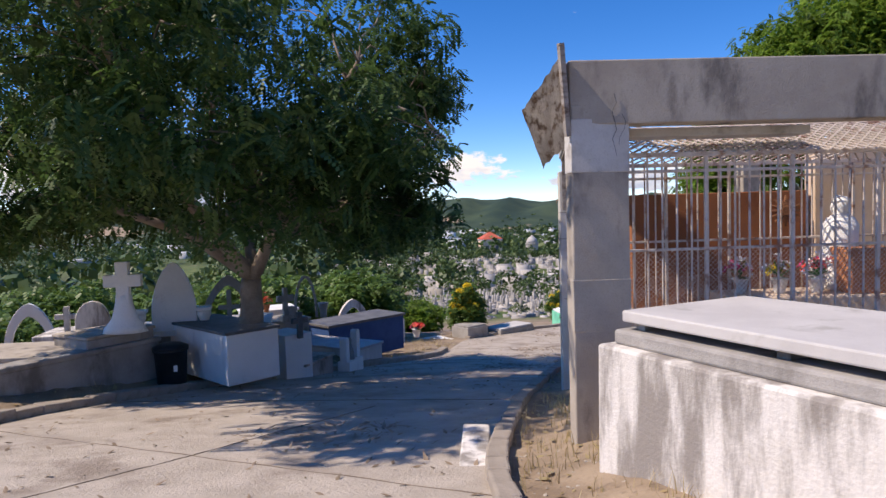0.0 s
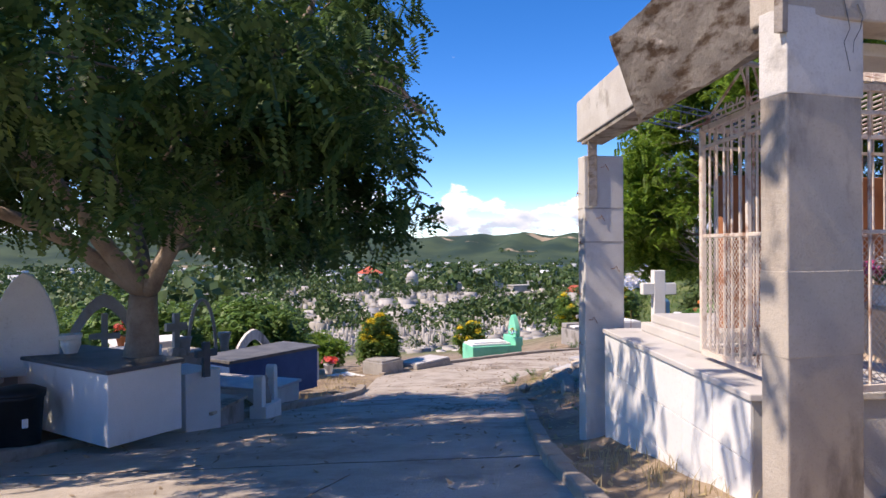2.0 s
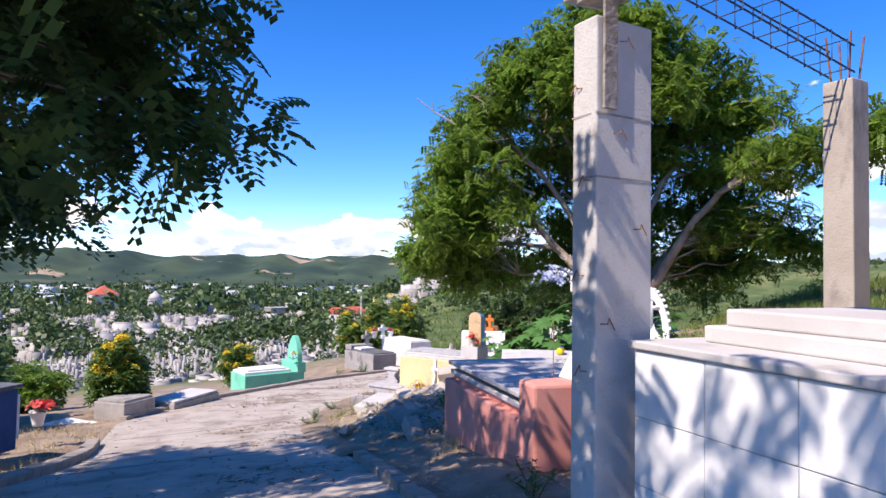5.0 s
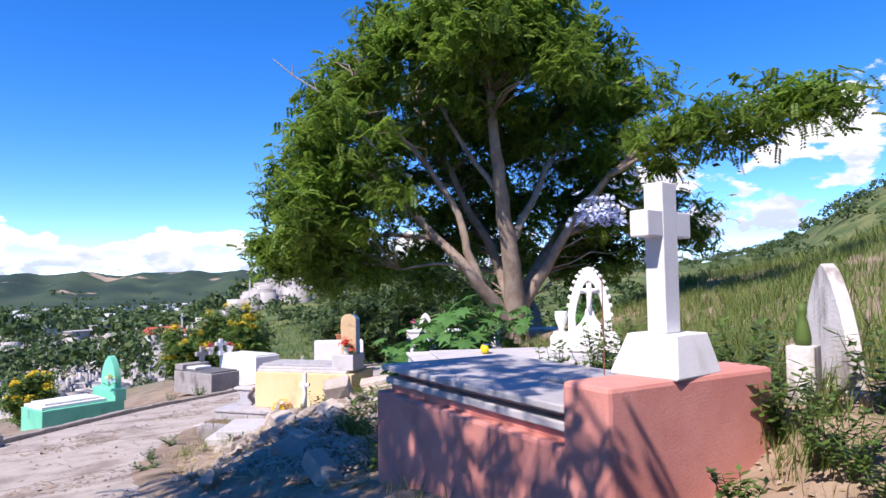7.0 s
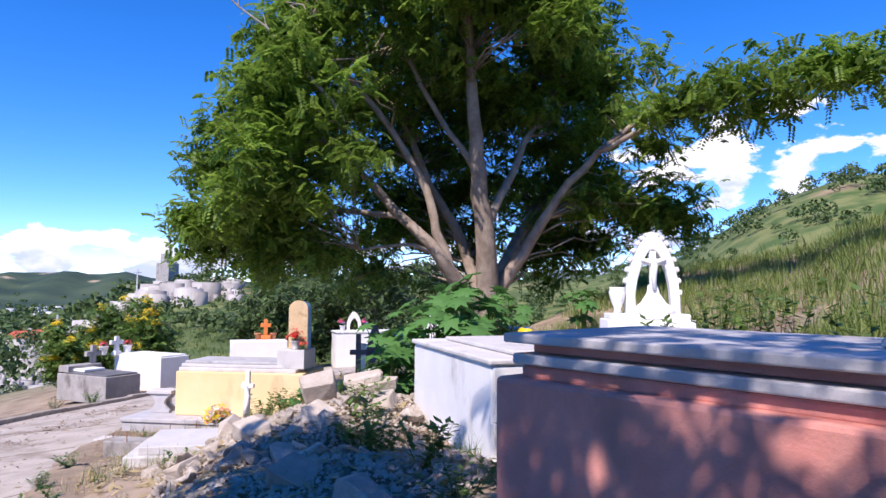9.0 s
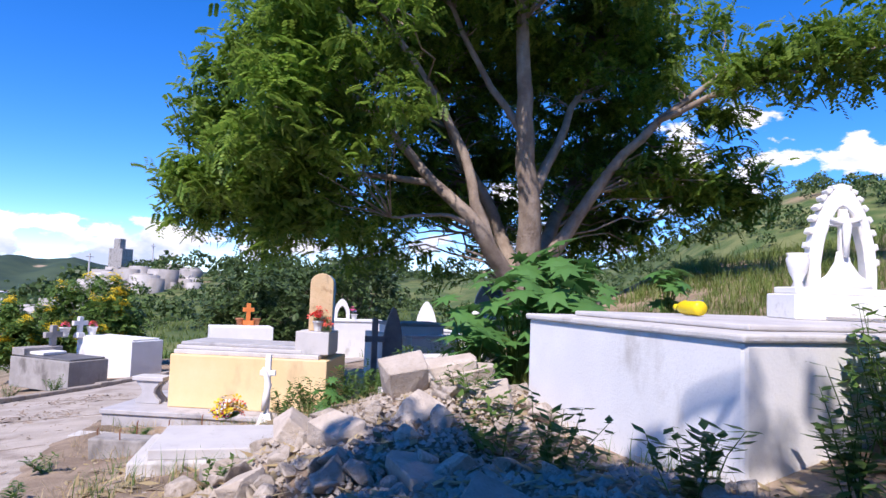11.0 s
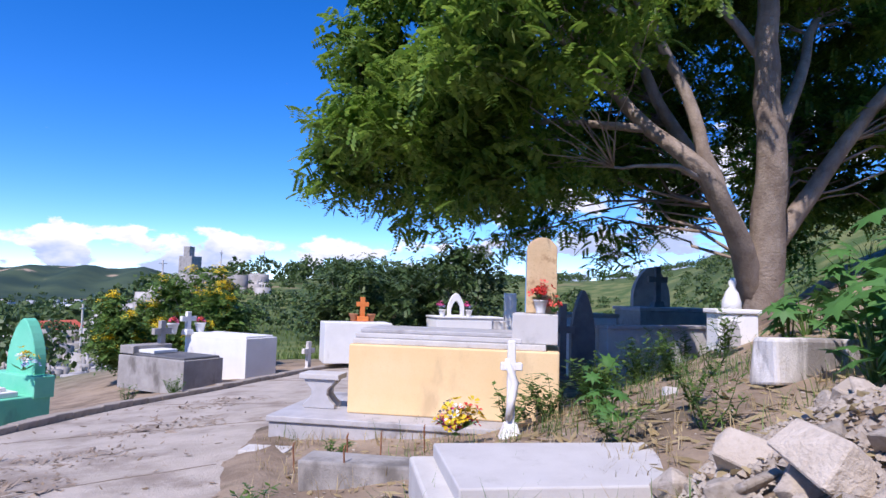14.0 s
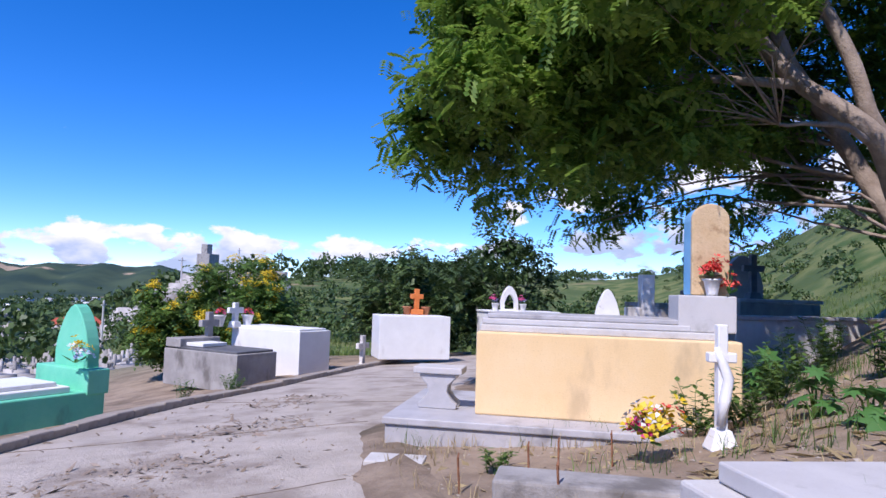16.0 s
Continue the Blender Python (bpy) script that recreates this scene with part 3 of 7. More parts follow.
def fast_mesh(name, v, f, material, parent=None, label="", kind=""):
    me = bpy.data.meshes.new(name)
    k = f.shape[1]
    me.vertices.add(len(v))
    me.vertices.foreach_set("co", np.ascontiguousarray(v, dtype=np.float32).ravel())
    me.loops.add(f.size)
    me.loops.foreach_set("vertex_index", f.astype(np.int32).ravel())
    me.polygons.add(len(f))
    me.polygons.foreach_set("loop_start", np.arange(0, f.size, k, dtype=np.int32))
    me.polygons.foreach_set("loop_total", np.full(len(f), k, dtype=np.int32))
    me.update(calc_edges=True)
    me.validate()
    me.materials.append(material)
    ob = new(name, me)
    ob.parent = parent
    return tagged(ob, label, "", "", kind)


def bend(a, b, sag, wob, seed, n=7):
    """Curved line from a to b that first rises and then leans over."""
    rng = random.Random(seed)
    out = []
    for i in range(n + 1):
        t = i / n
        p = a.lerp(b, t)
        p.z += sag * math.sin(math.pi * t) * 0.5
        k = wob * math.sin(math.pi * t)
        out.append(p + Vector((rng.uniform(-k, k), rng.uniform(-k, k), rng.uniform(-k, k) * 0.5)))
    return out


def tree(base, stems, clumps, leaf_mat, label, seed, n_per, leaf, spread=0.42, droop=0.35, pods=0, twig=0.018, dead=(), bark=BARK, pod_len=0.17):
    """A tree of given stems (lists of points with radii), leaf clumps joined to the nearest stem by twigs."""
    rng = np.random.default_rng(seed)
    root = thing("tree", *base, 0, label, "tree")
    o = Vector(base)
    bm = bmesh.new()
    nodes = []
    for pts, r0, r1 in stems:
        pts = [Vector(p) - o for p in pts]
        fine = []
        for i in range(len(pts) - 1):
            for k in range(3):
                t = k / 3
                p0, p1, p2, p3 = pts[max(i - 1, 0)], pts[i], pts[i + 1], pts[min(i + 2, len(pts) - 1)]
                c = 0.5 * (2 * p1 + (p2 - p0) * t + (2 * p0 - 5 * p1 + 4 * p2 - p3) * t * t + (3 * p1 - p0 - 3 * p2 + p3) * t ** 3)
                w = 0.0 if i == 0 and k == 0 else 0.07
                fine.append(c + w * noise.noise_vector(c * 1.7 + Vector((seed, r0 * 40, 0))))
        pts = fine + [pts[-1]]
        n = len(pts)
        tube(bm, pts, [r0 + (r1 - r0) * (i / (n - 1)) ** 0.8 for i in range(n)], 9)
        nodes += [(p, r0 + (r1 - r0) * i / (n - 1)) for i, p in enumerate(pts)]
    part("trunk", bm, bark, root, "forked trunk with smooth greyish bark", True)
    P = np.array([tuple(p) for p, _ in nodes])
    bm = bmesh.new()
    for i, c in enumerate(clumps):
        c = np.array(c) - np.array(base)
        cost = np.linalg.norm(P - c, axis=1) + 1.2 * np.clip(P[:, 2] - c[2] + 0.3, 0, 9)
        k = int(np.argmin(cost))
        a, b = Vector(P[k]), Vector(c)
        r = min(nodes[k][1] * 0.55, twig * (0.7 + 0.22 * (b - a).length))
        tube(bm, bend(a, b, 0.25 * (b - a).length, 0.13 * (b - a).length, seed * 1000 + i, 5), [r * (1 - 0.14 * j) for j in range(6)], 5)
    part("branchwork", bm, bark, root, "", True)["kind"] = "stuff"
    C = np.array(clumps) - np.array(base)
    v, f = sprays(C, n_per, spread, droop, leaf, rng)
    fast_mesh("crown", v, f, leaf_mat, root, "feathery crown of small paired leaflets with gaps", "stuff")
    if pods:
        pick = C[rng.integers(0, len(C), pods)] + np.clip(rng.normal(size=(pods, 3)), -1.3, 1.3) * spread * np.array([1, 1, 0.35]) - np.array([0, 0, 0.25])
        qs = []
        for p in pick:
            a = rng.uniform(0, np.pi)
            s = np.array([math.cos(a), math.sin(a), 0])
            ln, w = pod_len * rng.uniform(0.7, 1.3), 0.011 * rng.uniform(0.8, 1.3) * pod_len / 0.17
            lean = np.array([rng.normal(0, 0.12), rng.normal(0, 0.12), -1])
            t = np.array([-s[1], s[0], 0])
            for e in (s, t):
                qs.append([p, p + lean * ln * 0.5 + e * w, p + lean * ln, p + lean * ln * 0.5 - e * w])
        v = np.array(qs).reshape(-1, 3)
        fast_mesh("pod_mass", v, np.arange(len(v)).reshape(-1, 4), POD, root, "hanging green seed pods", "stuff")
    if dead:
        bm = bmesh.new()
        for i, (a, b, r) in enumerate(dead):
            pts = bend(Vector(a) - o, Vector(b) - o, 0.2, 0.12, seed + i, 6)
            tube(bm, pts, [r * (1 - 0.13 * j) for j in range(7)], 6)
            for j in (3, 4, 5):
                q = pts[j] + Vector((rng.normal(0, 0.3), rng.normal(0, 0.3), 0.25))
                tube(bm, [pts[j], q], [r * 0.35, r * 0.12], 5)
        part("dead_branch", bm, DEAD_WOOD, root, "bare bleached dead branches")
    return root


def crown_points(n, centre, radii, seed, keep):
    """Clump centres in an ellipsoid, thicker towards its skin, where keep(x, y, z) allows."""
    rng = np.random.default_rng(seed)
    out = []
    while len(out) < n:
        d = rng.normal(size=3)
        d /= np.linalg.norm(d)
        r = rng.uniform(0.25, 1.0) ** 0.55
        wob = 1 + 0.22 * noise.noise(Vector(d * 1.9) + Vector((seed, 0, 0))) * 1.6
        p = np.array(centre) + d * r * np.array(radii) * wob
        if noise.noise(Vector(p * 0.62) + Vector((0, seed, 0))) < -0.22:
            continue
        if keep(*p):
            out.append(p)
    return out


# the tree on the left of the lane, seen against the light
LT = (-3.4, 11.25, -1.15)
lt_fork = (-3.35, 11.25, 0.25)
lt_stems = [
    ([LT, (-3.42, 11.24, -0.75), (-3.38, 11.25, -0.2), lt_fork], 0.27, 0.17),
    ([lt_fork, (-3.9, 11.1, 0.75), (-4.7, 10.9, 1.2), (-5.9, 10.6, 1.7), (-7.0, 10.4, 2.5)], 0.13, 0.04),
    ([lt_fork, (-3.75, 11.0, 0.9), (-4.25, 10.6, 1.8), (-4.6, 10.2, 3.0), (-4.8, 10.0, 4.2)], 0.14, 0.04),
    ([lt_fork, (-3.0, 11.0, 0.75), (-2.6, 10.7, 1.5), (-2.0, 10.4, 2.6), (-1.2, 10.0, 3.6)], 0.13, 0.04),
    ([lt_fork, (-3.1, 11.9, 1.0), (-2.5, 12.8, 2.0), (-1.4, 13.8, 3.0), (-0.1, 14.6, 3.7)], 0.13, 0.04),
    ([lt_fork, (-3.7, 12.2, 1.1), (-4.3, 13.3, 2.2), (-5.0, 14.2, 3.4)], 0.12, 0.04),
    ([(-2.0, 10.4, 2.6), (-1.2, 10.2, 2.9), (-0.4, 10.0, 2.8), (0.1, 9.9, 2.4)], 0.06, 0.02),
]


def lt_keep(x, y, z):
    d = math.hypot(x + 3.4, y - 11.25)
    if y < 10.4 and x > -2.6:
        low = 0.85 + max(0.0, x + 1.3) * 0.65
    elif x > -2.0:
        low = 1.75 + 0.16 * (y - 11)
    else:
        low = 1.25 + 0.1 * math.sin(x * 2.1) + (0.55 if d < 2.2 else 0.0)
    if z < low or (d < 1.1 and z < 2.1):
        return False
    return x < -0.35 + 0.24 * (y - 10) and y > (7.2 if z > 1.9 else 8.2) + 0.9 * max(0.0, x + 2.4)


lt_pts = [p for i, p in enumerate(crown_points(470, (-3.6, 11.6, 2.95), (5.0, 5.3, 3.0), 3, lt_keep))
          if (p[2] < 3.3 or i % 5 < 4) and not (p[0] > -2.7 and p[1] > 11.3 and p[2] > 2.5 and i % 3 == 0)
          and not (p[0] > -1.9 and 9.8 < p[1] < 12.7 and p[2] > 2.2 and i % 4)]
lt_rng = np.random.default_rng(17)
lt_pts += [np.array((-0.1, 14.8, 4.1)) + lt_rng.uniform(-1, 1, 3) * np.array((0.65, 0.8, 0.6)) for _ in range(22)]
lt_pts += [np.array((-1.9, 13.6, 1.35)) + lt_rng.uniform(-1, 1, 3) * np.array((0.9, 0.9, 0.6)) for _ in range(26)]
# the 40 clumps near y 6 are unseen, added to shade the lane
for centre, reach, n in (((-0.7, 12.2, 4.5), (0.8, 0.9, 0.5), 14), ((-4.4, 6.0, 5.0), (2.0, 1.5, 0.5), 40)):
    lt_pts += [np.array(centre) + lt_rng.uniform(-1, 1, 3) * np.array(reach) for _ in range(n)]
lt_pts += [np.array(p) for p in ((-0.4, 10.1, 2.5), (-0.9, 10.3, 2.3), (-0.6, 9.8, 2.3))]
# added limb that carries those unseen clumps
lt_stems.append(([(-4.25, 10.6, 1.8), (-4.4, 9.4, 3.0), (-4.4, 7.9, 4.1), (-4.5, 6.4, 4.8)], 0.08, 0.03))


def gap_in_crown(p):
    """Thin places on the lane side, through which the sun reaches the tombs."""
    h = p[2] + 0.9
    x, y = p[0] + 0.83 * h, p[1] + 0.118 * h
    if p[0] < -5.6 and p[2] > 2.0 and p[1] < 13:
        return (p[0] * 7.3 + p[1] * 3.1) % 1.0 < 0.55
    loose = (p[0] * 5.7 + p[1] * 9.1) % 1.0
    return (2.4 < x < 4.2 and 9.6 < y < 11.3) or (4.2 < x < 8.8 and 13.8 < y < 18.8) or (2.4 < x < 4.8 and 11.3 <= y < 14.6 and loose < 0.5) or (0.7 < x < 2.7 and 4.8 < y < 8.8 and loose < 0.62)


lt_pts = [p for p in lt_pts if not gap_in_crown(p)]
lt_pts += [np.array((-0.6, 10.7, 1.45)) + lt_rng.uniform(-1, 1, 3) * np.array((0.3, 0.5, 0.35)) for _ in range(6)]
tree(LT, lt_stems, lt_pts, LEAF_BACKLIT, "broad shade tree with drooping feathery dark foliage beside the lane", 11, 48, 0.078, 0.38, 0.5, pods=420)

# the tree above the tombs on the right
RT = (13.7, 19.3, ground_z(13.7, 19.3) - 0.05)
rt_stems = [
    ([RT, (13.6, 19.22, -1.5), (13.3, 19.1, -0.4), (12.98, 19.0, 0.7), (12.75, 19.0, 2.0), (12.45, 18.95, 3.2), (12.2, 18.9, 4.6), (12.0, 18.8, 6.2)], 0.38, 0.07),
    ([(13.55, 19.3, -1.5), (12.95, 19.45, -0.7), (12.28, 19.6, -0.05), (12.04, 19.85, 0.42), (11.9, 20.5, 1.05), (11.5, 21.2, 1.9), (11.0, 21.9, 2.7), (10.4, 23.0, 3.2)], 0.22, 0.045),
    ([(12.5, 19.52, -0.25), (12.3, 19.8, 0.7), (12.28, 20.1, 1.67), (11.6, 20.6, 3.0), (10.6, 21.0, 4.0), (9.9, 21.4, 5.0)], 0.14, 0.04),
    ([(13.5, 19.15, -0.8), (14.4, 19.1, 0.3), (15.6, 19.1, 1.4), (16.9, 19.2, 2.4), (18.2, 18.9, 3.6)], 0.20, 0.06),
    ([(13.6, 19.4, -0.9), (13.9, 20.2, 0.6), (13.6, 20.9, 2.0), (13.2, 21.5, 3.6), (12.8, 22.2, 5.0)], 0.18, 0.05),
    ([(13.65, 19.25, -0.9), (14.0, 18.6, 0.2), (14.2, 17.8, 1.5), (14.3, 16.8, 2.5), (14.4, 15.6, 3.4)], 0.19, 0.05),
    ([(12.98, 19.0, 0.7), (13.6, 18.7, 2.0), (14.4, 18.5, 3.3), (15.2, 18.2, 4.6)], 0.13, 0.04),
    ([(12.75, 19.0, 2.0), (12.4, 19.6, 3.0), (11.8, 20.2, 4.4), (11.3, 20.7, 5.8)], 0.09, 0.035),
    ([(14.2, 16.8, 2.5), (14.0, 15.3, 2.95), (13.7, 13.8, 3.1), (13.4, 12.3, 3.3)], 0.07, 0.025),
    ([(12.1, 19.78, 0.25), (11.6, 20.0, 0.38), (11.1, 20.3, 0.34), (10.59, 20.58, 0.24)], 0.055, 0.018),
    ([(11.9, 20.5, 1.05), (11.3, 21.8, 1.2), (10.6, 23.3, 1.1), (9.9, 24.8, 0.7)], 0.075, 0.025),
]


def rt_crown(n, seed):
    """Lobes of foliage: a wide dome that leans to the lane, open and bare round the trunk on that side."""
    q = np.random.default_rng(seed)
    out = []
    while len(out) < n:
        s, f = q.uniform(-4.6, 7.0), q.uniform(-4.8, 3.6)
        e = ((s - 1.1) / 5.8) ** 2 + (f / 4.5) ** 2
        e *= 1 + 0.30 * noise.noise(Vector((s * 0.45, f * 0.45, seed)))
        if e > 1:
            continue
        top = 0.5 + 7.6 * math.sqrt(1 - e)
        if s > 2.6:
            low = -0.40 + 0.45 * max(0.0, s - 4.8) + 0.34 * max(0.0, f)
        elif s < -1.8:
            low = -0.15 - 0.30 * (s + 1.8)
        else:
            low = -0.35 if f < -1.4 else 3.6 + 0.25 * f
        if s <= 2.6 and s > -2.6 and f > 1.2:
            low = 4.6
        low += 0.35 * math.sin(s * 2.3 + f)
        if top < low or (s < -1.5 and f > 0.4) or s < -3.9:
            continue
        z = low + (top - low) * q.random() ** 0.85
        x, y = 13.5 - 0.55 * s - 0.835 * f, 19.1 + 0.835 * s - 0.55 * f
        if noise.noise(Vector((x * 0.75, y * 0.75, z * 1.15 + seed))) < -0.08:
            continue
        shell = math.sqrt(e) > 0.55 or z > top - 2.0 or z < low + 1.4
        if shell or q.random() < 0.35:
            out.append(np.array((x, y, z)))
    return out


rt_pts = rt_crown(560, 8)
back_rng = np.random.default_rng(12)
for _ in range(120):
    s, f, z = back_rng.uniform(-3.6, 3.2), back_rng.uniform(-4.4, -1.3), back_rng.uniform(0.2, 6.0)
    rt_pts.append(np.array((13.5 - 0.55 * s - 0.835 * f, 19.1 + 0.835 * s - 0.55 * f, z + 0.25 * abs(s))))
rng0 = np.random.default_rng(5)
for a, b, n in (((14.1, 15.6, 3.0), (13.3, 11.7, 3.5), 26), ((10.8, 23.0, 1.3), (9.7, 25.6, 0.45), 30), ((15.6, 16.2, 1.6), (16.0, 15.3, 1.0), 14), ((10.9, 21.8, 0.9), (10.2, 23.2, 0.2), 16), ((10.2, 22.0, 1.6), (9.6, 23.6, 1.2), 16)):
    for t in rng0.uniform(0, 1, n):
        rt_pts.append(np.array(a) * (1 - t) + np.array(b) * t + rng0.normal(size=3) * np.array([0.4, 0.4, 0.28]))
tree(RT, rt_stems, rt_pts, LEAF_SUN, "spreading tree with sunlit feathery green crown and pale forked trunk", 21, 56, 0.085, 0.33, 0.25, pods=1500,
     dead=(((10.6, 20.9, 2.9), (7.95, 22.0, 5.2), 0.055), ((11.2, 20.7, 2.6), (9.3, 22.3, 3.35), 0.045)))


# ---- concrete shelter and caged tomb ----
def put(ob, x, y, z, turn=0.0, lean=0.0):
    ob.matrix_local = pose(x, y, z, lean, 0, turn)
    return ob


SIDE = 90 - math.degrees(math.atan2(0.63, 4.0))
shelter = thing("concrete_shelter", 1.25, 5.3, ground_z(1.25, 5.3), 0, "unfinished grey concrete frame shelter over a tomb", "shelter")
gz0 = ground_z(1.25, 5.3)
post_bm = block(0.47, 0.17, 2.95, 0, -0.09, -0.25, 0.012)
part("pillar", rough_up(post_bm, 0.006, 5), CONCRETE, shelter)
shelter.children[-1].matrix_local = pose(0.0, 0.0, 0.0, 0, 0, 6)
p = part("post", rough_up(block(0.44, 0.20, 3.3, 0, 0, -0.3, 0.012), 0.006, 5), PALE_CONCRETE, shelter, "slender post with cold joints and a dark slot")
p.matrix_local = pose(1.845 - 1.25, 8.93 - 5.3, ground_z(1.84, 8.98) - gz0, 0, 0, -2)
for z in (0.86, 1.22):
    j = part("joint", block(0.446, 0.206, 0.012, 0, 0, 0, 0), GREY_TOMB, shelter)
    j.matrix_local = pose(1.845 - 1.25, 8.93 - 5.3, z - gz0, 0, 0, -2)
j = part("slot", block(0.10, 0.02, 0.72, 0, 0, 0, 0.004), OLD_WOOD, shelter, "dark rotten timber in a slot")
j.matrix_local = pose(1.70 - 1.25, 8.815 - 5.3, 1.25 - gz0, 0, 0, -2)
b = part("front_beam", rough_up(block(4.6, 0.24, 0.50, 0, 0, 0, 0.012), 0.006, 4), CONCRETE, shelter, "cracked concrete lintel with mould stains")
b.matrix_local = pose(3.32 - 1.25, 5.31 - 5.3, 1.92 - gz0, 0, 0, 2)
b = part("soffit", block(1.6, 0.28, 0.07, 0, 0, 0, 0.006), PALE_CONCRETE, shelter)
b.matrix_local = pose(2.3 - 1.25, 5.55 - 5.3, 1.84 - gz0, 0, 0, 2)
b = part("side_beam", rough_up(block(3.75, 0.28, 0.44, 0, 0, 0, 0.012), 0.008, 4), PALE_CONCRETE, shelter, "pale side beam with rusty tie wires")
b.matrix_local = pose(1.53 - 1.25, 7.32 - 5.3, 1.98 - gz0, 0, 0, SIDE)
b = part("side_beam_soffit", block(3.5, 0.24, 0.04, 0, 0, 0, 0.004), OLD_WOOD, shelter, "stained old board under the beam")
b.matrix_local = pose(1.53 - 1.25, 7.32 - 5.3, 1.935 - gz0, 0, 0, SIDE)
for k in range(6):
    w = bmesh.new()
    tube(w, [Vector((0, 0, 0)), Vector((-0.05, 0.0, 0.0)), Vector((-0.05, 0.11, 0.005)), Vector((-0.05, 0.115, -0.13))], [0.004] * 4, 5)
    w = part("tie_wire", w, RUST, shelter)
    y = 7.0 + k * 0.36
    w.matrix_local = pose(1.30 + (y - 5.2) * 0.1575 - 1.40, y - 5.3, 2.12 + 0.18 * (k % 2) - gz0)

wire_rng = random.Random(6)
for k in range(9):
    y0, z0 = wire_rng.uniform(-0.08, 0.08), -0.5 + 0.27 * k - gz0
    face = k % 2
    o = Vector((-0.222, y0, z0)) if face else Vector((wire_rng.uniform(-0.15, 0.18), -0.102, z0))
    out = Vector((-0.02, 0, 0)) if face else Vector((0, -0.02, 0))
    run = Vector((0, 0.03, 0)) if face else Vector((0.035, 0, 0))
    bm = tube(bmesh.new(), [o - run, o + out, o + run * 0.6 + out * 0.5 + Vector((0, 0, 0.03)), o + run * 1.6 + out + Vector((0, 0, -0.035))], [0.0035] * 4, 5)
    w = part("tie_wire", bm, RUST, shelter, "bent rusty tie wire end")
    w.matrix_local = pose(1.845 - 1.25, 8.93 - 5.3, 0, 0, 0, -2)
crack(shelter, [(0.13 + 0.02 * math.sin(k * 2.1), -0.185, 2.78 - 0.07 * k) for k in range(8)])
crack(shelter, [(0.19 + 0.03 * math.sin(k * 1.3), -0.185, 2.62 - 0.06 * k) for k in range(5)], 0.003)
crack(shelter, [(1.3 + 0.2 * k, -0.11 + 0.006 * k, 2.58 + 0.03 * math.sin(k * 1.9)) for k in range(5)], 0.002)
for z, m in ((2.17, PALE_CONCRETE), (0.9, CONCRETE)):
    ob = part("patch", block(0.476, 0.176, 0.42, 0, -0.09, z, 0.006), m, shelter, "paler patched render")
    ob.matrix_local = pose(0.0, 0.0, 0.0, 0, 0, 6)

formwork = thing("formwork_board", 0.98, 5.85, 1.98, 0, "grey weathered formwork board hanging off the beam", "board")
bm = bmesh.new()
grid = [[None] * 13 for _ in range(7)]
rngf = random.Random(4)
for i in range(7):
    for j in range(13):
        u, v = i / 6, j / 12
        top = Vector((0.97, 5.02, 2.50)).lerp(Vector((0.86, 6.60, 2.27)), v)
        bot = Vector((1.04, 5.10, 1.84)).lerp(Vector((1.06, 6.56, 1.69)), v)
        q = bot.lerp(top, u) - Vector((0.98, 5.85, 1.98))
        q.x += 0.02 * math.sin(v * 5) + rngf.uniform(-0.006, 0.006)
        if i in (0, 6):
            q.z += rngf.uniform(-0.015, 0.015)
        grid[i][j] = bm.verts.new(q)
for i in range(6):
    for j in range(12):
        bm.faces.new((grid[i][j], grid[i][j + 1], grid[i + 1][j + 1], grid[i + 1][j]))
bmesh.ops.solidify(bm, geom=bm.faces[:], thickness=0.025)
part("board", bm, OLD_WOOD, formwork)
bm = tube(bmesh.new(), [Vector((-0.03, -0.83, 0.55)), Vector((0.03, -0.74, -0.15))], [0.03, 0.03], 4)
part("batten", bm, OLD_WOOD, formwork, "dark upright batten")

# bar ladder of reinforcement between the posts
reb = thing("rebar_cage", 1.9, 9.0, 2.2, 0, "loose blue-grey reinforcement cage spanning two posts", "rebar")
ends = (Vector((0.0, 0.0, 0.12)), Vector((2.2, -0.25, -0.35)))
for dy, dz in ((-0.09, 0), (0.09, 0), (-0.09, 0.2), (0.09, 0.2)):
    o = Vector((0, dy, dz))
    part("long_bar", rod(ends[0] + o, ends[1] + o, 0.008), REBAR, reb)
for k in range(12):
    c = ends[0].lerp(ends[1], (k + 0.5) / 12)
    bm = bmesh.new()
    q = [c + Vector((0, a, b)) for a, b in ((-0.1, -0.01), (0.1, -0.01), (0.1, 0.21), (-0.1, 0.21), (-0.1, -0.01))]
    tube(bm, q, [0.006] * 5, 5)
    part("stirrup", bm, REBAR, reb)
thin = thing("concrete_post", 4.15, 8.75, ground_z(4.15, 8.75), 0, "thin grey concrete post with bent bars on top", "post")
part("shaft", rough_up(block(0.24, 0.22, 1.9 - ground_z(4.15, 8.75), 0, 0, -0.1, 0.01), 0.006, 5), CONCRETE, thin)
for k in range(4):
    part("bar_end", tube(bmesh.new(), [Vector((0.07 * (k % 2 * 2 - 1), 0.06 * (k // 2 * 2 - 1), 1.75 - ground_z(4.15, 8.75))), Vector((0.1 * (k % 2 * 2 - 1), 0.09 * (k // 2 * 2 - 1), 2.15 - ground_z(4.15, 8.75)))], [0.008, 0.008], 5), RUST, thin)


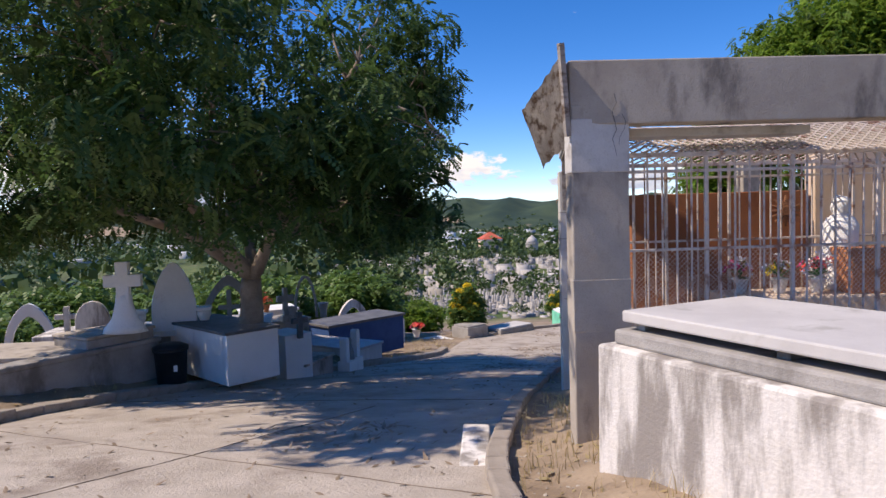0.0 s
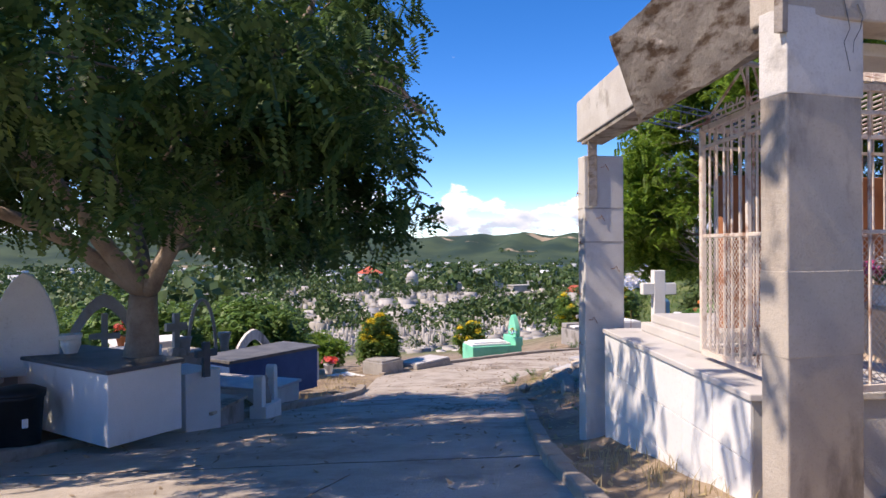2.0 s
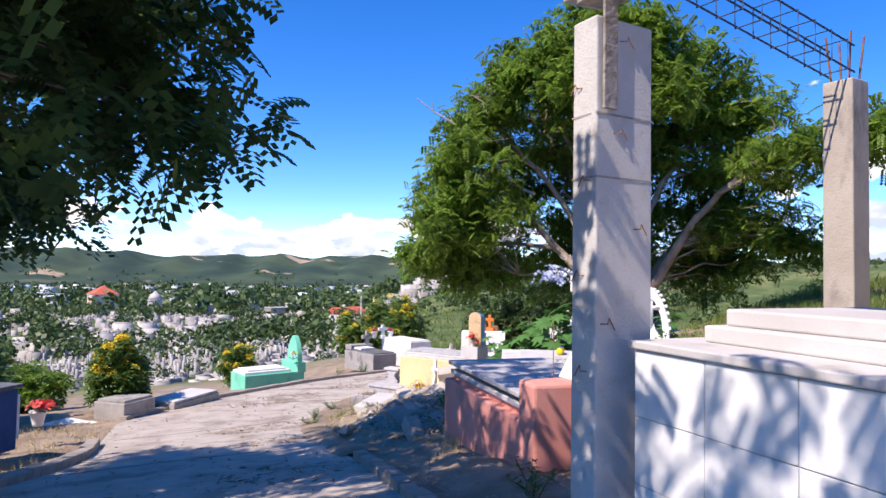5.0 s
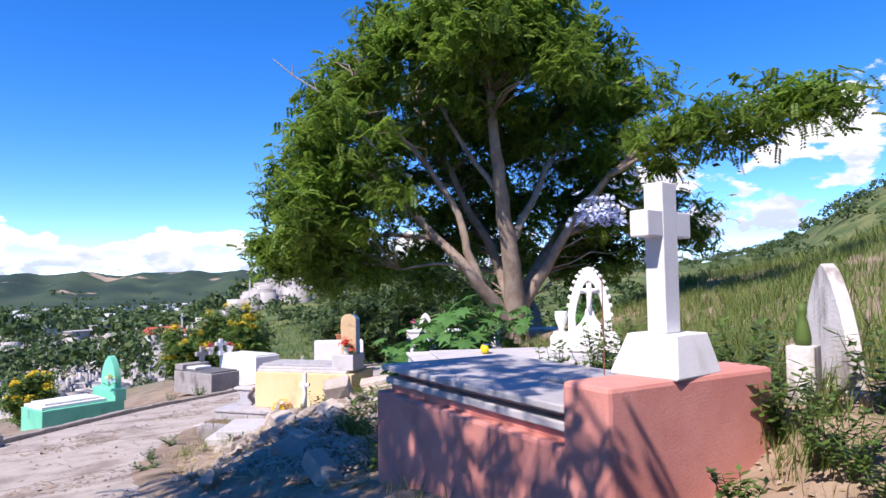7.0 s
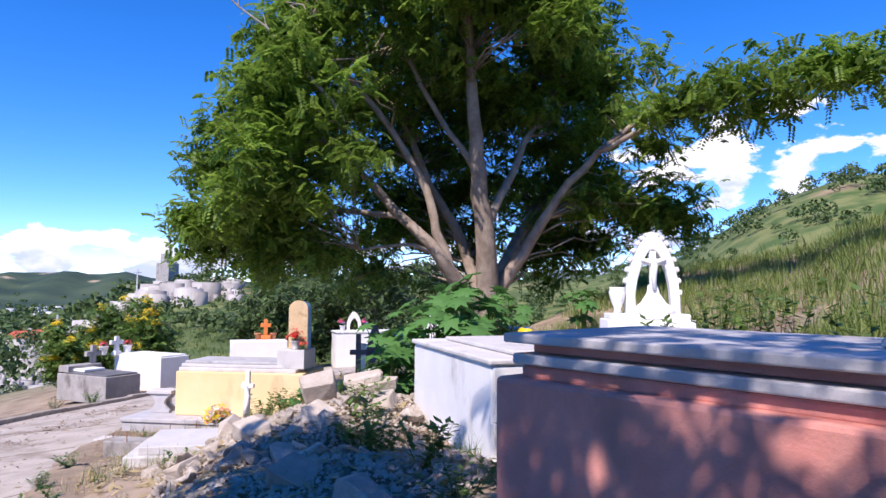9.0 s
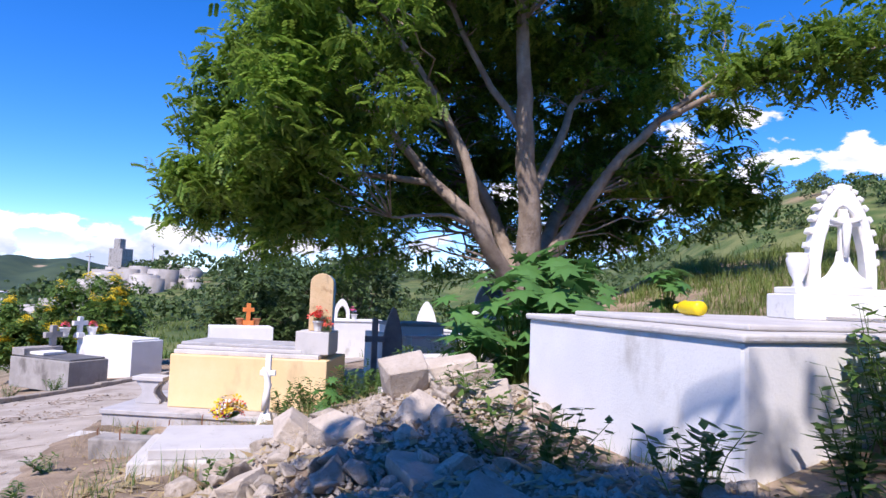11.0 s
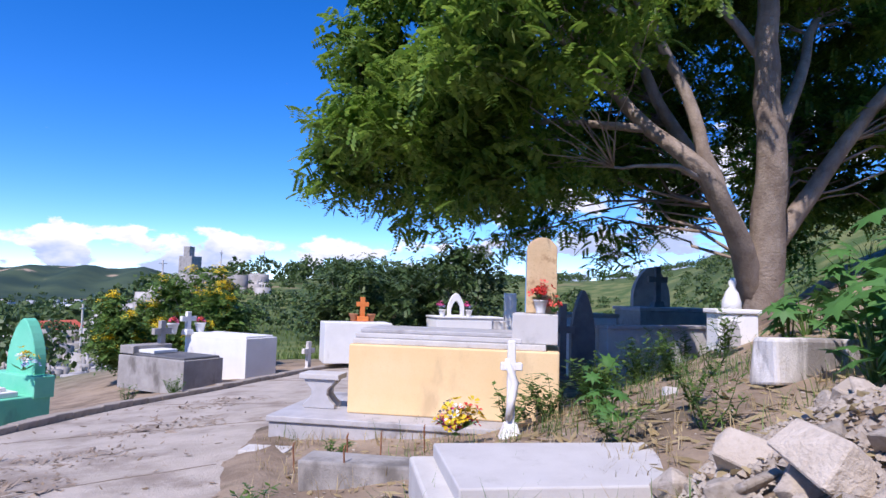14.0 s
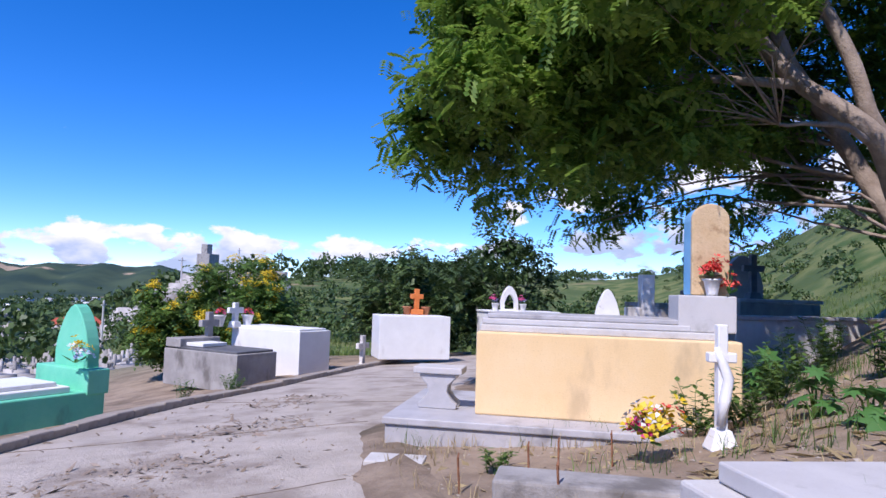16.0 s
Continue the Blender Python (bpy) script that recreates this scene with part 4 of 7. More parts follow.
def tiled_tomb():
    """White tiled tomb: west face set with tiles, a coping, granite steps."""
    x0, y0 = 1.30, 5.75
    d = Vector((0.157, 0.9875))
    ln = 2.98
    z0 = ground_z(1.6, 7.2) - 0.35
    root = thing("tiled_tomb", x0, y0, z0, SIDE, "white tiled tomb with stepped granite lid under the shelter", "tomb")
    h = -0.05 - z0
    part("body", block(ln, 2.3, h - 0.03, ln / 2, -1.17, 0, 0.006), GROUT, root)
    cols, rows = 6, 4
    th, tw = (h - 0.05) / 3.2, ln / cols
    for r in range(rows):
        for c in range(cols):
            bm = block(tw - 0.006, 0.012, th - 0.006, 0, 0, 0, 0.003)
            ob = part("tile", bm, TILE, root)
            zz = h - 0.035 - (r + 1) * th
            ob.matrix_local = pose(tw * (c + 0.5), -0.015, zz)
    for r in range(rows):
        for c in range(4):
            ob = part("tile", block(0.012, 0.56, th - 0.006, 0, 0, 0, 0.003), TILE, root)
            ob.matrix_local = pose(ln + 0.004, -0.32 - c * 0.57, h - 0.035 - (r + 1) * th)
    part("coping", block(ln + 0.06, 2.36, 0.045, ln / 2, -1.17, h - 0.035, 0.008), SLAB, root)
    part("lower_slab", block(1.55, 1.3, 0.09, ln - 0.95, -0.98, h + 0.010, 0.012), SLAB, root, "pale granite step")
    part("upper_slab", block(1.42, 1.12, 0.09, ln - 0.95, -0.98, h + 0.101, 0.012), SLAB, root, "pale granite lid")
    return root


tiled_tomb()


def grille(root, width, z0, z1, n, mesh_to, place):
    """One side of the cage: frame, bars, rails, mesh panel of crossed wires."""
    side = new("grille")
    side.parent = root
    side.matrix_local = place
    for z, r in ((z0, 0.022), (z1, 0.022), (z1 - 0.14, 0.014), (z0 + (z1 - z0) * 0.52, 0.013)):
        part("rail", block(width, r * 1.8, r * 1.8, width / 2, 0, z - r, 0.003), IRON_WHITE, side)
    for k in range(n + 1):
        x = width * k / n
        part("bar", block(0.015 if k % 6 else 0.030, 0.015 if k % 6 else 0.030, z1 - z0, x, 0, z0, 0.003), IRON_WHITE, side)
    bm = bmesh.new()
    step = 0.042
    k = -int((mesh_to - z0) / step)
    while k * step < width:
        for s in (1, -1):
            a = Vector((k * step, 0.022 + 0.004 * s, z0)) if s > 0 else Vector((k * step, 0.022 - 0.004, mesh_to))
            b = a + Vector((mesh_to - z0, 0, (mesh_to - z0) * s))
            lo, hi = 0.0, 1.0
            run = b.x - a.x
            lo, hi = max(lo, (0 - a.x) / run), min(hi, (width - a.x) / run)
            if hi > lo:
                tube(bm, [a.lerp(b, lo), a.lerp(b, hi)], [0.0020] * 2, 3, False)
        k += 1
    part("wire_mesh", bm, IRON_WHITE, side, "diamond wire mesh")
    return side


cage = thing("iron_cage", 1.50, 5.50, 0.0, 0, "flaking white iron grave cage with rusty bars and wire mesh", "cage")
cz0, cz1 = 0.02, 1.70
grille(cage, 1.34, cz0, cz1, 12, cz0 + 0.86, pose(0.0, 0.0, 0, 0, 0, SIDE))
grille(cage, 3.3, cz0, cz1, 26, cz0 + 0.86, pose(0.0, -0.02, 0, 0, 0, 3))
grille(cage, 3.2, cz0, cz1, 28, cz0 + 0.5, pose(0.2, 1.33, 0, 0, 0, 3))
# lattice roof, pitched
roof = new("lattice_roof")
roof.parent = cage
for k in range(34):
    for s in (1, -1):
        x = 0.1 * k
        a, b = Vector((x, 0, 1.70)), Vector((x + 0.66 * s, 0.66, 2.0))
        if 0 <= b.x <= 3.3:
            part("slat", tube(bmesh.new(), [a, b], [0.009] * 2, 4), IRON_WHITE, roof)
        a, b = Vector((x, 1.32, 1.70)), Vector((x + 0.66 * s, 0.66, 2.0))
        if 0 <= b.x <= 3.3:
            part("slat", tube(bmesh.new(), [a, b], [0.009] * 2, 4), IRON_WHITE, roof)
part("ridge", rod((0, 0.66, 2.0), (3.3, 0.66, 2.0), 0.014), IRON_WHITE, roof)
# scrolls in the gable
for k in range(8):
    t = (k + 0.5) / 8
    hgt = 0.29 * (1 - abs(2 * t - 1))
    r = max(0.028, min(0.06, hgt * 0.45))
    bm = bmesh.new()
    pts = [Vector((0.21 * t + 0.0, 1.32 * t, 1.72 + r)) + Vector((0.03 * math.sin(a * 0.7), math.cos(a * 0.7), math.sin(a * 0.7))) * r * (0.35 + 0.065 * a) for a in range(11)]
    tube(bm, pts, [0.006] * 11, 4)
    part("scroll", bm, IRON_WHITE, roof)
for a, b in (((0, 0, 1.72), (0.1, 0.66, 2.02)), ((0.1, 0.66, 2.02), (0.21, 1.32, 1.72)), ((0.1, 0.66, 1.70), (0.1, 0.66, 2.02))):
    part("gable_bar", rod(a, b, 0.011), IRON_WHITE, roof)

back = tagged(part("back_wall", block(1.95, 0.12, 1.75, 3.08, 7.22, -0.35, 0.01), BROWN_WALL), "brown painted wall behind the cage", "wall", "", "structure")
sand = tagged(part("sandy_wall", rough_up(block(2.6, 0.2, 2.5, 5.4, 7.2, -0.6, 0.01), 0.01, 3), SAND_WALL), "sandy rendered block wall behind the cage", "wall", "", "structure")


def old_tomb():
    z0 = ground_z(1.3, 4.2) - 0.25
    root = thing("whitewashed_tomb", 0.98, 4.22, z0, -63, "weathered whitewashed tomb with a raised granite lid", "tomb")
    h = 0.43 - z0
    part("body", rough_up(block(2.5, 1.35, h - 0.06, 1.25, 0.70, 0, 0.02), 0.012, 3), OLD_WHITE, root)
    part("rim", rough_up(block(2.4, 1.2, 0.10, 1.26, 0.72, h - 0.065, 0.02), 0.008, 4), GREY_TOMB, root)
    part("lid", block(2.45, 1.18, 0.075, 1.33, 0.74, h + 0.085, 0.012), SLAB, root, "pale speckled granite lid")
    for x in (0.2, 1.2, 2.2):
        part("spacer", block(0.08, 1.0, 0.055, x, 0.72, h + 0.033, 0.004), GREY_TOMB, root)


old_tomb()


# ---- tombs along the lane ----
def box_tomb(x, y, top, turn, ln, w, h, material, label, lid=None, lid_h=0.06, over=0.04, lids=1, group="", rim=0.0):
    """Plain masonry tomb. Its corner stands at x, y; length runs along its own x, width to its own -y."""
    z0 = top - h
    root = thing("tomb", x, y, z0 - 0.2, turn, label, "tomb", group)
    part("body", rough_up(block(ln, abs(w), h + 0.2, ln / 2, -w / 2, 0, 0.015), 0.006, 3), material, root)
    z = h + 0.2
    for k in range(lids if lid else 0):
        s = over - 0.09 * k
        part("lid", block(ln + 2 * s, abs(w) + 2 * s, lid_h, ln / 2, -w / 2, z + 0.003, 0.012, jitter=0.004), lid, root)
        z += lid_h + 0.003
    if rim:
        part("rim", block(ln - 0.1, abs(w) - 0.1, rim, ln / 2, -w / 2, z + 0.002, 0.01), material, root)
    return root, z


def headstone(x, y, z, turn, w, h, t, material, label, sharp=0.4, foot=0.25, hole=0.0):
    root = thing("headstone", x, y, z, turn, label, "headstone")
    o = arch_line(w, h, 16, sharp, h * foot)
    if hole:
        i = [(px * hole, 0.08 * h + pz * hole * 0.98) for px, pz in o]
        part("arch", plate(o, t, 0.006, (i,)), material, root)
    else:
        part("stone", plate(o, t, 0.01), material, root)
    part("plinth", block(w * 1.2, t * 1.9, 0.10, 0, 0, -0.06, 0.01), material, root)
    return root


def grave_cross(x, y, z, turn, w, h, arm, t, material, label, plinth=0.0, flare=0.0, arm_at=0.68, name="grave_cross"):
    root = thing(name, x, y, z, turn, label, "cross")
    part("upright", block(w, t, h, 0, 0, 0, 0.008), material, root)
    for k in (-1, 1):
        part("arm", block((arm - w) / 2 + 0.004, t * 0.97, w + 2 * flare, k * (arm + w) / 4, 0, h * arm_at - w / 2 - flare, 0.008), material, root)
    if plinth:
        bm = block(plinth, plinth * 0.8, plinth * 0.55, 0, 0, -0.02, 0.015)
        for v in bm.verts:
            if v.co.z > plinth * 0.3:
                v.co.x *= 0.8
                v.co.y *= 0.8
        part("plinth", bm, material, root)
    return root


def bunch(x, y, z, spread, kinds, label, seed, pot=None, pot_size=0.1, stem=0.12, name="flower_bunch"):
    """Cloth flowers with leaves, in a pot or lying."""
    root = thing(name, x, y, z, 0, label, "flowers")
    up = 0.0
    if pot:
        r = pot_size
        part("pot", lathe([(r * 0.62, 0), (r * 0.66, r * 0.3), (r * 0.95, r * 1.7), (r * 1.08, r * 1.75), (r * 1.08, r * 1.95), (r * 0.9, r * 1.95), (r * 0.85, r * 1.7)], 14), pot, root, "", True)
        up = r * 1.9
    rng = random.Random(seed)
    for i, (m, n, size) in enumerate(kinds):
        v, f = blossoms(n, spread * rng.uniform(0.8, 1.0), size, seed + i * 7)
        o = Vector((rng.uniform(-0.35, 0.35) * spread, rng.uniform(-0.35, 0.35) * spread, up + stem * rng.uniform(0.3, 1.0)))
        raw("blossom", [tuple(q + o) for q in v], f, m, root)
    bm = bmesh.new()
    for k in range(9):
        a = rng.uniform(0, 6.28)
        d = Vector((math.cos(a), math.sin(a), rng.uniform(-0.1, 0.7))) * spread * 1.3
        s = Vector((-math.sin(a), math.cos(a), 0)) * spread * 0.22
        c = Vector((0, 0, up + 0.02))
        vs = [bm.verts.new(q) for q in (c, c + d * 0.5 + s, c + d, c + d * 0.5 - s)]
        bm.faces.new(vs)
        tube(bm, [c, c + Vector((d.x * 0.4, d.y * 0.4, stem + spread * 0.4))], [0.004, 0.003], 4)
    part("leaves", bm, BROAD, root)
    return root


# salmon tomb with its white cross
PK = 74
pink = thing("salmon_tomb", 2.78, 10.70, ground_z(3.2, 11.5) - 0.35, PK, "salmon painted tomb with stacked grey marble lids", "tomb")
pz = ground_z(3.2, 11.5) - 0.35
part("body", rough_up(block(2.85, 1.42, -1.07 - pz, 1.425, -0.71, 0, 0.025), 0.008, 2), PINK, pink)
part("end_block", rough_up(block(0.37, 1.46, -0.68 - pz, 0.17, -0.71, 0, 0.03), 0.006, 3), PINK, pink, "raised salmon head block")
part("step", block(2.3, 1.22, 0.07, 1.60, -0.71, -1.075 - pz, 0.015), PINK, pink)
part("lower_lid", block(2.36, 1.30, 0.055, 1.60, -0.71, -1.0 - pz, 0.01), GREY_SLAB, pink, "grey marble lid")
part("middle_lid", block(2.2, 1.10, 0.05, 1.62, -0.71, -0.942 - pz, 0.01), PINK, pink)
part("upper_lid", block(2.42, 1.34, 0.05, 1.62, -0.71, -0.889 - pz, 0.01), GREY_SLAB, pink, "grey marble lid with worn rim")
part("book_stone", block(0.5, 0.42, 0.04, 0.98, -0.80, -0.836 - pz, 0.008), GREY_SLAB, pink)
pc = grave_cross(3.52, 10.72, -0.44, -8, 0.16, 0.92, 0.47, 0.13, WHITE, "thick white painted cross on a sloping block", arm_at=0.72)
bm = block(0.50, 0.46, 0.25, 0, 0, 0, 0.015)
for v in bm.verts:
    if v.co.z > 0.15:
        v.co.x = v.co.x * 0.72 + 0.03
        v.co.y *= 0.75
part("plinth", bm, WHITE, pc).matrix_local = pose(0, 0, -0.252)
wreath = thing("wreath", 3.24, 10.98, -0.69, 0, "pale blue and white cloth flower wreath tied behind the cross", "flowers")
part("stand", rod((0, 0, 0), (0.0, 0.0, 0.6), 0.004), RUST, wreath)
for m, n, sd in ((BLUE_FLOWER, 46, 3), (WHITE_FLOWER, 22, 4)):
    v, f = blossoms(n, 0.17, 0.04, sd)
    raw("blossom", [tuple(q * 1.0 + Vector((0, 0, 0.92))) for q in v], f, m, wreath)

# pointed white headstone and kerb beside it
headstone(5.05, 10.15, ground_z(5.05, 10.15) - 0.02, 42, 0.62, 0.92, 0.10, OLD_WHITE, "leaning white pointed headstone with a chipped edge", 0.55, 0.15)
fig = thing("figurine", 4.72, 10.25, ground_z(4.72, 10.25), 0, "small faded praying figure on a white block", "statue")
part("block", block(0.2, 0.18, 0.42, 0, 0, -0.05, 0.01), OLD_WHITE, fig)
part("figure", lathe([(0.05, 0.37), (0.055, 0.42), (0.04, 0.52), (0.025, 0.57), (0.035, 0.60), (0.03, 0.64), (0.012, 0.66)], 10), WEED, fig, "", True)
low = thing("grave_kerb", 4.2, 9.4, ground_z(4.2, 9.4), -20, "mossy low concrete grave kerb", "kerb")
part("stone", rough_up(block(2.2, 0.25, 0.42, 0.9, 0, -0.15, 0.03), 0.02, 4), GREY_TOMB, low)

# large white tomb with the grotto and crucifix
WT = -38
wz = -2.3
wt = thing("tomb", 5.27, 14.42, wz, WT, "broad whitewashed tomb with a flat overhanging top", "tomb")
part("body", rough_up(block(3.1, 2.42, -1.235 - wz, 1.55, 1.21, 0, 0.03), 0.012, 2), WHITE, wt)
part("top", rough_up(block(3.16, 2.47, 0.05, 1.55, 1.21, -1.233 - wz, 0.015), 0.006, 3), PALE_CONCRETE, wt, "chalky flat top")
part("raised_slab", block(2.3, 1.9, 0.04, 1.45, 1.20, -1.181 - wz, 0.012), SLAB, wt)


def grotto(x, y, z, turn):
    root = thing("grotto", x, y, z, turn, "white plaster arch with a crucifix, vase and stepped base", "monument")
    part("base", block(0.98, 0.46, 0.22, 0, 0, 0, 0.012), PLASTER, root)
    part("panel", block(0.55, 0.50, 0.14, 0.05, -0.01, 0.03, 0.008), PLASTER, root)
    part("step", block(0.9, 0.36, 0.06, 0, 0, 0.222, 0.012), PLASTER, root)
    o = arch_line(0.62, 0.94, 18, 0.25, 0.18)
    inner = [(a * 0.66, b * 0.80) for a, b in o]
    bm = plate(o, 0.12, 0.012, (inner,))
    bmesh.ops.translate(bm, vec=(0.08, 0.04, 0.27), verts=bm.verts)
    part("arch", rough_up(bm, 0.008, 14), PLASTER, root)
    for k in range(17):
        a = math.pi * (k + 0.5) / 17
        bm = block(0.06, 0.10, 0.045, 0, 0, -0.022, 0.012)
        ob = part("stone", bm, PLASTER, root)
        ob.matrix_local = pose(0.08 - math.cos(a) * 0.315, 0.04, 0.46 + math.sin(a) * 0.75, 0, math.degrees(a) - 90, 0)
    mound = lathe([(0.25, 0), (0.23, 0.05), (0.13, 0.13), (0.075, 0.24), (0.05, 0.33)], 12)
    for v in mound.verts:
        v.co = Vector((v.co.x * 1.1 + 0.08, v.co.y * 0.55, v.co.z + 0.28))
    part("mound", rough_up(mound, 0.015, 9), PLASTER, root, "", True)
    bm = cross_bm(0.075, 0.5, 0.3, 0.05, 0.38)
    bmesh.ops.translate(bm, vec=(0.08, 0.0, 0.50), verts=bm.verts)
    part("crucifix", bm, PLASTER, root)
    fb = bmesh.new()
    tube(fb, [Vector((0.08, -0.05, 0.56)), Vector((0.075, -0.06, 0.72)), Vector((0.085, -0.055, 0.84)), Vector((0.08, -0.05, 0.91)), Vector((0.08, -0.05, 0.955))], [0.022, 0.032, 0.042, 0.026, 0.02], 8)
    tube(fb, [Vector((-0.06, -0.045, 0.905)), Vector((0.08, -0.05, 0.86)), Vector((0.22, -0.045, 0.905))], [0.012, 0.02, 0.012], 6)
    part("figure", fb, PLASTER, root, "", True)
    vb = lathe([(0.055, 0.28), (0.035, 0.33), (0.075, 0.42), (0.10, 0.53), (0.085, 0.56), (0.095, 0.585), (0.07, 0.585), (0.06, 0.5)], 14)
    for v in vb.verts:
        v.co.x -= 0.33
    part("vase", vb, PLASTER, root, "", True)


grotto(8.05, 13.95, -1.14, -58)
bottle = thing("bottle", 7.05, 15.02, -1.138, 40, "yellow plastic bleach bottle lying on the white tomb", "bottle")
bm = lathe([(0.055, 0.0), (0.062, 0.02), (0.062, 0.24), (0.05, 0.29), (0.024, 0.33), (0.022, 0.36), (0.028, 0.362), (0.028, 0.395)], 16)
bmesh.ops.rotate(bm, cent=(0, 0, 0), matrix=Matrix.Rotation(radians(90), 3, "Y"), verts=bm.verts)
bmesh.ops.translate(bm, vec=(-0.2, 0, 0.064), verts=bm.verts)
part("body", bm, SOAP, bottle, "", True)
part("label", block(0.13, 0.075, 0.004, -0.08, -0.02, 0.124, 0), SOAP_LABEL, bottle, "blue paper label")

# buff tomb with stele, on its grey plinth
YT = -64.3
yz = -3.30
ytomb = thing("buff_tomb", 8.06, 22.95, yz, YT, "buff painted tomb with grey ledges on a wide plinth", "tomb")
part("plinth", rough_up(block(3.6, 1.9, 0.22, 0.98, 0.55, 0, 0.015), 0.006, 3), GREY_SLAB, ytomb, "grey painted plinth")
part("plinth_top", block(3.65, 1.96, 0.07, 0.98, 0.55, 0.222, 0.012), GREY_SLAB, ytomb)
part("body", rough_up(block(2.53, 1.25, 0.83, 1.265, 0.625, 0.293, 0.02), 0.005, 2), YELLOW, ytomb)
part("ledge", block(2.35, 1.12, 0.07, 1.2, 0.62, 1.125, 0.012), PALE_CONCRETE, ytomb)
part("lid", block(2.05, 1.0, 0.06, 1.06, 0.62, 1.198, 0.012), SLAB, ytomb)
part("upper_lid", block(1.95, 0.9, 0.05, 1.06, 0.62, 1.26, 0.012), GREY_SLAB, ytomb)
part("pedestal", block(0.54, 0.62, 0.36, 2.24, 0.44, 1.197, 0.012), SLAB, ytomb, "grey pedestal under the stele")
stele = thing("stele", *(ytomb.matrix_world @ Vector((2.29, 0.50, 1.56))), YT + 6, "round-topped buff stele with light blue sides", "stele")
so = arch_line(0.36, 0.92, 12, 0.0, 0.76)
part("body", plate(so, 0.26, 0.01), SKY_PAINT, stele, "light blue painted sides")
bm = plate([(a * 1.03, b * 1.01) for a, b in so], 0.05, 0.008)
bmesh.ops.translate(bm, vec=(0, -0.157, 0), verts=bm.verts)
part("front", rough_up(bm, 0.006, 8), SAND_PAPER, stele, "peeling buff front")

q = ytomb.matrix_world @ Vector((2.30, 0.22, 1.56))
bunch(q.x, q.y, q.z, 0.13, ((RED_FLOWER, 26, 0.055), (RED_FLOWER, 14, 0.045)), "red cloth flowers in a white vase before the stele", 31, PLASTER, 0.085, 0.1)
q = ytomb.matrix_world @ Vector((2.46, 0.20, 1.56))
bunch(q.x, q.y, q.z, 0.09, ((RED_FLOWER, 12, 0.05),), "small red cloth flowers beside the vase", 33, None, 0.06, 0.2)

bench = thing("bench", *(ytomb.matrix_world @ Vector((-0.42, 0.30, 0.293))), YT, "small concrete bench with scrolled legs", "bench")
part("seat", block(0.52, 0.34, 0.07, 0, 0, 0.36, 0.012), SLAB, bench)
for y in (-0.10, 0.10):
    prof = [(-0.20, 0), (0.20, 0), (0.21, 0.05), (0.15, 0.10), (0.10, 0.17), (0.11, 0.24), (0.19, 0.32), (0.20, 0.36), (-0.20, 0.36), (-0.19, 0.32), (-0.11, 0.24), (-0.10, 0.17), (-0.15, 0.10), (-0.21, 0.05)]
    ob = part("leg", plate(prof, 0.07, 0.008), GREY_SLAB, bench)
    ob.matrix_local = pose(0, y, 0.0)

cr = thing("small_cross", 7.8, 20.55, -2.92, -55, "small white grave cross with a leaning figure and rope edge", "cross")
part("cross", cross_bm(0.075, 0.95, 0.21, 0.085, 0.70), PLASTER, cr)
bm = block(0.22, 0.2, 0.16, 0, 0, 0, 0.015)
for v in bm.verts:
    if v.co.z > 0.1:
        v.co.x *= 0.6
        v.co.y *= 0.6
part("foot", bm, PLASTER, cr)
fb = bmesh.new()
tube(fb, [Vector((-0.03, -0.06, 0.2)), Vector((0.0, -0.07, 0.4)), Vector((0.03, -0.065, 0.55)), Vector((-0.02, -0.06, 0.68)), Vector((-0.06, -0.05, 0.78))], [0.03, 0.045, 0.04, 0.035, 0.015], 7)
part("figure", fb, PLASTER, cr, "", True)
bunch(7.50, 20.98, -2.88, 0.20, ((YELLOW_FLOWER, 20, 0.065), (MAGENTA_FLOWER, 14, 0.065), (WHITE_FLOWER, 8, 0.055), (YELLOW_FLOWER, 16, 0.06), (BLUE_FLOWER, 8, 0.055), (RED_FLOWER, 9, 0.055)), "bright cloth flower bunch in yellow, magenta and white", 51, None, 0.1, 0.14)

flat = thing("grave_slab", 5.95, 20.15, -2.95, -46.7, "low pale grave slab on a rough base", "grave slab")
part("base", rough_up(block(2.2, 1.22, 0.42, 0.95, -0.53, -0.15, 0.02), 0.012, 3), PALE_CONCRETE, flat)
part("slab", rough_up(block(2.02, 1.05, 0.10, 1.02, -0.53, 0.273, 0.012), 0.004, 3), SLAB, flat)
strip = thing("grave_kerb", 6.05, 21.42, -3.12, YT, "broken concrete strip beside the grave slab", "kerb")
part("stone", rough_up(block(1.5, 0.30, 0.26, 0.72, -0.1, 0, 0.02), 0.015, 4), GREY_TOMB, strip)
for k, (x, y) in enumerate(((6.3, 21.9), (6.55, 21.5), (7.0, 21.5), (6.0, 21.0), (7.3, 21.2))):
    st = thing("rusty_stake", x, y, ground_z(x, y) - 0.1, 0, "short rusty iron stake in the soil", "stake", "stakes by the grave slab")
    part("rod", tube(bmesh.new(), [Vector((0, 0, 0)), Vector((0.02 * (k % 3 - 1), 0.015, 0.34 + 0.05 * (k % 2)))], [0.008, 0.008], 5), RUST, st)
    part("tip", tube(bmesh.new(), [Vector((0.02 * (k % 3 - 1), 0.015, 0.34 + 0.05 * (k % 2))), Vector((0.02 * (k % 3 - 1) + 0.02, 0.02, 0.37 + 0.05 * (k % 2)))], [0.009, 0.004], 5), RUST, st)
pad = thing("paving_slab", 6.85, 22.95, ground_z(6.85, 22.95), -60, "loose pale concrete paving slab on the lane", "slab")
part("slab", block(0.5, 0.3, 0.07, 0, 0, -0.03, 0.01), PALE_CONCRETE, pad)

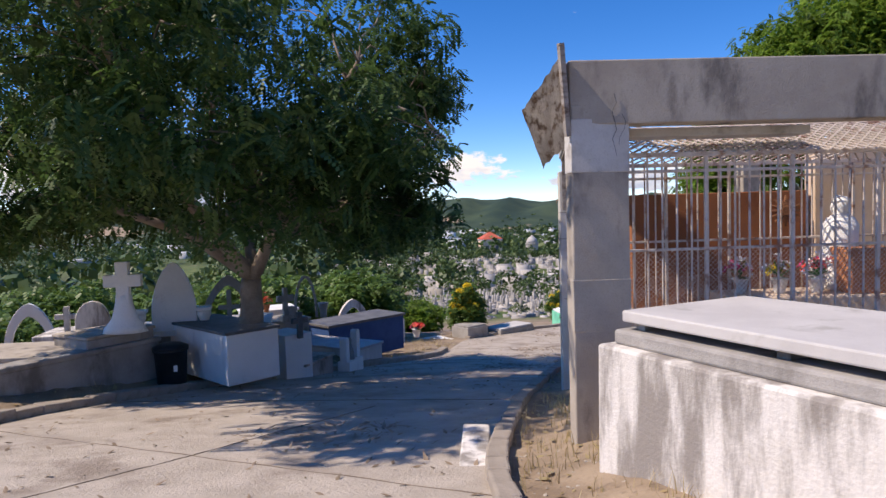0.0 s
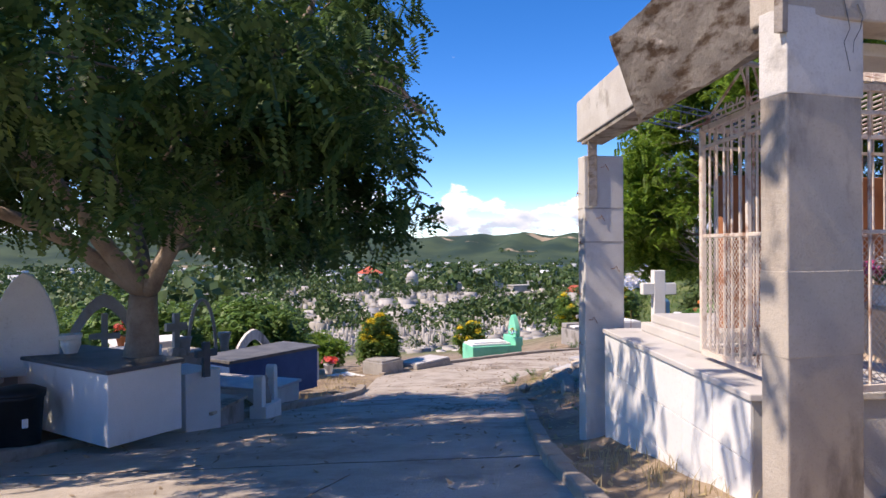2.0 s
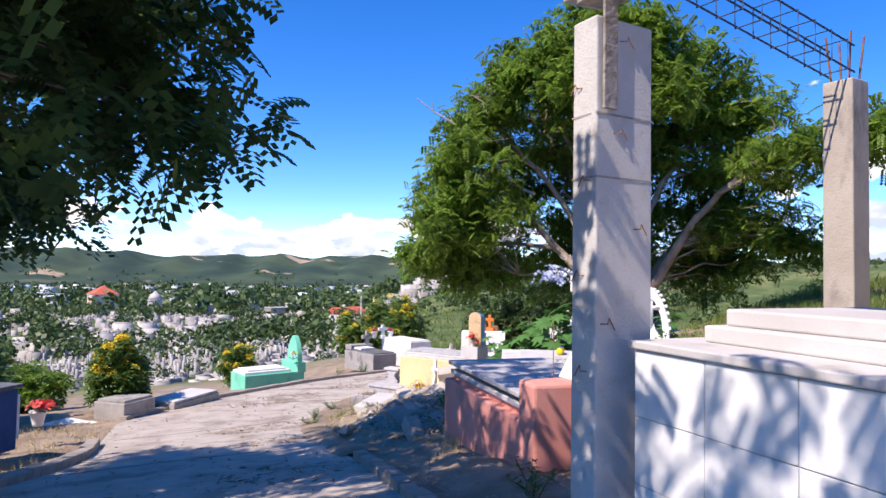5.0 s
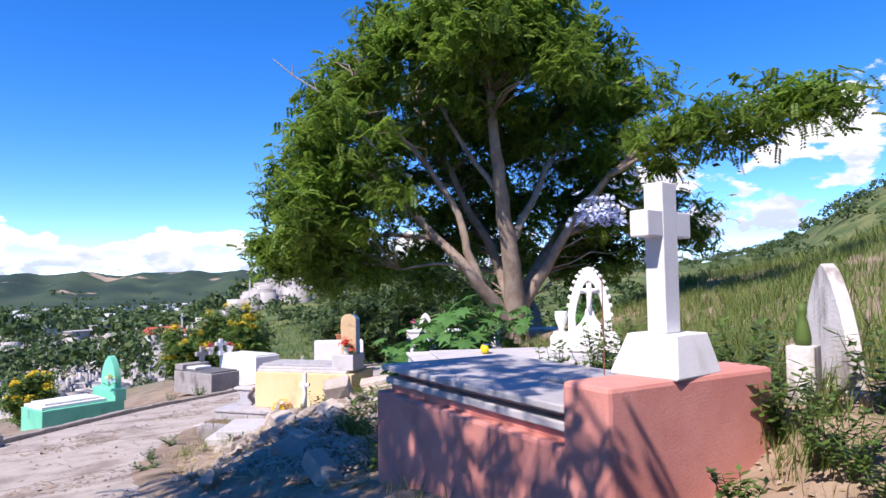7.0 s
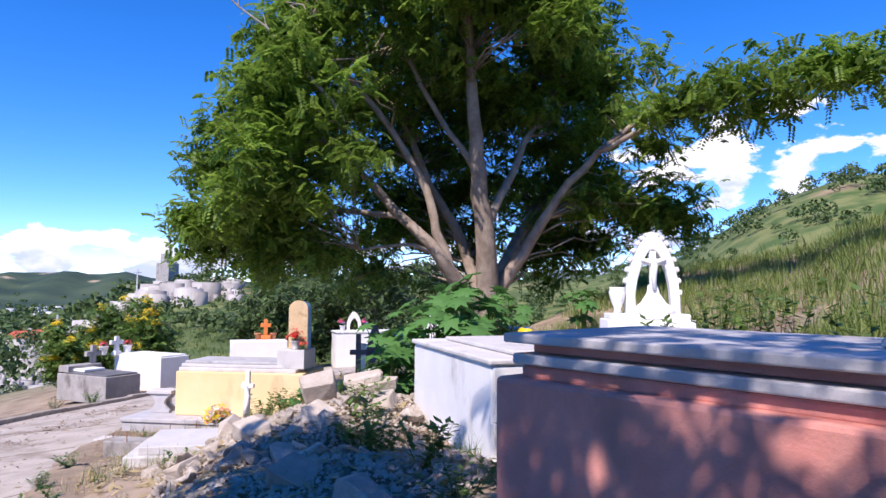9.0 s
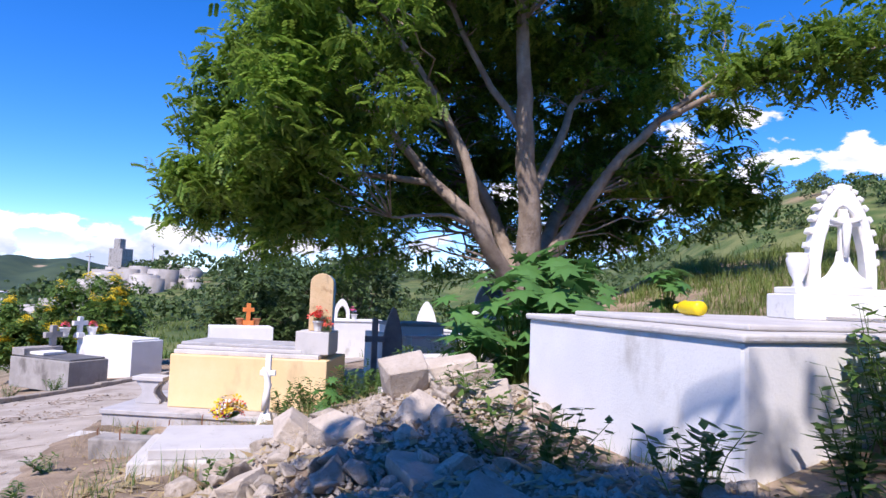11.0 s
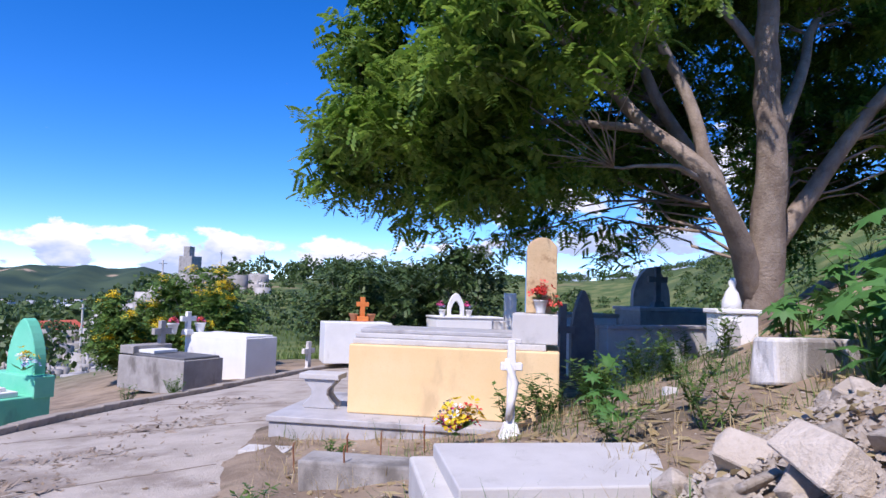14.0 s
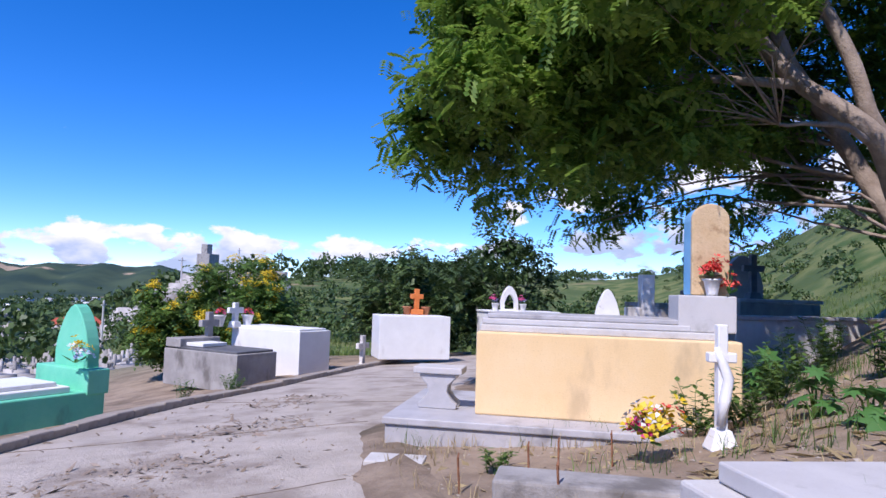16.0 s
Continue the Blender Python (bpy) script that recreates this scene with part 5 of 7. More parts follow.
# concrete cross lying on the rubble
lc = thing("fallen_cross", 8.62, 19.27, -2.95, -54, "grey concrete cross leaning in the rubble", "cross")
ob = part("cross", cross_bm(0.13, 0.62, 0.72, 0.11, 0.33), PALE_CONCRETE, lc)
ob.matrix_local = pose(0, 0, -0.04, -12, 5, 0)
ws = thing("broken_lid", 8.6, 18.2, ground_z(8.6, 18.2), -35, "chipped white painted lid leaning by the plants", "slab")
part("slab", rough_up(block(1.1, 0.3, 0.42, 0.2, 0, -0.08, 0.03, jitter=0.02), 0.02, 4), OLD_WHITE, ws)

# tombs past the kerb
g1, z1 = box_tomb(11.2, 31.1, -3.28, 97, 2.35, 1.2, 0.62, GREY_TOMB, "bare grey concrete tomb with a dark lid beyond the kerb", DARK_STONE, 0.05, -0.06)
part("raised_head", block(0.5, 1.15, 0.2, 2.1, -0.6, z1 - 0.02, 0.015), GREY_TOMB, g1)
part("white_stone", block(0.6, 0.7, 0.08, 1.6, -0.55, z1 + 0.01, 0.012), WHITE, g1)
w1, z1 = box_tomb(13.15, 31.35, -2.86, 97, 2.3, 1.15, 1.0, WHITE, "clean white painted tomb with a low stepped lid", WHITE, 0.05, -0.08)
for dx, cc in ((-0.42, 0), (0.42, 0)):
    bunch(12.75 - dx * 1.0 + 0.1, 33.55, -2.84, 0.16, ((RED_FLOWER, 14, 0.06), (MAGENTA_FLOWER, 6, 0.05)), "red cloth flowers in a white urn on the white tomb", 61, PLASTER, 0.15, 0.1)
grave_cross(12.85, 33.5, -2.85, 10, 0.14, 0.62, 0.5, 0.1, WHITE, "white cross between two urns at the tomb head", 0.28)
grave_cross(11.9, 33.2, -3.3, 10, 0.16, 0.85, 0.55, 0.12, GREY_TOMB, "grey concrete cross behind the grey tomb", 0.3)
grave_cross(15.2, 31.2, -3.85, 10, 0.14, 0.85, 0.5, 0.1, OLD_WHITE, "weathered pale cross beside the lane kerb", 0.25)

o1, z1 = box_tomb(16.3, 31.9, -2.47, -37, 2.0, 1.1, 0.98, WHITE, "white tomb carrying an orange cross and clay pots", None)
oc = thing("orange_cross", 17.3, 31.1, -2.47, -37, "orange painted stepped cross between clay pots", "cross")
part("cross", cross_bm(0.14, 0.75, 0.38, 0.14, 0.53), ORANGE, oc)
part("foot", block(0.36, 0.3, 0.16, 0, 0, 0, 0.02), ORANGE, oc)
for k in (-0.28, 0.28):
    pt = thing("clay_pot", 17.3 + k * 0.8, 31.1 - k * 0.6, -2.47, 0, "empty orange clay pot beside the cross", "pot", "pots by the orange cross")
    part("bowl", lathe([(0.08, 0), (0.12, 0.18), (0.135, 0.18), (0.135, 0.22), (0.10, 0.22), (0.09, 0.1)], 14), CLAY, pt, "", True)
    part("rim", lathe([(0.128, 0.205), (0.142, 0.205), (0.142, 0.235), (0.128, 0.235)], 14), CLAY, pt, "", True)

# sea green tomb below the bend
gt = thing("green_tomb", 5.2, 28.82, -4.45, 7, "sea green tomb with a pointed headboard and white lid", "tomb")
part("body", rough_up(block(2.25, 1.3, 1.05, 1.12, 0.65, 0, 0.02), 0.006, 2), GREEN_PAINT, gt)
part("lid", block(1.75, 1.1, 0.09, 0.9, 0.65, 1.052, 0.015), WHITE, gt)
part("upper_lid", block(1.5, 0.85, 0.06, 0.9, 0.65, 1.145, 0.012), WHITE, gt)
part("head_block", block(0.34, 1.34, 0.36, 2.12, 0.65, 1.0, 0.015), GREEN_PAINT, gt)
bm = plate(arch_line(0.82, 1.0, 14, 0.5, 0.3), 0.2, 0.015)
ob = part("headboard", bm, GREEN_PAINT, gt, "pointed sea green headboard")
ob.matrix_local = pose(2.16, 0.62, 1.3, 0, 0, 90)
bunch(7.0, 29.15, -3.0, 0.16, ((YELLOW_FLOWER, 14, 0.06), (BLUE_FLOWER, 10, 0.06), (WHITE_FLOWER, 6, 0.06)), "yellow and blue cloth flowers on the green tomb", 71, None, 0.1, 0.2)

# planter blocks at the valley lip
p1, _ = box_tomb(0.25, 23.75, -2.9, 40, 1.0, 0.9, 0.6, GREY_TOMB, "grey concrete planter block at the lip of the slope", None, rim=0.06)
p2, _ = box_tomb(1.45, 24.7, -3.2, 42, 1.9, 0.95, 0.4, GREY_TOMB, "low grey concrete tomb beside the lane", PALE_CONCRETE, 0.06, -0.03)
p3, _ = box_tomb(-1.4, 23.2, -3.35, 35, 1.4, 0.9, 0.5, WHITE, "white tomb below the lane edge", WHITE, 0.06)

# row under the tree on the left of the lane
wbx, _ = box_tomb(-3.48, 10.2, -0.59, 47 + 90, 2.2, 0.95, 0.62, WHITE, "white painted tomb in tree shade with a dark lid", DARK_STONE, 0.05, 0.03)
lw = thing("low_wall", -6.35, 8.35, -1.15, 60, "low grey concrete retaining wall by the lane", "wall")
part("wall", rough_up(block(2.9, 0.3, 0.62, 1.4, 0, -0.2, 0.025), 0.012, 3), GREY_TOMB, lw)
part("coping", rough_up(block(2.95, 0.36, 0.07, 1.4, 0, 0.423, 0.02), 0.01, 4), GREY_TOMB, lw)
ped, pzz = box_tomb(-5.45, 9.75, -0.52, 60, 1.15, -0.9, 0.75, GREY_TOMB, "grey concrete tomb carrying a white cross", CONCRETE, 0.05, 0.02)
cx = thing("cross_monument", -5.05, 10.15, -0.47, 10, "white plaster cross on a draped flaring foot", "cross")
bm = lathe([(0.34, 0), (0.31, 0.08), (0.20, 0.22), (0.14, 0.45), (0.12, 0.6)], 14)
for v in bm.verts:
    v.co.y *= 0.6
part("foot", rough_up(bm, 0.01, 6), PLASTER, cx, "", True)
bm = cross_bm(0.19, 0.72, 0.55, 0.14, 0.42)
bmesh.ops.translate(bm, vec=(0, 0, 0.40), verts=bm.verts)
part("cross", bm, PLASTER, cx)
sd, _ = box_tomb(-8.2, 10.4, -0.72, 5, 2.4, 1.2, 0.7, GREY_TOMB, "dark mossy concrete tomb in the shade", CONCRETE, 0.06)
headstone(-4.85, 11.55, -0.72, 15, 0.75, 1.25, 0.14, PLASTER, "tall round-topped white headstone with side posts", 0.35, 0.3)
for k in (-0.55, 0.5):
    bp = thing("urn_post", -4.85 + k, 11.5 + k * 0.27, -0.85, 15, "short white baluster post beside the headstone", "post", "posts by the headstone")
    part("shaft", lathe([(0.11, 0), (0.11, 0.06), (0.07, 0.10), (0.08, 0.32), (0.12, 0.42), (0.12, 0.5)], 12), PLASTER, bp, "", True)
    part("cap", block(0.26, 0.26, 0.06, 0, 0, 0.502, 0.01), PLASTER, bp)
hb, _ = box_tomb(-5.6, 11.4, -0.72, 15, 1.6, -1.0, 0.6, GREY_TOMB, "grey tomb under the tall white headstone", GREY_SLAB, 0.06)
hn = headstone(-4.35, 13.0, -1.0, 12, 1.15, 1.15, 0.12, GREY_TOMB, "dark arched open headstone with an inner cross", 0.55, 0.15, 0.76)
part("inner_cross", cross_bm(0.09, 0.85, 0.42, 0.06, 0.5), GREY_TOMB, hn)
box_tomb(-5.0, 12.9, -0.92, 12, 1.4, -1.3, 0.6, GREY_TOMB, "shaded grey tomb under the arched headstone", GREY_SLAB, 0.06)
binn = thing("rubbish_bin", -4.55, 10.6, ground_z(-4.55, 10.6) - 0.02, 30, "black plastic rubbish bin with a white tag", "bin")
bm = lathe([(0.21, 0), (0.22, 0.05), (0.26, 0.68), (0.28, 0.69), (0.28, 0.73), (0.25, 0.73), (0.24, 0.66)], 16)
part("body", bm, BLACK, binn, "", True)
part("lid", lathe([(0.285, 0.732), (0.285, 0.76), (0.18, 0.81), (0.03, 0.83)], 16), BLACK, binn, "", True)
part("tag", block(0.06, 0.008, 0.10, 0.03, -0.252, 0.38, 0), WHITE, binn, "white paper tag")
headstone(-9.7, 15.0, -1.95, 20, 1.05, 1.4, 0.14, WHITE, "open white arch over a far grave", 0.3, 0.3, 0.72)
headstone(-6.9, 12.6, -0.95, 15, 0.62, 0.7, 0.12, OLD_WHITE, "small round-topped white headstone", 0.0, 0.4)
grave_cross(-7.35, 12.5, -0.95, 12, 0.1, 0.62, 0.42, 0.08, OLD_WHITE, "small weathered white cross")
box_tomb(-8.0, 12.4, -0.9, 10, 1.8, -1.2, 0.6, OLD_WHITE, "pale weathered tomb behind the wall", None)
grave_cross(-2.75, 12.15, -1.02, 40, 0.10, 0.5, 0.32, 0.08, DARK_STONE, "small black grave cross")
box_tomb(-3.0, 12.0, -0.95, 47, 0.6, -0.8, 0.7, WHITE, "small white grave block in the shade", None)

niche = thing("niche_grave", -2.05, 13.75, -2.05, 70, "small white grave frame with two posts and a figure", "grave")
part("base", rough_up(block(0.62, 0.3, 0.3, 0, 0, -0.05, 0.015), 0.005, 4), WHITE, niche)
for x, h in ((-0.24, 0.52), (0.24, 0.62)):
    bm = plate(arch_line(0.15, h, 8, 0.0, h - 0.08), 0.16, 0.01)
    ob = part("post", bm, WHITE, niche)
    ob.matrix_local = pose(x, 0, 0.24)
fb = lathe([(0.09, 0.25), (0.10, 0.35), (0.06, 0.5), (0.035, 0.6), (0.05, 0.65), (0.03, 0.71)], 10)
part("figure", fb, GREY_TOMB, niche, "", True)
box_tomb(-2.35, 13.3, -1.62, 160, 2.0, -1.05, 0.35, GREY_TOMB, "low cracked grey tomb behind the small frame", CONCRETE, 0.05)
box_tomb(-1.55, 15.6, -1.85, 150, 2.1, -1.0, 0.45, PALE_CONCRETE, "low pale tomb with a bluish lid", GREY_SLAB, 0.06)
bt, _ = box_tomb(-3.0, 16.6, -1.62, 46, 2.6, -1.15, 0.75, BLUE_PAINT, "deep blue tomb with a dark lid", DARK_STONE, 0.07, 0.05)
part("white_end", block(0.06, 1.1, 0.7, 2.64, 0.57, 0.15, 0.01), WHITE, bt)
box_tomb(-4.2, 15.2, -1.25, 40, 1.1, -0.9, 0.7, GREY_TOMB, "grey block carrying a hoop and a cross", CONCRETE, 0.05)
grave_cross(-3.85, 15.55, -1.22, 40, 0.11, 0.8, 0.42, 0.1, GREY_TOMB, "grey flared cross beside the hoop", 0.3, 0.02)
hoop = thing("hoop", -3.45, 16.0, -1.25, 40, "thin open grey hoop arch over a grave", "arch")
part("arch", tube(bmesh.new(), [Vector((-0.30 * math.cos(a * math.pi / 14), 0, (1.05 * math.sin(a * math.pi / 14)) ** 1.0)) for a in range(15)], [0.035] * 15, 8), GREY_TOMB, hoop, "", True)
for k in (-0.36, 0.36):
    part("pot", lathe([(0.09, 0), (0.08, 0.1), (0.13, 0.3), (0.14, 0.36), (0.11, 0.36)], 12), GREY_TOMB, hoop, "", True).matrix_local = pose(k * 1.2, -0.1, 0)
headstone(-2.8, 19.6, -2.25, 25, 1.0, 1.0, 0.16, OLD_WHITE, "white peaked arch headstone beyond the blue tomb", 0.45, 0.3, 0.68)
box_tomb(-3.3, 19.4, -2.2, 25, 1.1, -1.0, 0.6, WHITE, "white grave base under the peaked arch", None)
box_tomb(-5.2, 16.6, -1.2, 25, 1.4, -1.0, 0.8, WHITE, "bright white tomb lit beyond the tree", WHITE, 0.06)
bunch(-4.6, 16.6, -1.14, 0.16, ((RED_FLOWER, 18, 0.06),), "red cloth flowers on a white tomb", 81, CLAY, 0.1)
bunch(-5.1, 16.5, -1.14, 0.15, ((RED_FLOWER, 14, 0.06),), "red cloth flowers in a low pot", 82, CLAY, 0.1)
bunch(-0.9, 20.2, -2.6, 0.22, ((RED_FLOWER, 16, 0.09), (MAGENTA_FLOWER, 9, 0.08)), "red cloth flowers among distant graves", 83, PLASTER, 0.14)
bunch(-10.5, 14.6, -1.4, 0.2, ((RED_FLOWER, 14, 0.08),), "red cloth flowers by the white arch", 84, PLASTER, 0.12)

gut = thing("gutter_slab", 0.22, 5.15, ground_z(0.22, 5.15), 86, "whitewashed slab at the lane edge", "slab")
part("slab", rough_up(block(1.25, 0.24, 0.10, 0, 0, -0.04, 0.015), 0.006, 4), OLD_WHITE, gut)

# inside the cage
shelf = thing("altar", 3.5, 6.4, -0.2, 0, "low sandy altar with statues and flowers in the cage", "altar")
part("block", block(1.7, 0.7, 0.55, 0.2, 0.2, 0, 0.02), SAND_WALL, shelf)
part("clay_box", block(0.5, 0.4, 0.45, 0.75, 0.1, 0.552, 0.015), CLAY, shelf)
stat = thing("angel_statue", 4.15, 6.72, 0.352, -20, "white plaster angel statue in the cage", "statue")
bm = lathe([(0.24, 0), (0.25, 0.05), (0.2, 0.25), (0.16, 0.5), (0.18, 0.66), (0.13, 0.74), (0.06, 0.78), (0.09, 0.84), (0.095, 0.9), (0.05, 0.97)], 14)
part("statue", rough_up(bm, 0.03, 7), PLASTER, stat, "", True)
halo = thing("sun_wreath", 3.78, 7.10, 1.18, 0, "rust brown sunburst wreath on the cage wall", "wreath")
for k in range(16):
    a = k * math.tau / 16
    part("ray", tube(bmesh.new(), [Vector((math.cos(a) * 0.06, 0, math.sin(a) * 0.06)), Vector((math.cos(a) * 0.17, 0, math.sin(a) * 0.17))], [0.03, 0.008], 5), RUST, halo)
part("hub", lathe([(0.07, -0.02), (0.08, 0.0), (0.05, 0.03)], 12), RUST, halo).matrix_local = pose(0, 0, 0, 90)
for k, (x, y, z, c) in enumerate(((3.05, 6.6, 0.352, MAGENTA_FLOWER), (3.4, 6.5, 0.352, YELLOW_FLOWER), (3.75, 6.45, 0.352, RED_FLOWER), (3.9, 6.75, 0.352, MAGENTA_FLOWER))):
    bunch(x, y, z, 0.12, ((c, 12, 0.05), (WHITE_FLOWER, 6, 0.045), (BLUE_FLOWER, 5, 0.04)), "cloth flower bunch on the cage altar", 90 + k, PLASTER if z < 0.5 else None, 0.08)

# graves in the shade behind the buff tomb
hz = ground_z(14, 21) - 0.3
hw = thing("grave_wall", 12.95, 21.62, hz, -29, "low pale grey grave enclosure wall in dappled shade", "wall")
part("wall", rough_up(block(3.9, 0.22, -2.06 - hz, 1.95, 0, 0, 0.02), 0.01, 2), PALE_CONCRETE, hw)
part("return_wall", rough_up(block(0.22, 2.2, -2.06 - hz, 0.11, 1.22, 0, 0.02), 0.01, 2), PALE_CONCRETE, hw)
part("coping", block(3.95, 0.3, 0.06, 1.95, 0, -2.058 - hz, 0.012), GREY_SLAB, hw)
hd = headstone(12.72, 21.9, -3.0, -50, 0.42, 1.6, 0.16, DARK_STONE, "dark pointed headstone in the shade", 0.55, 0.5)
grave_cross(12.35, 22.1, -3.0, -45, 0.12, 1.35, 0.4, 0.1, DARK_STONE, "dark stone cross in the shade", 0.3)
bs = headstone(19.0, 22.7, -2.7, -55, 0.95, 2.0, 0.25, GREY_TOMB, "tall weathered grey stele behind the wall", 0.25, 0.6)
box_tomb(14.6, 23.2, -1.95, -35, 1.4, -1.0, 1.2, WHITE, "whitewashed box tomb behind the grave wall", GREY_TOMB, 0.08)
box_tomb(17.0, 22.3, -1.8, -35, 2.2, -1.0, 1.2, GREY_TOMB, "grey tomb in deep shade behind the wall", GREY_SLAB, 0.08)
grave_cross(18.3, 22.3, -1.72, -45, 0.14, 1.0, 0.5, 0.1, DARK_STONE, "dark cross on a shaded tomb", 0.3)
grave_cross(10.35, 22.0, -3.0, -50, 0.16, 1.5, 0.5, 0.14, OLD_WHITE, "weathered white cross behind the buff tomb", 0.3)
box_tomb(21.0, 30.9, -2.42, -36, 2.6, -1.2, 1.3, WHITE, "white tomb with a niche stone beyond the lane", WHITE, 0.06)
headstone(21.75, 30.6, -2.36, -40, 0.62, 0.85, 0.16, PLASTER, "white arched niche stone with side pots", 0.4, 0.3, 0.6)
for k in (-0.5, 0.5):
    bunch(21.75 + k * 0.77, 30.6 - k * 0.64, -2.36, 0.16, ((MAGENTA_FLOWER, 10, 0.07), (BLUE_FLOWER, 6, 0.06)), "pink cloth flowers in a pot beside the niche", 101, PLASTER, 0.13)
an = headstone(24.0, 28.0, -2.75, -50, 0.85, 1.25, 0.2, PLASTER, "white winged plaster monument beyond the buff tomb", 0.55, 0.2)
box_tomb(22.8, 28.5, -2.7, -45, 2.2, -1.0, 1.2, WHITE, "white tomb under the winged monument", WHITE, 0.05)

ag = thing("angel_monument", 11.4, 19.25, ground_z(11.4, 19.25) - 0.05, -50, "white plaster altar stone with a small angel", "monument")
part("altar", block(0.55, 0.32, 0.5, 0, 0, 0, 0.02), PLASTER, ag)
ob = part("niche_stone", plate(arch_line(0.18, 0.34, 8, 0.2, 0.15), 0.06, 0.006), GREY_SLAB, ag)
ob.matrix_local = pose(-0.08, -0.165, 0.08)
part("top", block(0.62, 0.38, 0.06, 0, 0, 0.502, 0.015), PLASTER, ag)
bm = lathe([(0.13, 0.56), (0.12, 0.66), (0.08, 0.78), (0.04, 0.84), (0.06, 0.9), (0.035, 0.97)], 10)
part("angel", rough_up(bm, 0.03, 9), PLASTER, ag, "", True)

# up the slope on the right
ht = thing("hillside_tomb", 19.5, 10.0, ground_z(19.5, 10.0) - 0.2, -60, "grey concrete hillside tomb with a mint panel", "tomb")
part("body", rough_up(block(2.4, 1.2, 1.2, 0, 0, 0, 0.02), 0.01, 2), GREY_TOMB, ht)
part("cap", block(2.5, 1.3, 0.1, 0, 0, 1.202, 0.02), PALE_CONCRETE, ht)
mint = thing("hillside_stele", 18.9, 8.2, ground_z(18.9, 8.2) - 0.2, -60, "mint painted stele standing on the grassy slope", "stele")
part("slab", plate(arch_line(1.0, 1.9, 10, 0.0, 1.6), 0.25, 0.02), GREEN_PAINT, mint)
part("foot", block(1.3, 0.5, 0.3, 0, 0, 0, 0.02), PALE_CONCRETE, mint)


# ---- rubble, weeds and grass ----
def chunk(rng, size):
    """Broken concrete lump: a hull of random points."""
    bm = bmesh.new()
    flat = rng.uniform(0.35, 0.8)
    for _ in range(11):
        d = Vector((rng.gauss(0, 1), rng.gauss(0, 1), rng.gauss(0, 1))).normalized()
        bm.verts.new(Vector((d.x, d.y * rng.uniform(0.6, 1), d.z * flat)) * size)
    bmesh.ops.convex_hull(bm, input=bm.verts)
    bmesh.ops.delete(bm, geom=[v for v in bm.verts if not v.link_faces], context="VERTS")
    bmesh.ops.bevel(bm, geom=bm.edges[:], offset=size * 0.05, segments=1, affect="EDGES")
    return bm


def heap_z(x, y):
    d = math.hypot((x - 5.85) / 1.75, (y - 17.1) / 1.4)
    e = math.hypot((x - 4.3) / 1.5, (y - 15.6) / 1.6)
    return ground_z(x, y) + 0.50 * max(0.0, 1 - d * d) + 0.22 * max(0.0, 1 - e * e)


rr = random.Random(9)
moulds = []
for k in range(14):
    me = bpy.data.meshes.new("concrete_chunk")
    bm = chunk(rr, 1.0)
    bm.to_mesh(me)
    bm.free()
    me.materials.append(RUBBLE)
    moulds.append(me)
heap = tagged(new("rubble_heap"), "heap of broken concrete, stones and soil beside the lane", "rubble")
heap.matrix_world = pose(5.3, 17.2, ground_z(5.3, 17.2))
bm = bmesh.new()
hv = [[bm.verts.new((-3.2 + i * 0.16, -3.4 + j * 0.16, 0)) for j in range(38)] for i in range(36)]
for i in range(36):
    for j in range(38):
        v = hv[i][j]
        x, y = v.co.x + 5.3, v.co.y + 17.2
        v.co.z = heap_z(x, y) - ground_z(5.3, 17.2) - 0.03 + 0.06 * noise.noise(Vector((x * 3, y * 3, 0))) - (0.25 if heap_z(x, y) - ground_z(x, y) < 0.02 else 0)
for i in range(35):
    for j in range(37):
        bm.faces.new((hv[i][j], hv[i + 1][j], hv[i + 1][j + 1], hv[i][j + 1]))
part("soil_mound", bm, SOIL, heap, "", True)
for k in range(290):
    a, d = rr.uniform(0, 6.28), math.sqrt(rr.random())
    if k % 4:
        x, y = 5.75 + math.cos(a) * d * 1.75, 17.1 + math.sin(a) * d * 1.5
    else:
        x, y = 4.2 + math.cos(a) * d * 1.5, 15.5 + math.sin(a) * d * 1.9
    if x < np.interp(y, RIGHT_EDGE[:, 1], RIGHT_EDGE[:, 0]) + 0.25:
        continue
    s = 0.03 + 0.15 * rr.random() ** 3.5
    ob = new("chunk", moulds[k % 14])
    ob.parent = heap
    ob.matrix_world = Matrix.Translation((x, y, heap_z(x, y) + s * 0.25)) @ pose(0, 0, 0, rr.uniform(-40, 40), rr.uniform(-40, 40), rr.uniform(0, 360)) @ Matrix.Scale(s, 4)
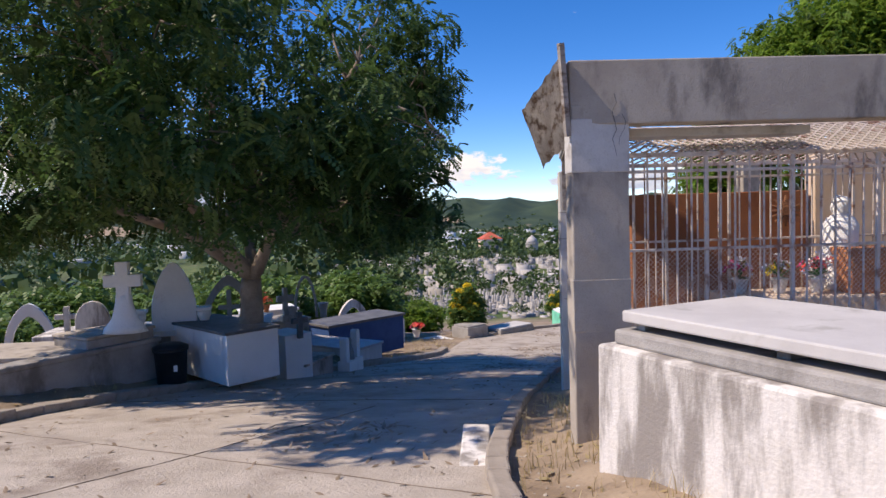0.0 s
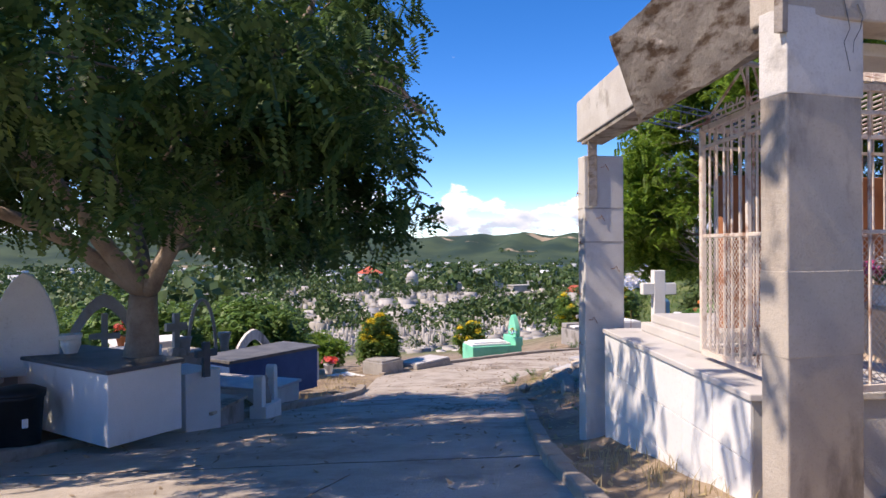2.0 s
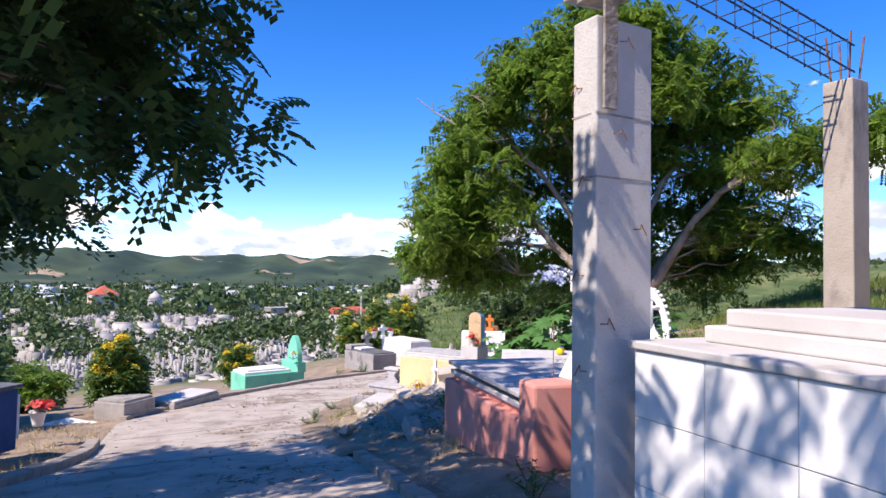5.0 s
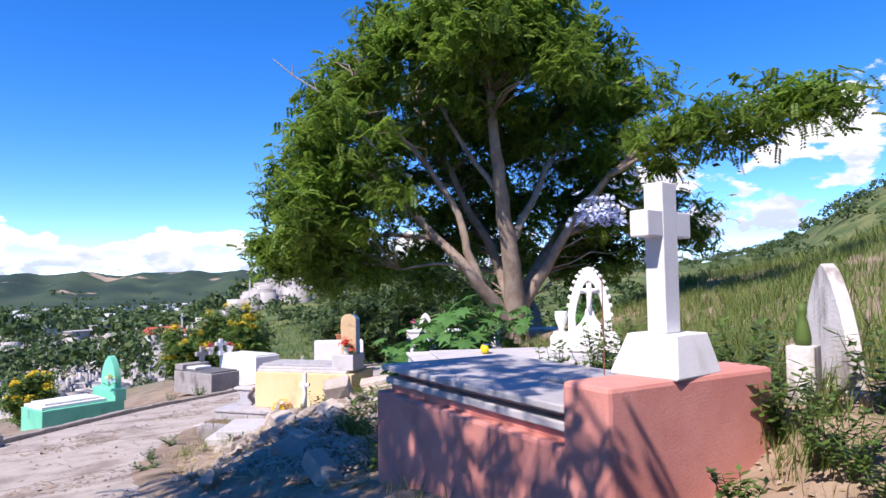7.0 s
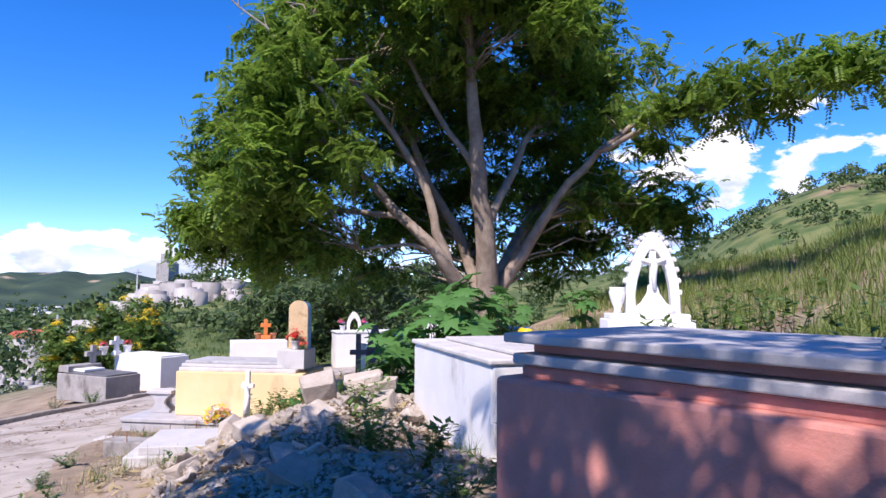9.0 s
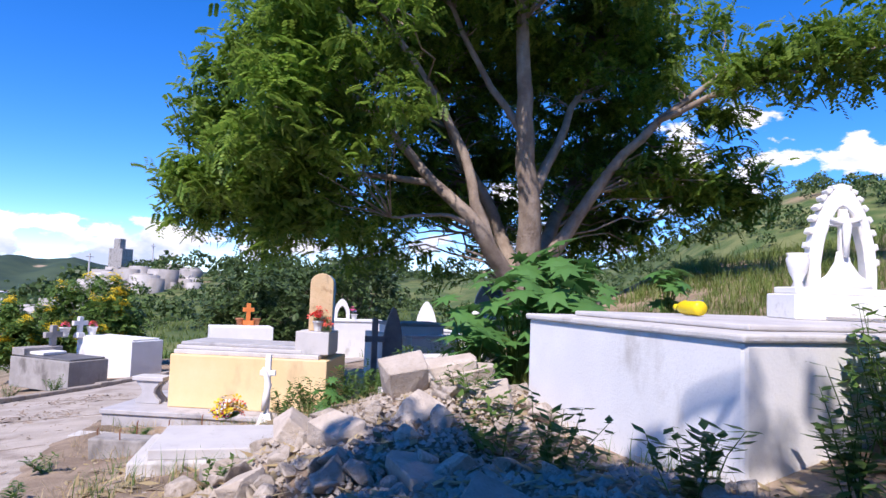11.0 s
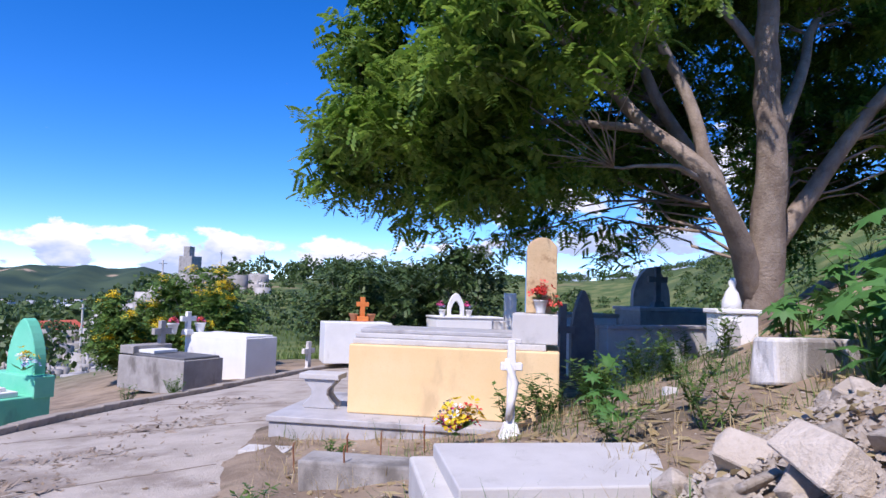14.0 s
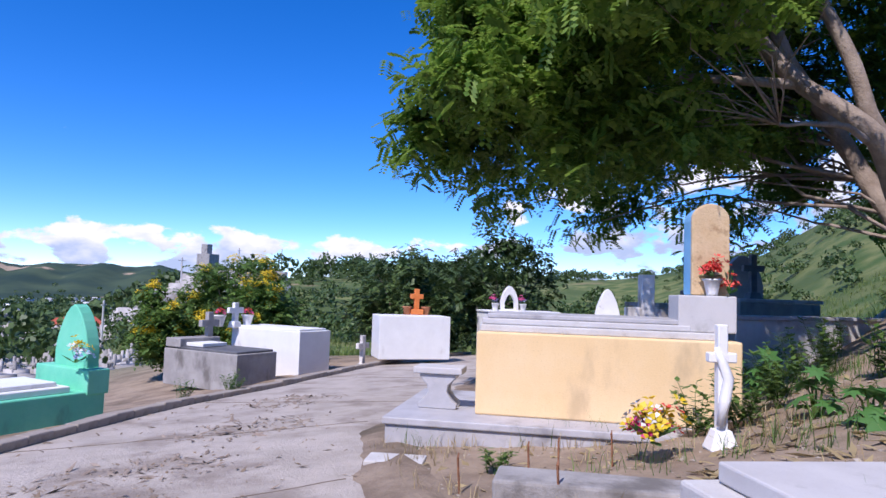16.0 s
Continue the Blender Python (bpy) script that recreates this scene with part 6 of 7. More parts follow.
for x, y, z, sx, sy, sz, tilt, turn in ((6.1, 17.2, 0.02, 0.62, 0.5, 0.34, 22, -40), (6.85, 17.0, 0.10, 1.0, 0.45, 0.08, 6, -35), (6.75, 17.1, 0.18, 0.75, 0.4, 0.07, 9, -50), (5.25, 17.7, 0.02, 0.6, 0.5, 0.16, 35, 40), (4.95, 17.0, 0.02, 0.6, 0.42, 0.14, -20, 80),
                                        (5.5, 16.7, 0.02, 0.55, 0.42, 0.14, 30, 10), (4.6, 16.1, 0.0, 0.8, 0.5, 0.10, 10, 60), (3.6, 14.3, 0.05, 1.15, 0.36, 0.11, 10, 72), (3.9, 15.3, 0.0, 0.6, 0.45, 0.12, 20, 20), (6.3, 16.4, 0.0, 0.6, 0.4, 0.13, -15, 30),
                                        (5.0, 18.2, 0.0, 0.5, 0.4, 0.12, 28, -20), (4.4, 17.3, 0.0, 0.45, 0.35, 0.12, -25, 15), (5.8, 18.1, 0.0, 0.5, 0.4, 0.14, 40, 70), (6.9, 17.7, 0.0, 0.5, 0.36, 0.12, 18, -10)):
    bm = bmesh.new()
    for k in range(8):
        i, j, m = (k & 1) - 0.5, (k >> 1 & 1) - 0.5, k >> 2
        bm.verts.new((sx * 0.68 * (i * 0.82 + rr.uniform(-0.1, 0.1)), sy * 0.72 * (j * 0.82 + rr.uniform(-0.1, 0.1)), (sz * 0.85 if m else -0.06) + rr.uniform(-0.015, 0.015)))
        if k in (3, 4):
            bm.verts.new((sx * 0.68 * i, sy * 0.72 * j * 0.45, sz * 0.4 + rr.uniform(-0.03, 0.03)))
    bmesh.ops.convex_hull(bm, input=bm.verts)
    bmesh.ops.delete(bm, geom=[v for v in bm.verts if not v.link_faces], context="VERTS")
    bmesh.ops.bevel(bm, geom=bm.edges[:], offset=0.008, segments=1, affect="EDGES")
    ob = part("broken_slab", bm, RUBBLE, heap, "tilted broken concrete slab")
    ob.matrix_world = Matrix.Translation((x, y, heap_z(x, y) + z)) @ pose(0, 0, 0, tilt, -10, turn)

# gravel, litter and dead leaves
rng = np.random.default_rng(77)


def scatter(n, xr, yr, allow):
    out = []
    while len(out) < n:
        x, y = rng.uniform(*xr), rng.uniform(*yr)
        if allow(x, y):
            out.append((x, y))
    return np.array(out)


def off_road(x, y, gap=0.18):
    if y < 23.8:
        l, r = np.interp(y, LEFT_EDGE[:, 1], LEFT_EDGE[:, 0]), np.interp(y, RIGHT_EDGE[:, 1], RIGHT_EDGE[:, 0])
        return x < l - gap or x > r + gap
    if x > 3:
        lo, hi = np.interp(x, RIGHT_EDGE[80:, 0], RIGHT_EDGE[80:, 1]), np.interp(x, LEFT_EDGE[60:, 0], LEFT_EDGE[60:, 1])
        return y < lo - gap or y > hi + gap
    return True


def litter(name, pts, size, material, label, lift=0.0, flat=0.3, stretch=1.0, height=None):
    n = len(pts)
    z = (land(pts[:, 0], pts[:, 1]) if height is None else np.array([height(*p) for p in pts])) + lift
    s = size * rng.uniform(0.4, 1.5, n)
    a = rng.uniform(0, 6.28, n)
    c = np.stack([pts[:, 0], pts[:, 1], z + 0.3 * s * flat], 1)
    u = np.stack([np.cos(a), np.sin(a), rng.normal(0, 0.25, n)], 1) * (s * stretch)[:, None]
    v = np.stack([-np.sin(a), np.cos(a), rng.normal(0, 0.25, n)], 1) * s[:, None] * 0.7
    w = np.zeros((n, 3))
    w[:, 2] = s * flat
    P = np.stack([c - u, c - v, c + u, c + v, c + w], 1).reshape(-1, 3)
    b = (np.arange(n) * 5)[:, None]
    F = np.concatenate([b + np.array(k) for k in ((0, 1, 4), (1, 2, 4), (2, 3, 4), (3, 0, 4))], 0)
    return tagged(fast_mesh(name, P, F, material, None, label, "stuff"), "", "litter")


beside = lambda x, y: off_road(x, y, 0.1) and (x < 9 or y > 17)
litter("gravel", scatter(9000, (-7, 13), (2.5, 24.5), beside), 0.020, RUBBLE, "small stones and crumbled concrete on the soil")
litter("rubble_gravel", scatter(6500, (3.4, 7.3), (13.2, 19.2), lambda x, y: off_road(x, y, 0.3) and heap_z(x, y) - ground_z(x, y) > 0.02), 0.022, RUBBLE, "crumbled concrete over the rubble heap", 0.0, 1.0, 1.2, heap_z)
litter("rubble_straw", scatter(1500, (3.2, 8.5), (13.2, 20.5), lambda x, y: off_road(x, y, 0.3)), 0.030, STRAW, "dry straw and twigs over the rubble", 0.02, 0.15, 3.0, heap_z)
litter("dead_leaves", scatter(7000, (-7, 12), (2.5, 25), lambda x, y: off_road(x, y, 0.05)), 0.028, STRAW, "dry fallen leaves on the soil", 0.01, 0.12, 1.6)
litter("leaf_scatter", scatter(900, (-5, 9), (4, 29), lambda x, y: not off_road(x, y, 0.0)), 0.020, SOIL, "dark fallen leaves and twigs on the lane", 0.014, 0.15, 2.2)


def near_patch(x, y):
    """Where wind has drifted twigs and dirt on the lane."""
    return not off_road(x, y, 0.0) and min(math.hypot((x - a) / 1.6, y - b) for a, b in ((7.4, 25.7), (4.2, 23.6), (5.4, 24.6), (9.4, 27.2), (3.0, 19.3), (1.4, 13.5), (2.6, 17.0), (-1.2, 6.2))) < 0.62


litter("drifted_twigs", scatter(520, (-4, 12), (4, 29), near_patch), 0.026, BARK, "dry twigs and pods drifted on the lane", 0.012, 0.25, 3.4)
litter("drifted_dirt", scatter(900, (-4, 12), (4, 29), near_patch), 0.016, SOIL, "loose dirt drifted on the lane", 0.008, 0.3, 1.2)


def blades(name, pts, height, width, material, label, lean=0.35, per=5):
    """Tufts of thin bent blades."""
    n = len(pts) * per
    p = np.repeat(pts, per, 0) + rng.normal(size=(n, 2)) * 0.05
    z = land(p[:, 0], p[:, 1]) - 0.03
    h = height * rng.uniform(0.5, 1.3, n)
    a = rng.uniform(0, 6.28, n)
    d = np.stack([np.cos(a), np.sin(a)], 1) * (lean * h * rng.uniform(0.2, 1.2, n))[:, None]
    s = np.stack([-np.sin(a), np.cos(a), np.zeros(n)], 1) * (width * rng.uniform(0.6, 1.3, n))[:, None]
    base = np.stack([p[:, 0], p[:, 1], z], 1)
    mid = base + np.stack([d[:, 0] * 0.35, d[:, 1] * 0.35, h * 0.6], 1)
    tip = base + np.stack([d[:, 0], d[:, 1], h], 1)
    P = np.stack([base - s, base + s, mid + s * 0.7, mid - s * 0.7, tip], 1).reshape(-1, 3)
    b = (np.arange(n) * 5)[:, None]
    F = np.concatenate([b + np.array(k) for k in ((0, 1, 2), (0, 2, 3), (3, 2, 4))], 0)
    return tagged(fast_mesh(name, P, F, material, None, label, "stuff"), "", "grass")


def slope_ok(x, y):
    if 4.9 < x < 9.4 and 12.0 < y < 17.4:
        u = (x - 5.27) * 0.788 - (y - 14.42) * 0.616
        v = (x - 5.27) * 0.616 + (y - 14.42) * 0.788
        if -0.1 < u < 3.3 and -0.1 < v < 2.3:
            return False
    return x > 5.2 + max(0, (y - 12) * 0.5) and not (x < 6.5 and y < 8.2) and noise.noise(Vector((x * 0.35, y * 0.35, 0))) > -0.35


blades("tall_grass", scatter(17000, (5.0, 34), (1.0, 17.5), slope_ok), 0.27, 0.006, GRASS, "tall sunlit green grass on the slope", 0.8, 7)
blades("weedy_grass", scatter(900, (3.6, 7.5), (8.3, 12.2), lambda x, y: off_road(x, y, 0.9) and noise.noise(Vector((x * 0.9, y * 0.9, 4))) > -0.1), 0.26, 0.0045, GRASS, "rank grass and weeds round the headstone", 0.7, 7)
hx, hy = rng.uniform(0, 1, 5200), rng.uniform(0, 1, 5200)
ha, hr = np.radians(26 + 42 * hx), 34 + 70 * hy
blades("hill_grass", np.stack([2 + hr * np.sin(ha), 15 + hr * np.cos(ha)], 1), 0.5, 0.03, GRASS, "rough tussock grass on the opposite hillside", 0.7, 5)
blades("far_grass", scatter(5000, (18, 60), (0, 30), lambda x, y: x > 22 or y < 18), 0.4, 0.016, GRASS, "rough grass higher on the slope", 0.8, 5)
blades("dry_grass", scatter(1700, (-7, 12), (3, 24), lambda x, y: off_road(x, y, 0.15) and noise.noise(Vector((x * 0.6, y * 0.6, 5))) > 0.05 and not (8 < x and y < 17)), 0.16, 0.004, STRAW, "dry straw tufts beside the lane", 0.7, 7)
blades("weeds_low", scatter(620, (3, 13), (11, 24), lambda x, y: off_road(x, y, 0.3) and noise.noise(Vector((x * 0.7, y * 0.7, 2))) > 0.12), 0.24, 0.0035, WEED, "green weeds among the graves", 0.8, 8)


def leafy_plant(x, y, z, h, n, size, label, seed, material=WEED, name="weed", spread=0.35):
    """Upright weed: stems with paired pointed leaves."""
    q = random.Random(seed)
    root = thing(name, x, y, z, 0, label, "plant", "weeds")
    vs, fs = [], []
    for _ in range(n):
        a = q.uniform(0, 6.28)
        tip = Vector((math.cos(a) * spread * q.random(), math.sin(a) * spread * q.random(), h * q.uniform(0.6, 1.1)))
        pts = bend(Vector((q.uniform(-0.05, 0.05), q.uniform(-0.05, 0.05), -0.03)), tip, 0.0, 0.03, q.random(), 4)
        part("stem", tube(bmesh.new(), pts, [0.005, 0.0045, 0.004, 0.003, 0.002], 4, False), WEED, root)
        for k in range(12):
            t = 0.22 + 0.78 * k / 11
            c = Vector((0, 0, 0)).lerp(tip, t)
            b = q.uniform(0, 6.28)
            for s in (0, math.pi):
                d = Vector((math.cos(b + s), math.sin(b + s), q.uniform(-0.3, 0.5))) * size * q.uniform(0.6, 1.2)
                w = Vector((-math.sin(b + s), math.cos(b + s), 0)) * size * 0.22
                i = len(vs)
                vs += [c, c + d * 0.45 + w, c + d, c + d * 0.45 - w]
                fs.append((i, i + 1, i + 2, i + 3))
    raw("foliage", [tuple(v) for v in vs], fs, material, root, "", "stuff")
    return root


def castor(x, y, z, h, n, size, seed):
    """Plant with large lobed leaves on long stalks."""
    q = random.Random(seed)
    root = thing("castor_plant", x, y, z, 0, "bright green plant with large lobed leaves", "plant", "broad-leaved plants")
    for k in range(n):
        a = q.uniform(0, 6.28)
        r = q.uniform(0.1, 1.0) * h * 0.45
        c = Vector((math.cos(a) * r, math.sin(a) * r, h * q.uniform(0.25, 1.05)))
        part("stalk", tube(bmesh.new(), [Vector((c.x * 0.1, c.y * 0.1, 0)), Vector((c.x * 0.5, c.y * 0.5, c.z * 0.75)), c], [0.012, 0.008, 0.005], 5, False), WEED, root)
        s = size * q.uniform(0.6, 1.15)
        nrm = Vector((math.cos(a) * 0.5, math.sin(a) * 0.5, 1.0)) + Vector((q.gauss(0, 0.25), q.gauss(0, 0.25), 0))
        m = nrm.to_track_quat("Z", "Y").to_matrix()
        turn = q.uniform(0, 6.28)
        lv, lobes = [], 8
        for j in range(lobes * 2):
            ang = turn + j * math.pi / lobes
            rad = s * (1.0 if j % 2 == 0 else 0.48)
            lv.append((c + m @ Vector((math.cos(ang) * rad, math.sin(ang) * rad, -0.22 * rad))))
        leaf = bmesh.new()
        mid = leaf.verts.new(c)
        ring = [leaf.verts.new(v) for v in lv]
        for j in range(lobes * 2):
            leaf.faces.new((mid, ring[j], ring[(j + 1) % (lobes * 2)]))
        part("leaf", leaf, BROAD, root)


for k, (x, y, h, n, s) in enumerate(((8.6, 17.1, 1.4, 28, 0.27), (7.9, 16.95, 1.15, 24, 0.25), (9.4, 17.2, 1.25, 22, 0.26), (7.35, 17.15, 0.9, 18, 0.22), (8.2, 17.6, 0.8, 16, 0.22), (10.2, 17.0, 1.0, 16, 0.24), (9.1, 17.9, 0.6, 12, 0.2), (9.9, 18.4, 0.6, 12, 0.2), (10.6, 18.3, 0.65, 12, 0.2), (8.5, 20.0, 0.4, 9, 0.15),
                                     (11.2, 16.0, 0.9, 12, 0.24), (7.9, 19.6, 0.35, 8, 0.15), (11.0, 20.9, 0.55, 10, 0.18), (10.0, 17.6, 0.8, 12, 0.22), (12.2, 18.0, 0.8, 12, 0.22), (7.6, 17.4, 1.1, 20, 0.27), (8.0, 16.6, 1.25, 24, 0.28), (8.9, 16.7, 1.5, 22, 0.29))):
    castor(x, y, ground_z(x, y) - 0.03, h, n, s, 200 + k)
for k, (x, y, h, n) in enumerate(((4.9, 15.4, 0.55, 9), (5.3, 15.9, 0.5, 8), (4.6, 14.6, 0.5, 8), (5.0, 13.9, 0.6, 9), (5.6, 13.6, 0.75, 10), (6.0, 13.2, 0.8, 10), (6.4, 12.8, 0.85, 10), (6.0, 16.4, 0.55, 9), (6.3, 16.7, 0.6, 9), (5.2, 13.2, 0.6, 8), (6.9, 12.4, 0.7, 8),
                                 (3.9, 13.9, 0.3, 6), (3.5, 9.6, 0.35, 6), (3.9, 10.0, 0.4, 7), (2.4, 9.3, 0.25, 5), (4.4, 10.1, 0.35, 6), (4.1, 13.6, 0.4, 7), (2.2, 10.0, 0.25, 5), (4.6, 17.9, 0.3, 6), (3.9, 18.9, 0.2, 5), (7.0, 19.2, 0.3, 6), (9.8, 29.2, 0.35, 8), (9.0, 29.6, 0.4, 8), (10.2, 29.9, 0.4, 8), (8.6, 20.5, 0.35, 6), (5.9, 13.7, 0.8, 10), (6.3, 13.3, 0.8, 10), (6.7, 12.9, 0.9, 10), (5.6, 13.2, 0.7, 9), (6.1, 12.7, 0.8, 9), (7.1, 12.7, 0.8, 9), (5.3, 12.8, 0.6, 8), (9.4, 20.4, 0.5, 8), (10.2, 20.6, 0.55, 9), (10.8, 20.2, 0.6, 9), (11.4, 20.5, 0.6, 9), (12.0, 20.3, 0.6, 9), (12.5, 20.9, 0.5, 8), (9.8, 19.6, 0.5, 8), (10.6, 19.2, 0.6, 9), (9.1, 19.9, 0.3, 6), (9.5, 20.9, 0.4, 7), (10.4, 21.3, 0.45, 8), (11.6, 21.3, 0.5, 8), (9.3, 19.0, 0.4, 7), (8.4, 20.9, 0.5, 9), (8.7, 20.6, 0.5, 9), (12.8, 20.2, 0.5, 8), (11.9, 19.4, 0.5, 8), (7.2, 18.6, 0.4, 7), (7.9, 18.9, 0.35, 6), (6.9, 22.0, 0.2, 5), (5.2, 21.0, 0.2, 5), (4.3, 19.9, 0.2, 5), (4.5, 9.75, 0.5, 8), (4.1, 10.3, 0.5, 8), (4.7, 10.6, 0.55, 8), (5.2, 11.0, 0.5, 8), (3.2, 10.2, 0.3, 6), (3.75, 9.8, 0.45, 7), (4.9, 9.2, 0.4, 7), (5.6, 10.3, 0.5, 8), (5.0, 11.7, 0.55, 8))):
    leafy_plant(x, y, ground_z(x, y), h, n, 0.115 if h > 0.45 else 0.075, "leafy green weed growing between the graves", 300 + k)


def bush(x, y, h, r, label, seed, flower=None, n=60, leaf=0.10, material=LEAF_SUN, name="bush", per=60):
    base = (x, y, ground_z(x, y) - 0.05)
    rg = np.random.default_rng(seed)
    root = thing(name, *base, 0, label, "bush")
    bm = bmesh.new()
    C = []
    for k in range(n):
        d = rg.normal(size=3)
        d /= np.linalg.norm(d)
        p = np.array([d[0] * r, d[1] * r, h * 0.62 + d[2] * h * 0.42]) * np.array([1, 1, 1]) * (0.55 + 0.45 * rg.random() ** 0.5)
        p[2] = max(p[2], 0.12)
        C.append(p)
        if k < 26:
            tube(bm, bend(Vector((0, 0, 0)), Vector(p), 0.1, 0.08, seed + k, 4), [0.03 * h / 2, 0.022 * h / 2, 0.016 * h / 2, 0.01 * h / 2, 0.005], 5, False)
    part("stemwork", bm, BARK, root)["kind"] = "stuff"
    v, f = sprays(np.array(C), per, 0.17 * r + 0.05, 0.1, leaf, rg, 3, 0.22)
    fast_mesh("foliage", v, f, material, root, "", "stuff")
    if flower:
        vs, fs = [], []
        for k in range(int(n * 1.6)):
            c = Vector(C[rg.integers(0, n)])
            c.x, c.y, c.z = c.x * 1.15, c.y * 1.15, c.z * 1.05
            a, b = blossoms(12, 0.12 * r + 0.06, 0.075, seed + k, 4)
            o = len(vs)
            vs += [tuple(q + c) for q in a]
            fs += [tuple(i + o for i in g) for g in b]
        raw("blossom_mass", vs, fs, flower, root, "yellow blossom heads", "stuff")
    return root


bush(14.6, 35.6, 3.0, 1.5, "tall shrub covered in yellow blossom behind the grey tomb", 401, YELLOW_FLOWER, 70, 0.10, WEED)
bush(12.9, 36.3, 2.6, 1.0, "upright yellow flowering shrub", 402, YELLOW_FLOWER, 50, 0.10, WEED)
bush(0.85, 24.75, 1.75, 0.55, "yellow flowering shrub in the planter", 403, YELLOW_FLOWER, 60, 0.09, WEED)
bush(5.9, 32.3, 1.6, 0.6, "small yellow flowering shrub by the green tomb", 404, YELLOW_FLOWER, 40, 0.08, WEED)
bush(-6.6, 21.5, 2.6, 1.9, "light green leafy shrub on the slope", 405, None, 80, 0.13, WEED)
bush(-3.4, 24.0, 2.5, 1.6, "light green leafy shrub beyond the tombs", 406, None, 80, 0.13, WEED)
bush(-11.5, 20.0, 3.0, 2.2, "light green shrub on the slope below", 407, None, 80, 0.14, WEED)
bush(-1.5, 31.0, 1.5, 1.3, "dark leafy shrub below the lane edge", 408, None, 60, 0.12)
bush(26.0, 33.5, 5.2, 2.2, "tall thin leafy bush beyond the lane end", 410, None, 70, 0.14, FAR_LEAF, per=40)
bush(23.0, 35.5, 4.0, 2.4, "grey green brush beyond the lane end", 411, None, 70, 0.14, FAR_LEAF, per=40)
bush(20.3, 33.8, 3.3, 1.8, "scrubby brush behind the white tombs", 412, None, 60, 0.13, FAR_LEAF, per=40)


# ---- the valley ----
def boxes(cx, cy, cz, sx, sy, sz, turn):
    """Many boxes as vertex and face arrays."""
    n = len(cx)
    c, s = np.cos(turn), np.sin(turn)
    P = []
    for dx, dy, dz in ((-1, -1, 0), (1, -1, 0), (1, 1, 0), (-1, 1, 0), (-1, -1, 1), (1, -1, 1), (1, 1, 1), (-1, 1, 1)):
        x, y = dx * sx / 2, dy * sy / 2
        P.append(np.stack([cx + x * c - y * s, cy + x * s + y * c, cz + dz * sz], 1))
    v = np.stack(P, 1).reshape(-1, 3)
    b = (np.arange(n) * 8)[:, None]
    f = np.concatenate([b + np.array(k) for k in ((0, 1, 5, 4), (1, 2, 6, 5), (2, 3, 7, 6), (3, 0, 4, 7), (4, 5, 6, 7))], 0)
    return v, f


def polar(n, a0, a1, r0, r1, power=1.0):
    a = np.radians(rng.uniform(a0, a1, n))
    r = r0 + (r1 - r0) * rng.uniform(0, 1, n) ** power
    return 2 + r * np.sin(a), 15 + r * np.cos(a)


def far_graves(name, n, a0, a1, r0, r1, label, power=1.0, grow=1.0, houses=0.72):
    x, y = polar(n, a0, a1, r0, r1, power)
    keep = np.array([noise.noise(Vector((p * 0.03, q * 0.03, 0))) > -0.28 for p, q in zip(x, y)])
    x, y = x[keep], y[keep]
    n = len(x)
    z = land(x, y) - 0.3
    t = np.radians(rng.choice([5, 95, 20], n) + rng.normal(0, 6, n))
    parts = [boxes(x, y, z, rng.uniform(1.0, 1.5, n) * grow, rng.uniform(1.9, 2.6, n) * grow, rng.uniform(0.8, 1.6, n) * grow, t)]
    u = rng.uniform(0, 1, n)
    k = u < 0.6
    m = int(k.sum())
    hx, hy = x[k] + rng.normal(0, 0.3, m), y[k] + rng.normal(0, 0.3, m)
    parts.append(boxes(hx, hy, z[k] + 0.9, np.full(m, 0.18), np.full(m, 0.16), rng.uniform(1.0, 1.7, m) * grow, t[k]))
    parts.append(boxes(hx, hy, z[k] + 1.7 * grow, np.full(m, 0.75), np.full(m, 0.15), np.full(m, 0.2), t[k]))
    k = u > houses
    m = int(k.sum())
    parts.append(boxes(x[k], y[k], z[k], rng.uniform(1.6, 3.2, m) * grow, rng.uniform(1.8, 3.4, m) * grow, rng.uniform(1.6, 3.2, m) * grow, t[k]))
    off, V, F = 0, [], []
    for v, f in parts:
        V.append(v)
        F.append(f + off)
        off += len(v)
    tagged(fast_mesh(name, np.concatenate(V), np.concatenate(F), FAR_WHITE, None, label, "stuff"), "", "graves")


far_graves("graves_near_slope", 800, -30, 15, 33, 75, "crowded white tombs and crosses on the slope below", 0.8, 0.45, 2.0)
far_graves("graves_valley", 2800, -16, 30, 95, 310, "crowded white tombs across the valley cemetery", 0.8, 1.05, 0.93)
far_graves("graves_spur", 520, 27, 39, 130, 215, "white tombs on the far spur", 1.0, 1.3)
far_graves("graves_mid_slope", 140, 10, 27, 46, 80, "white tombs below the lane bend", 1.0, 0.7, 2.0)


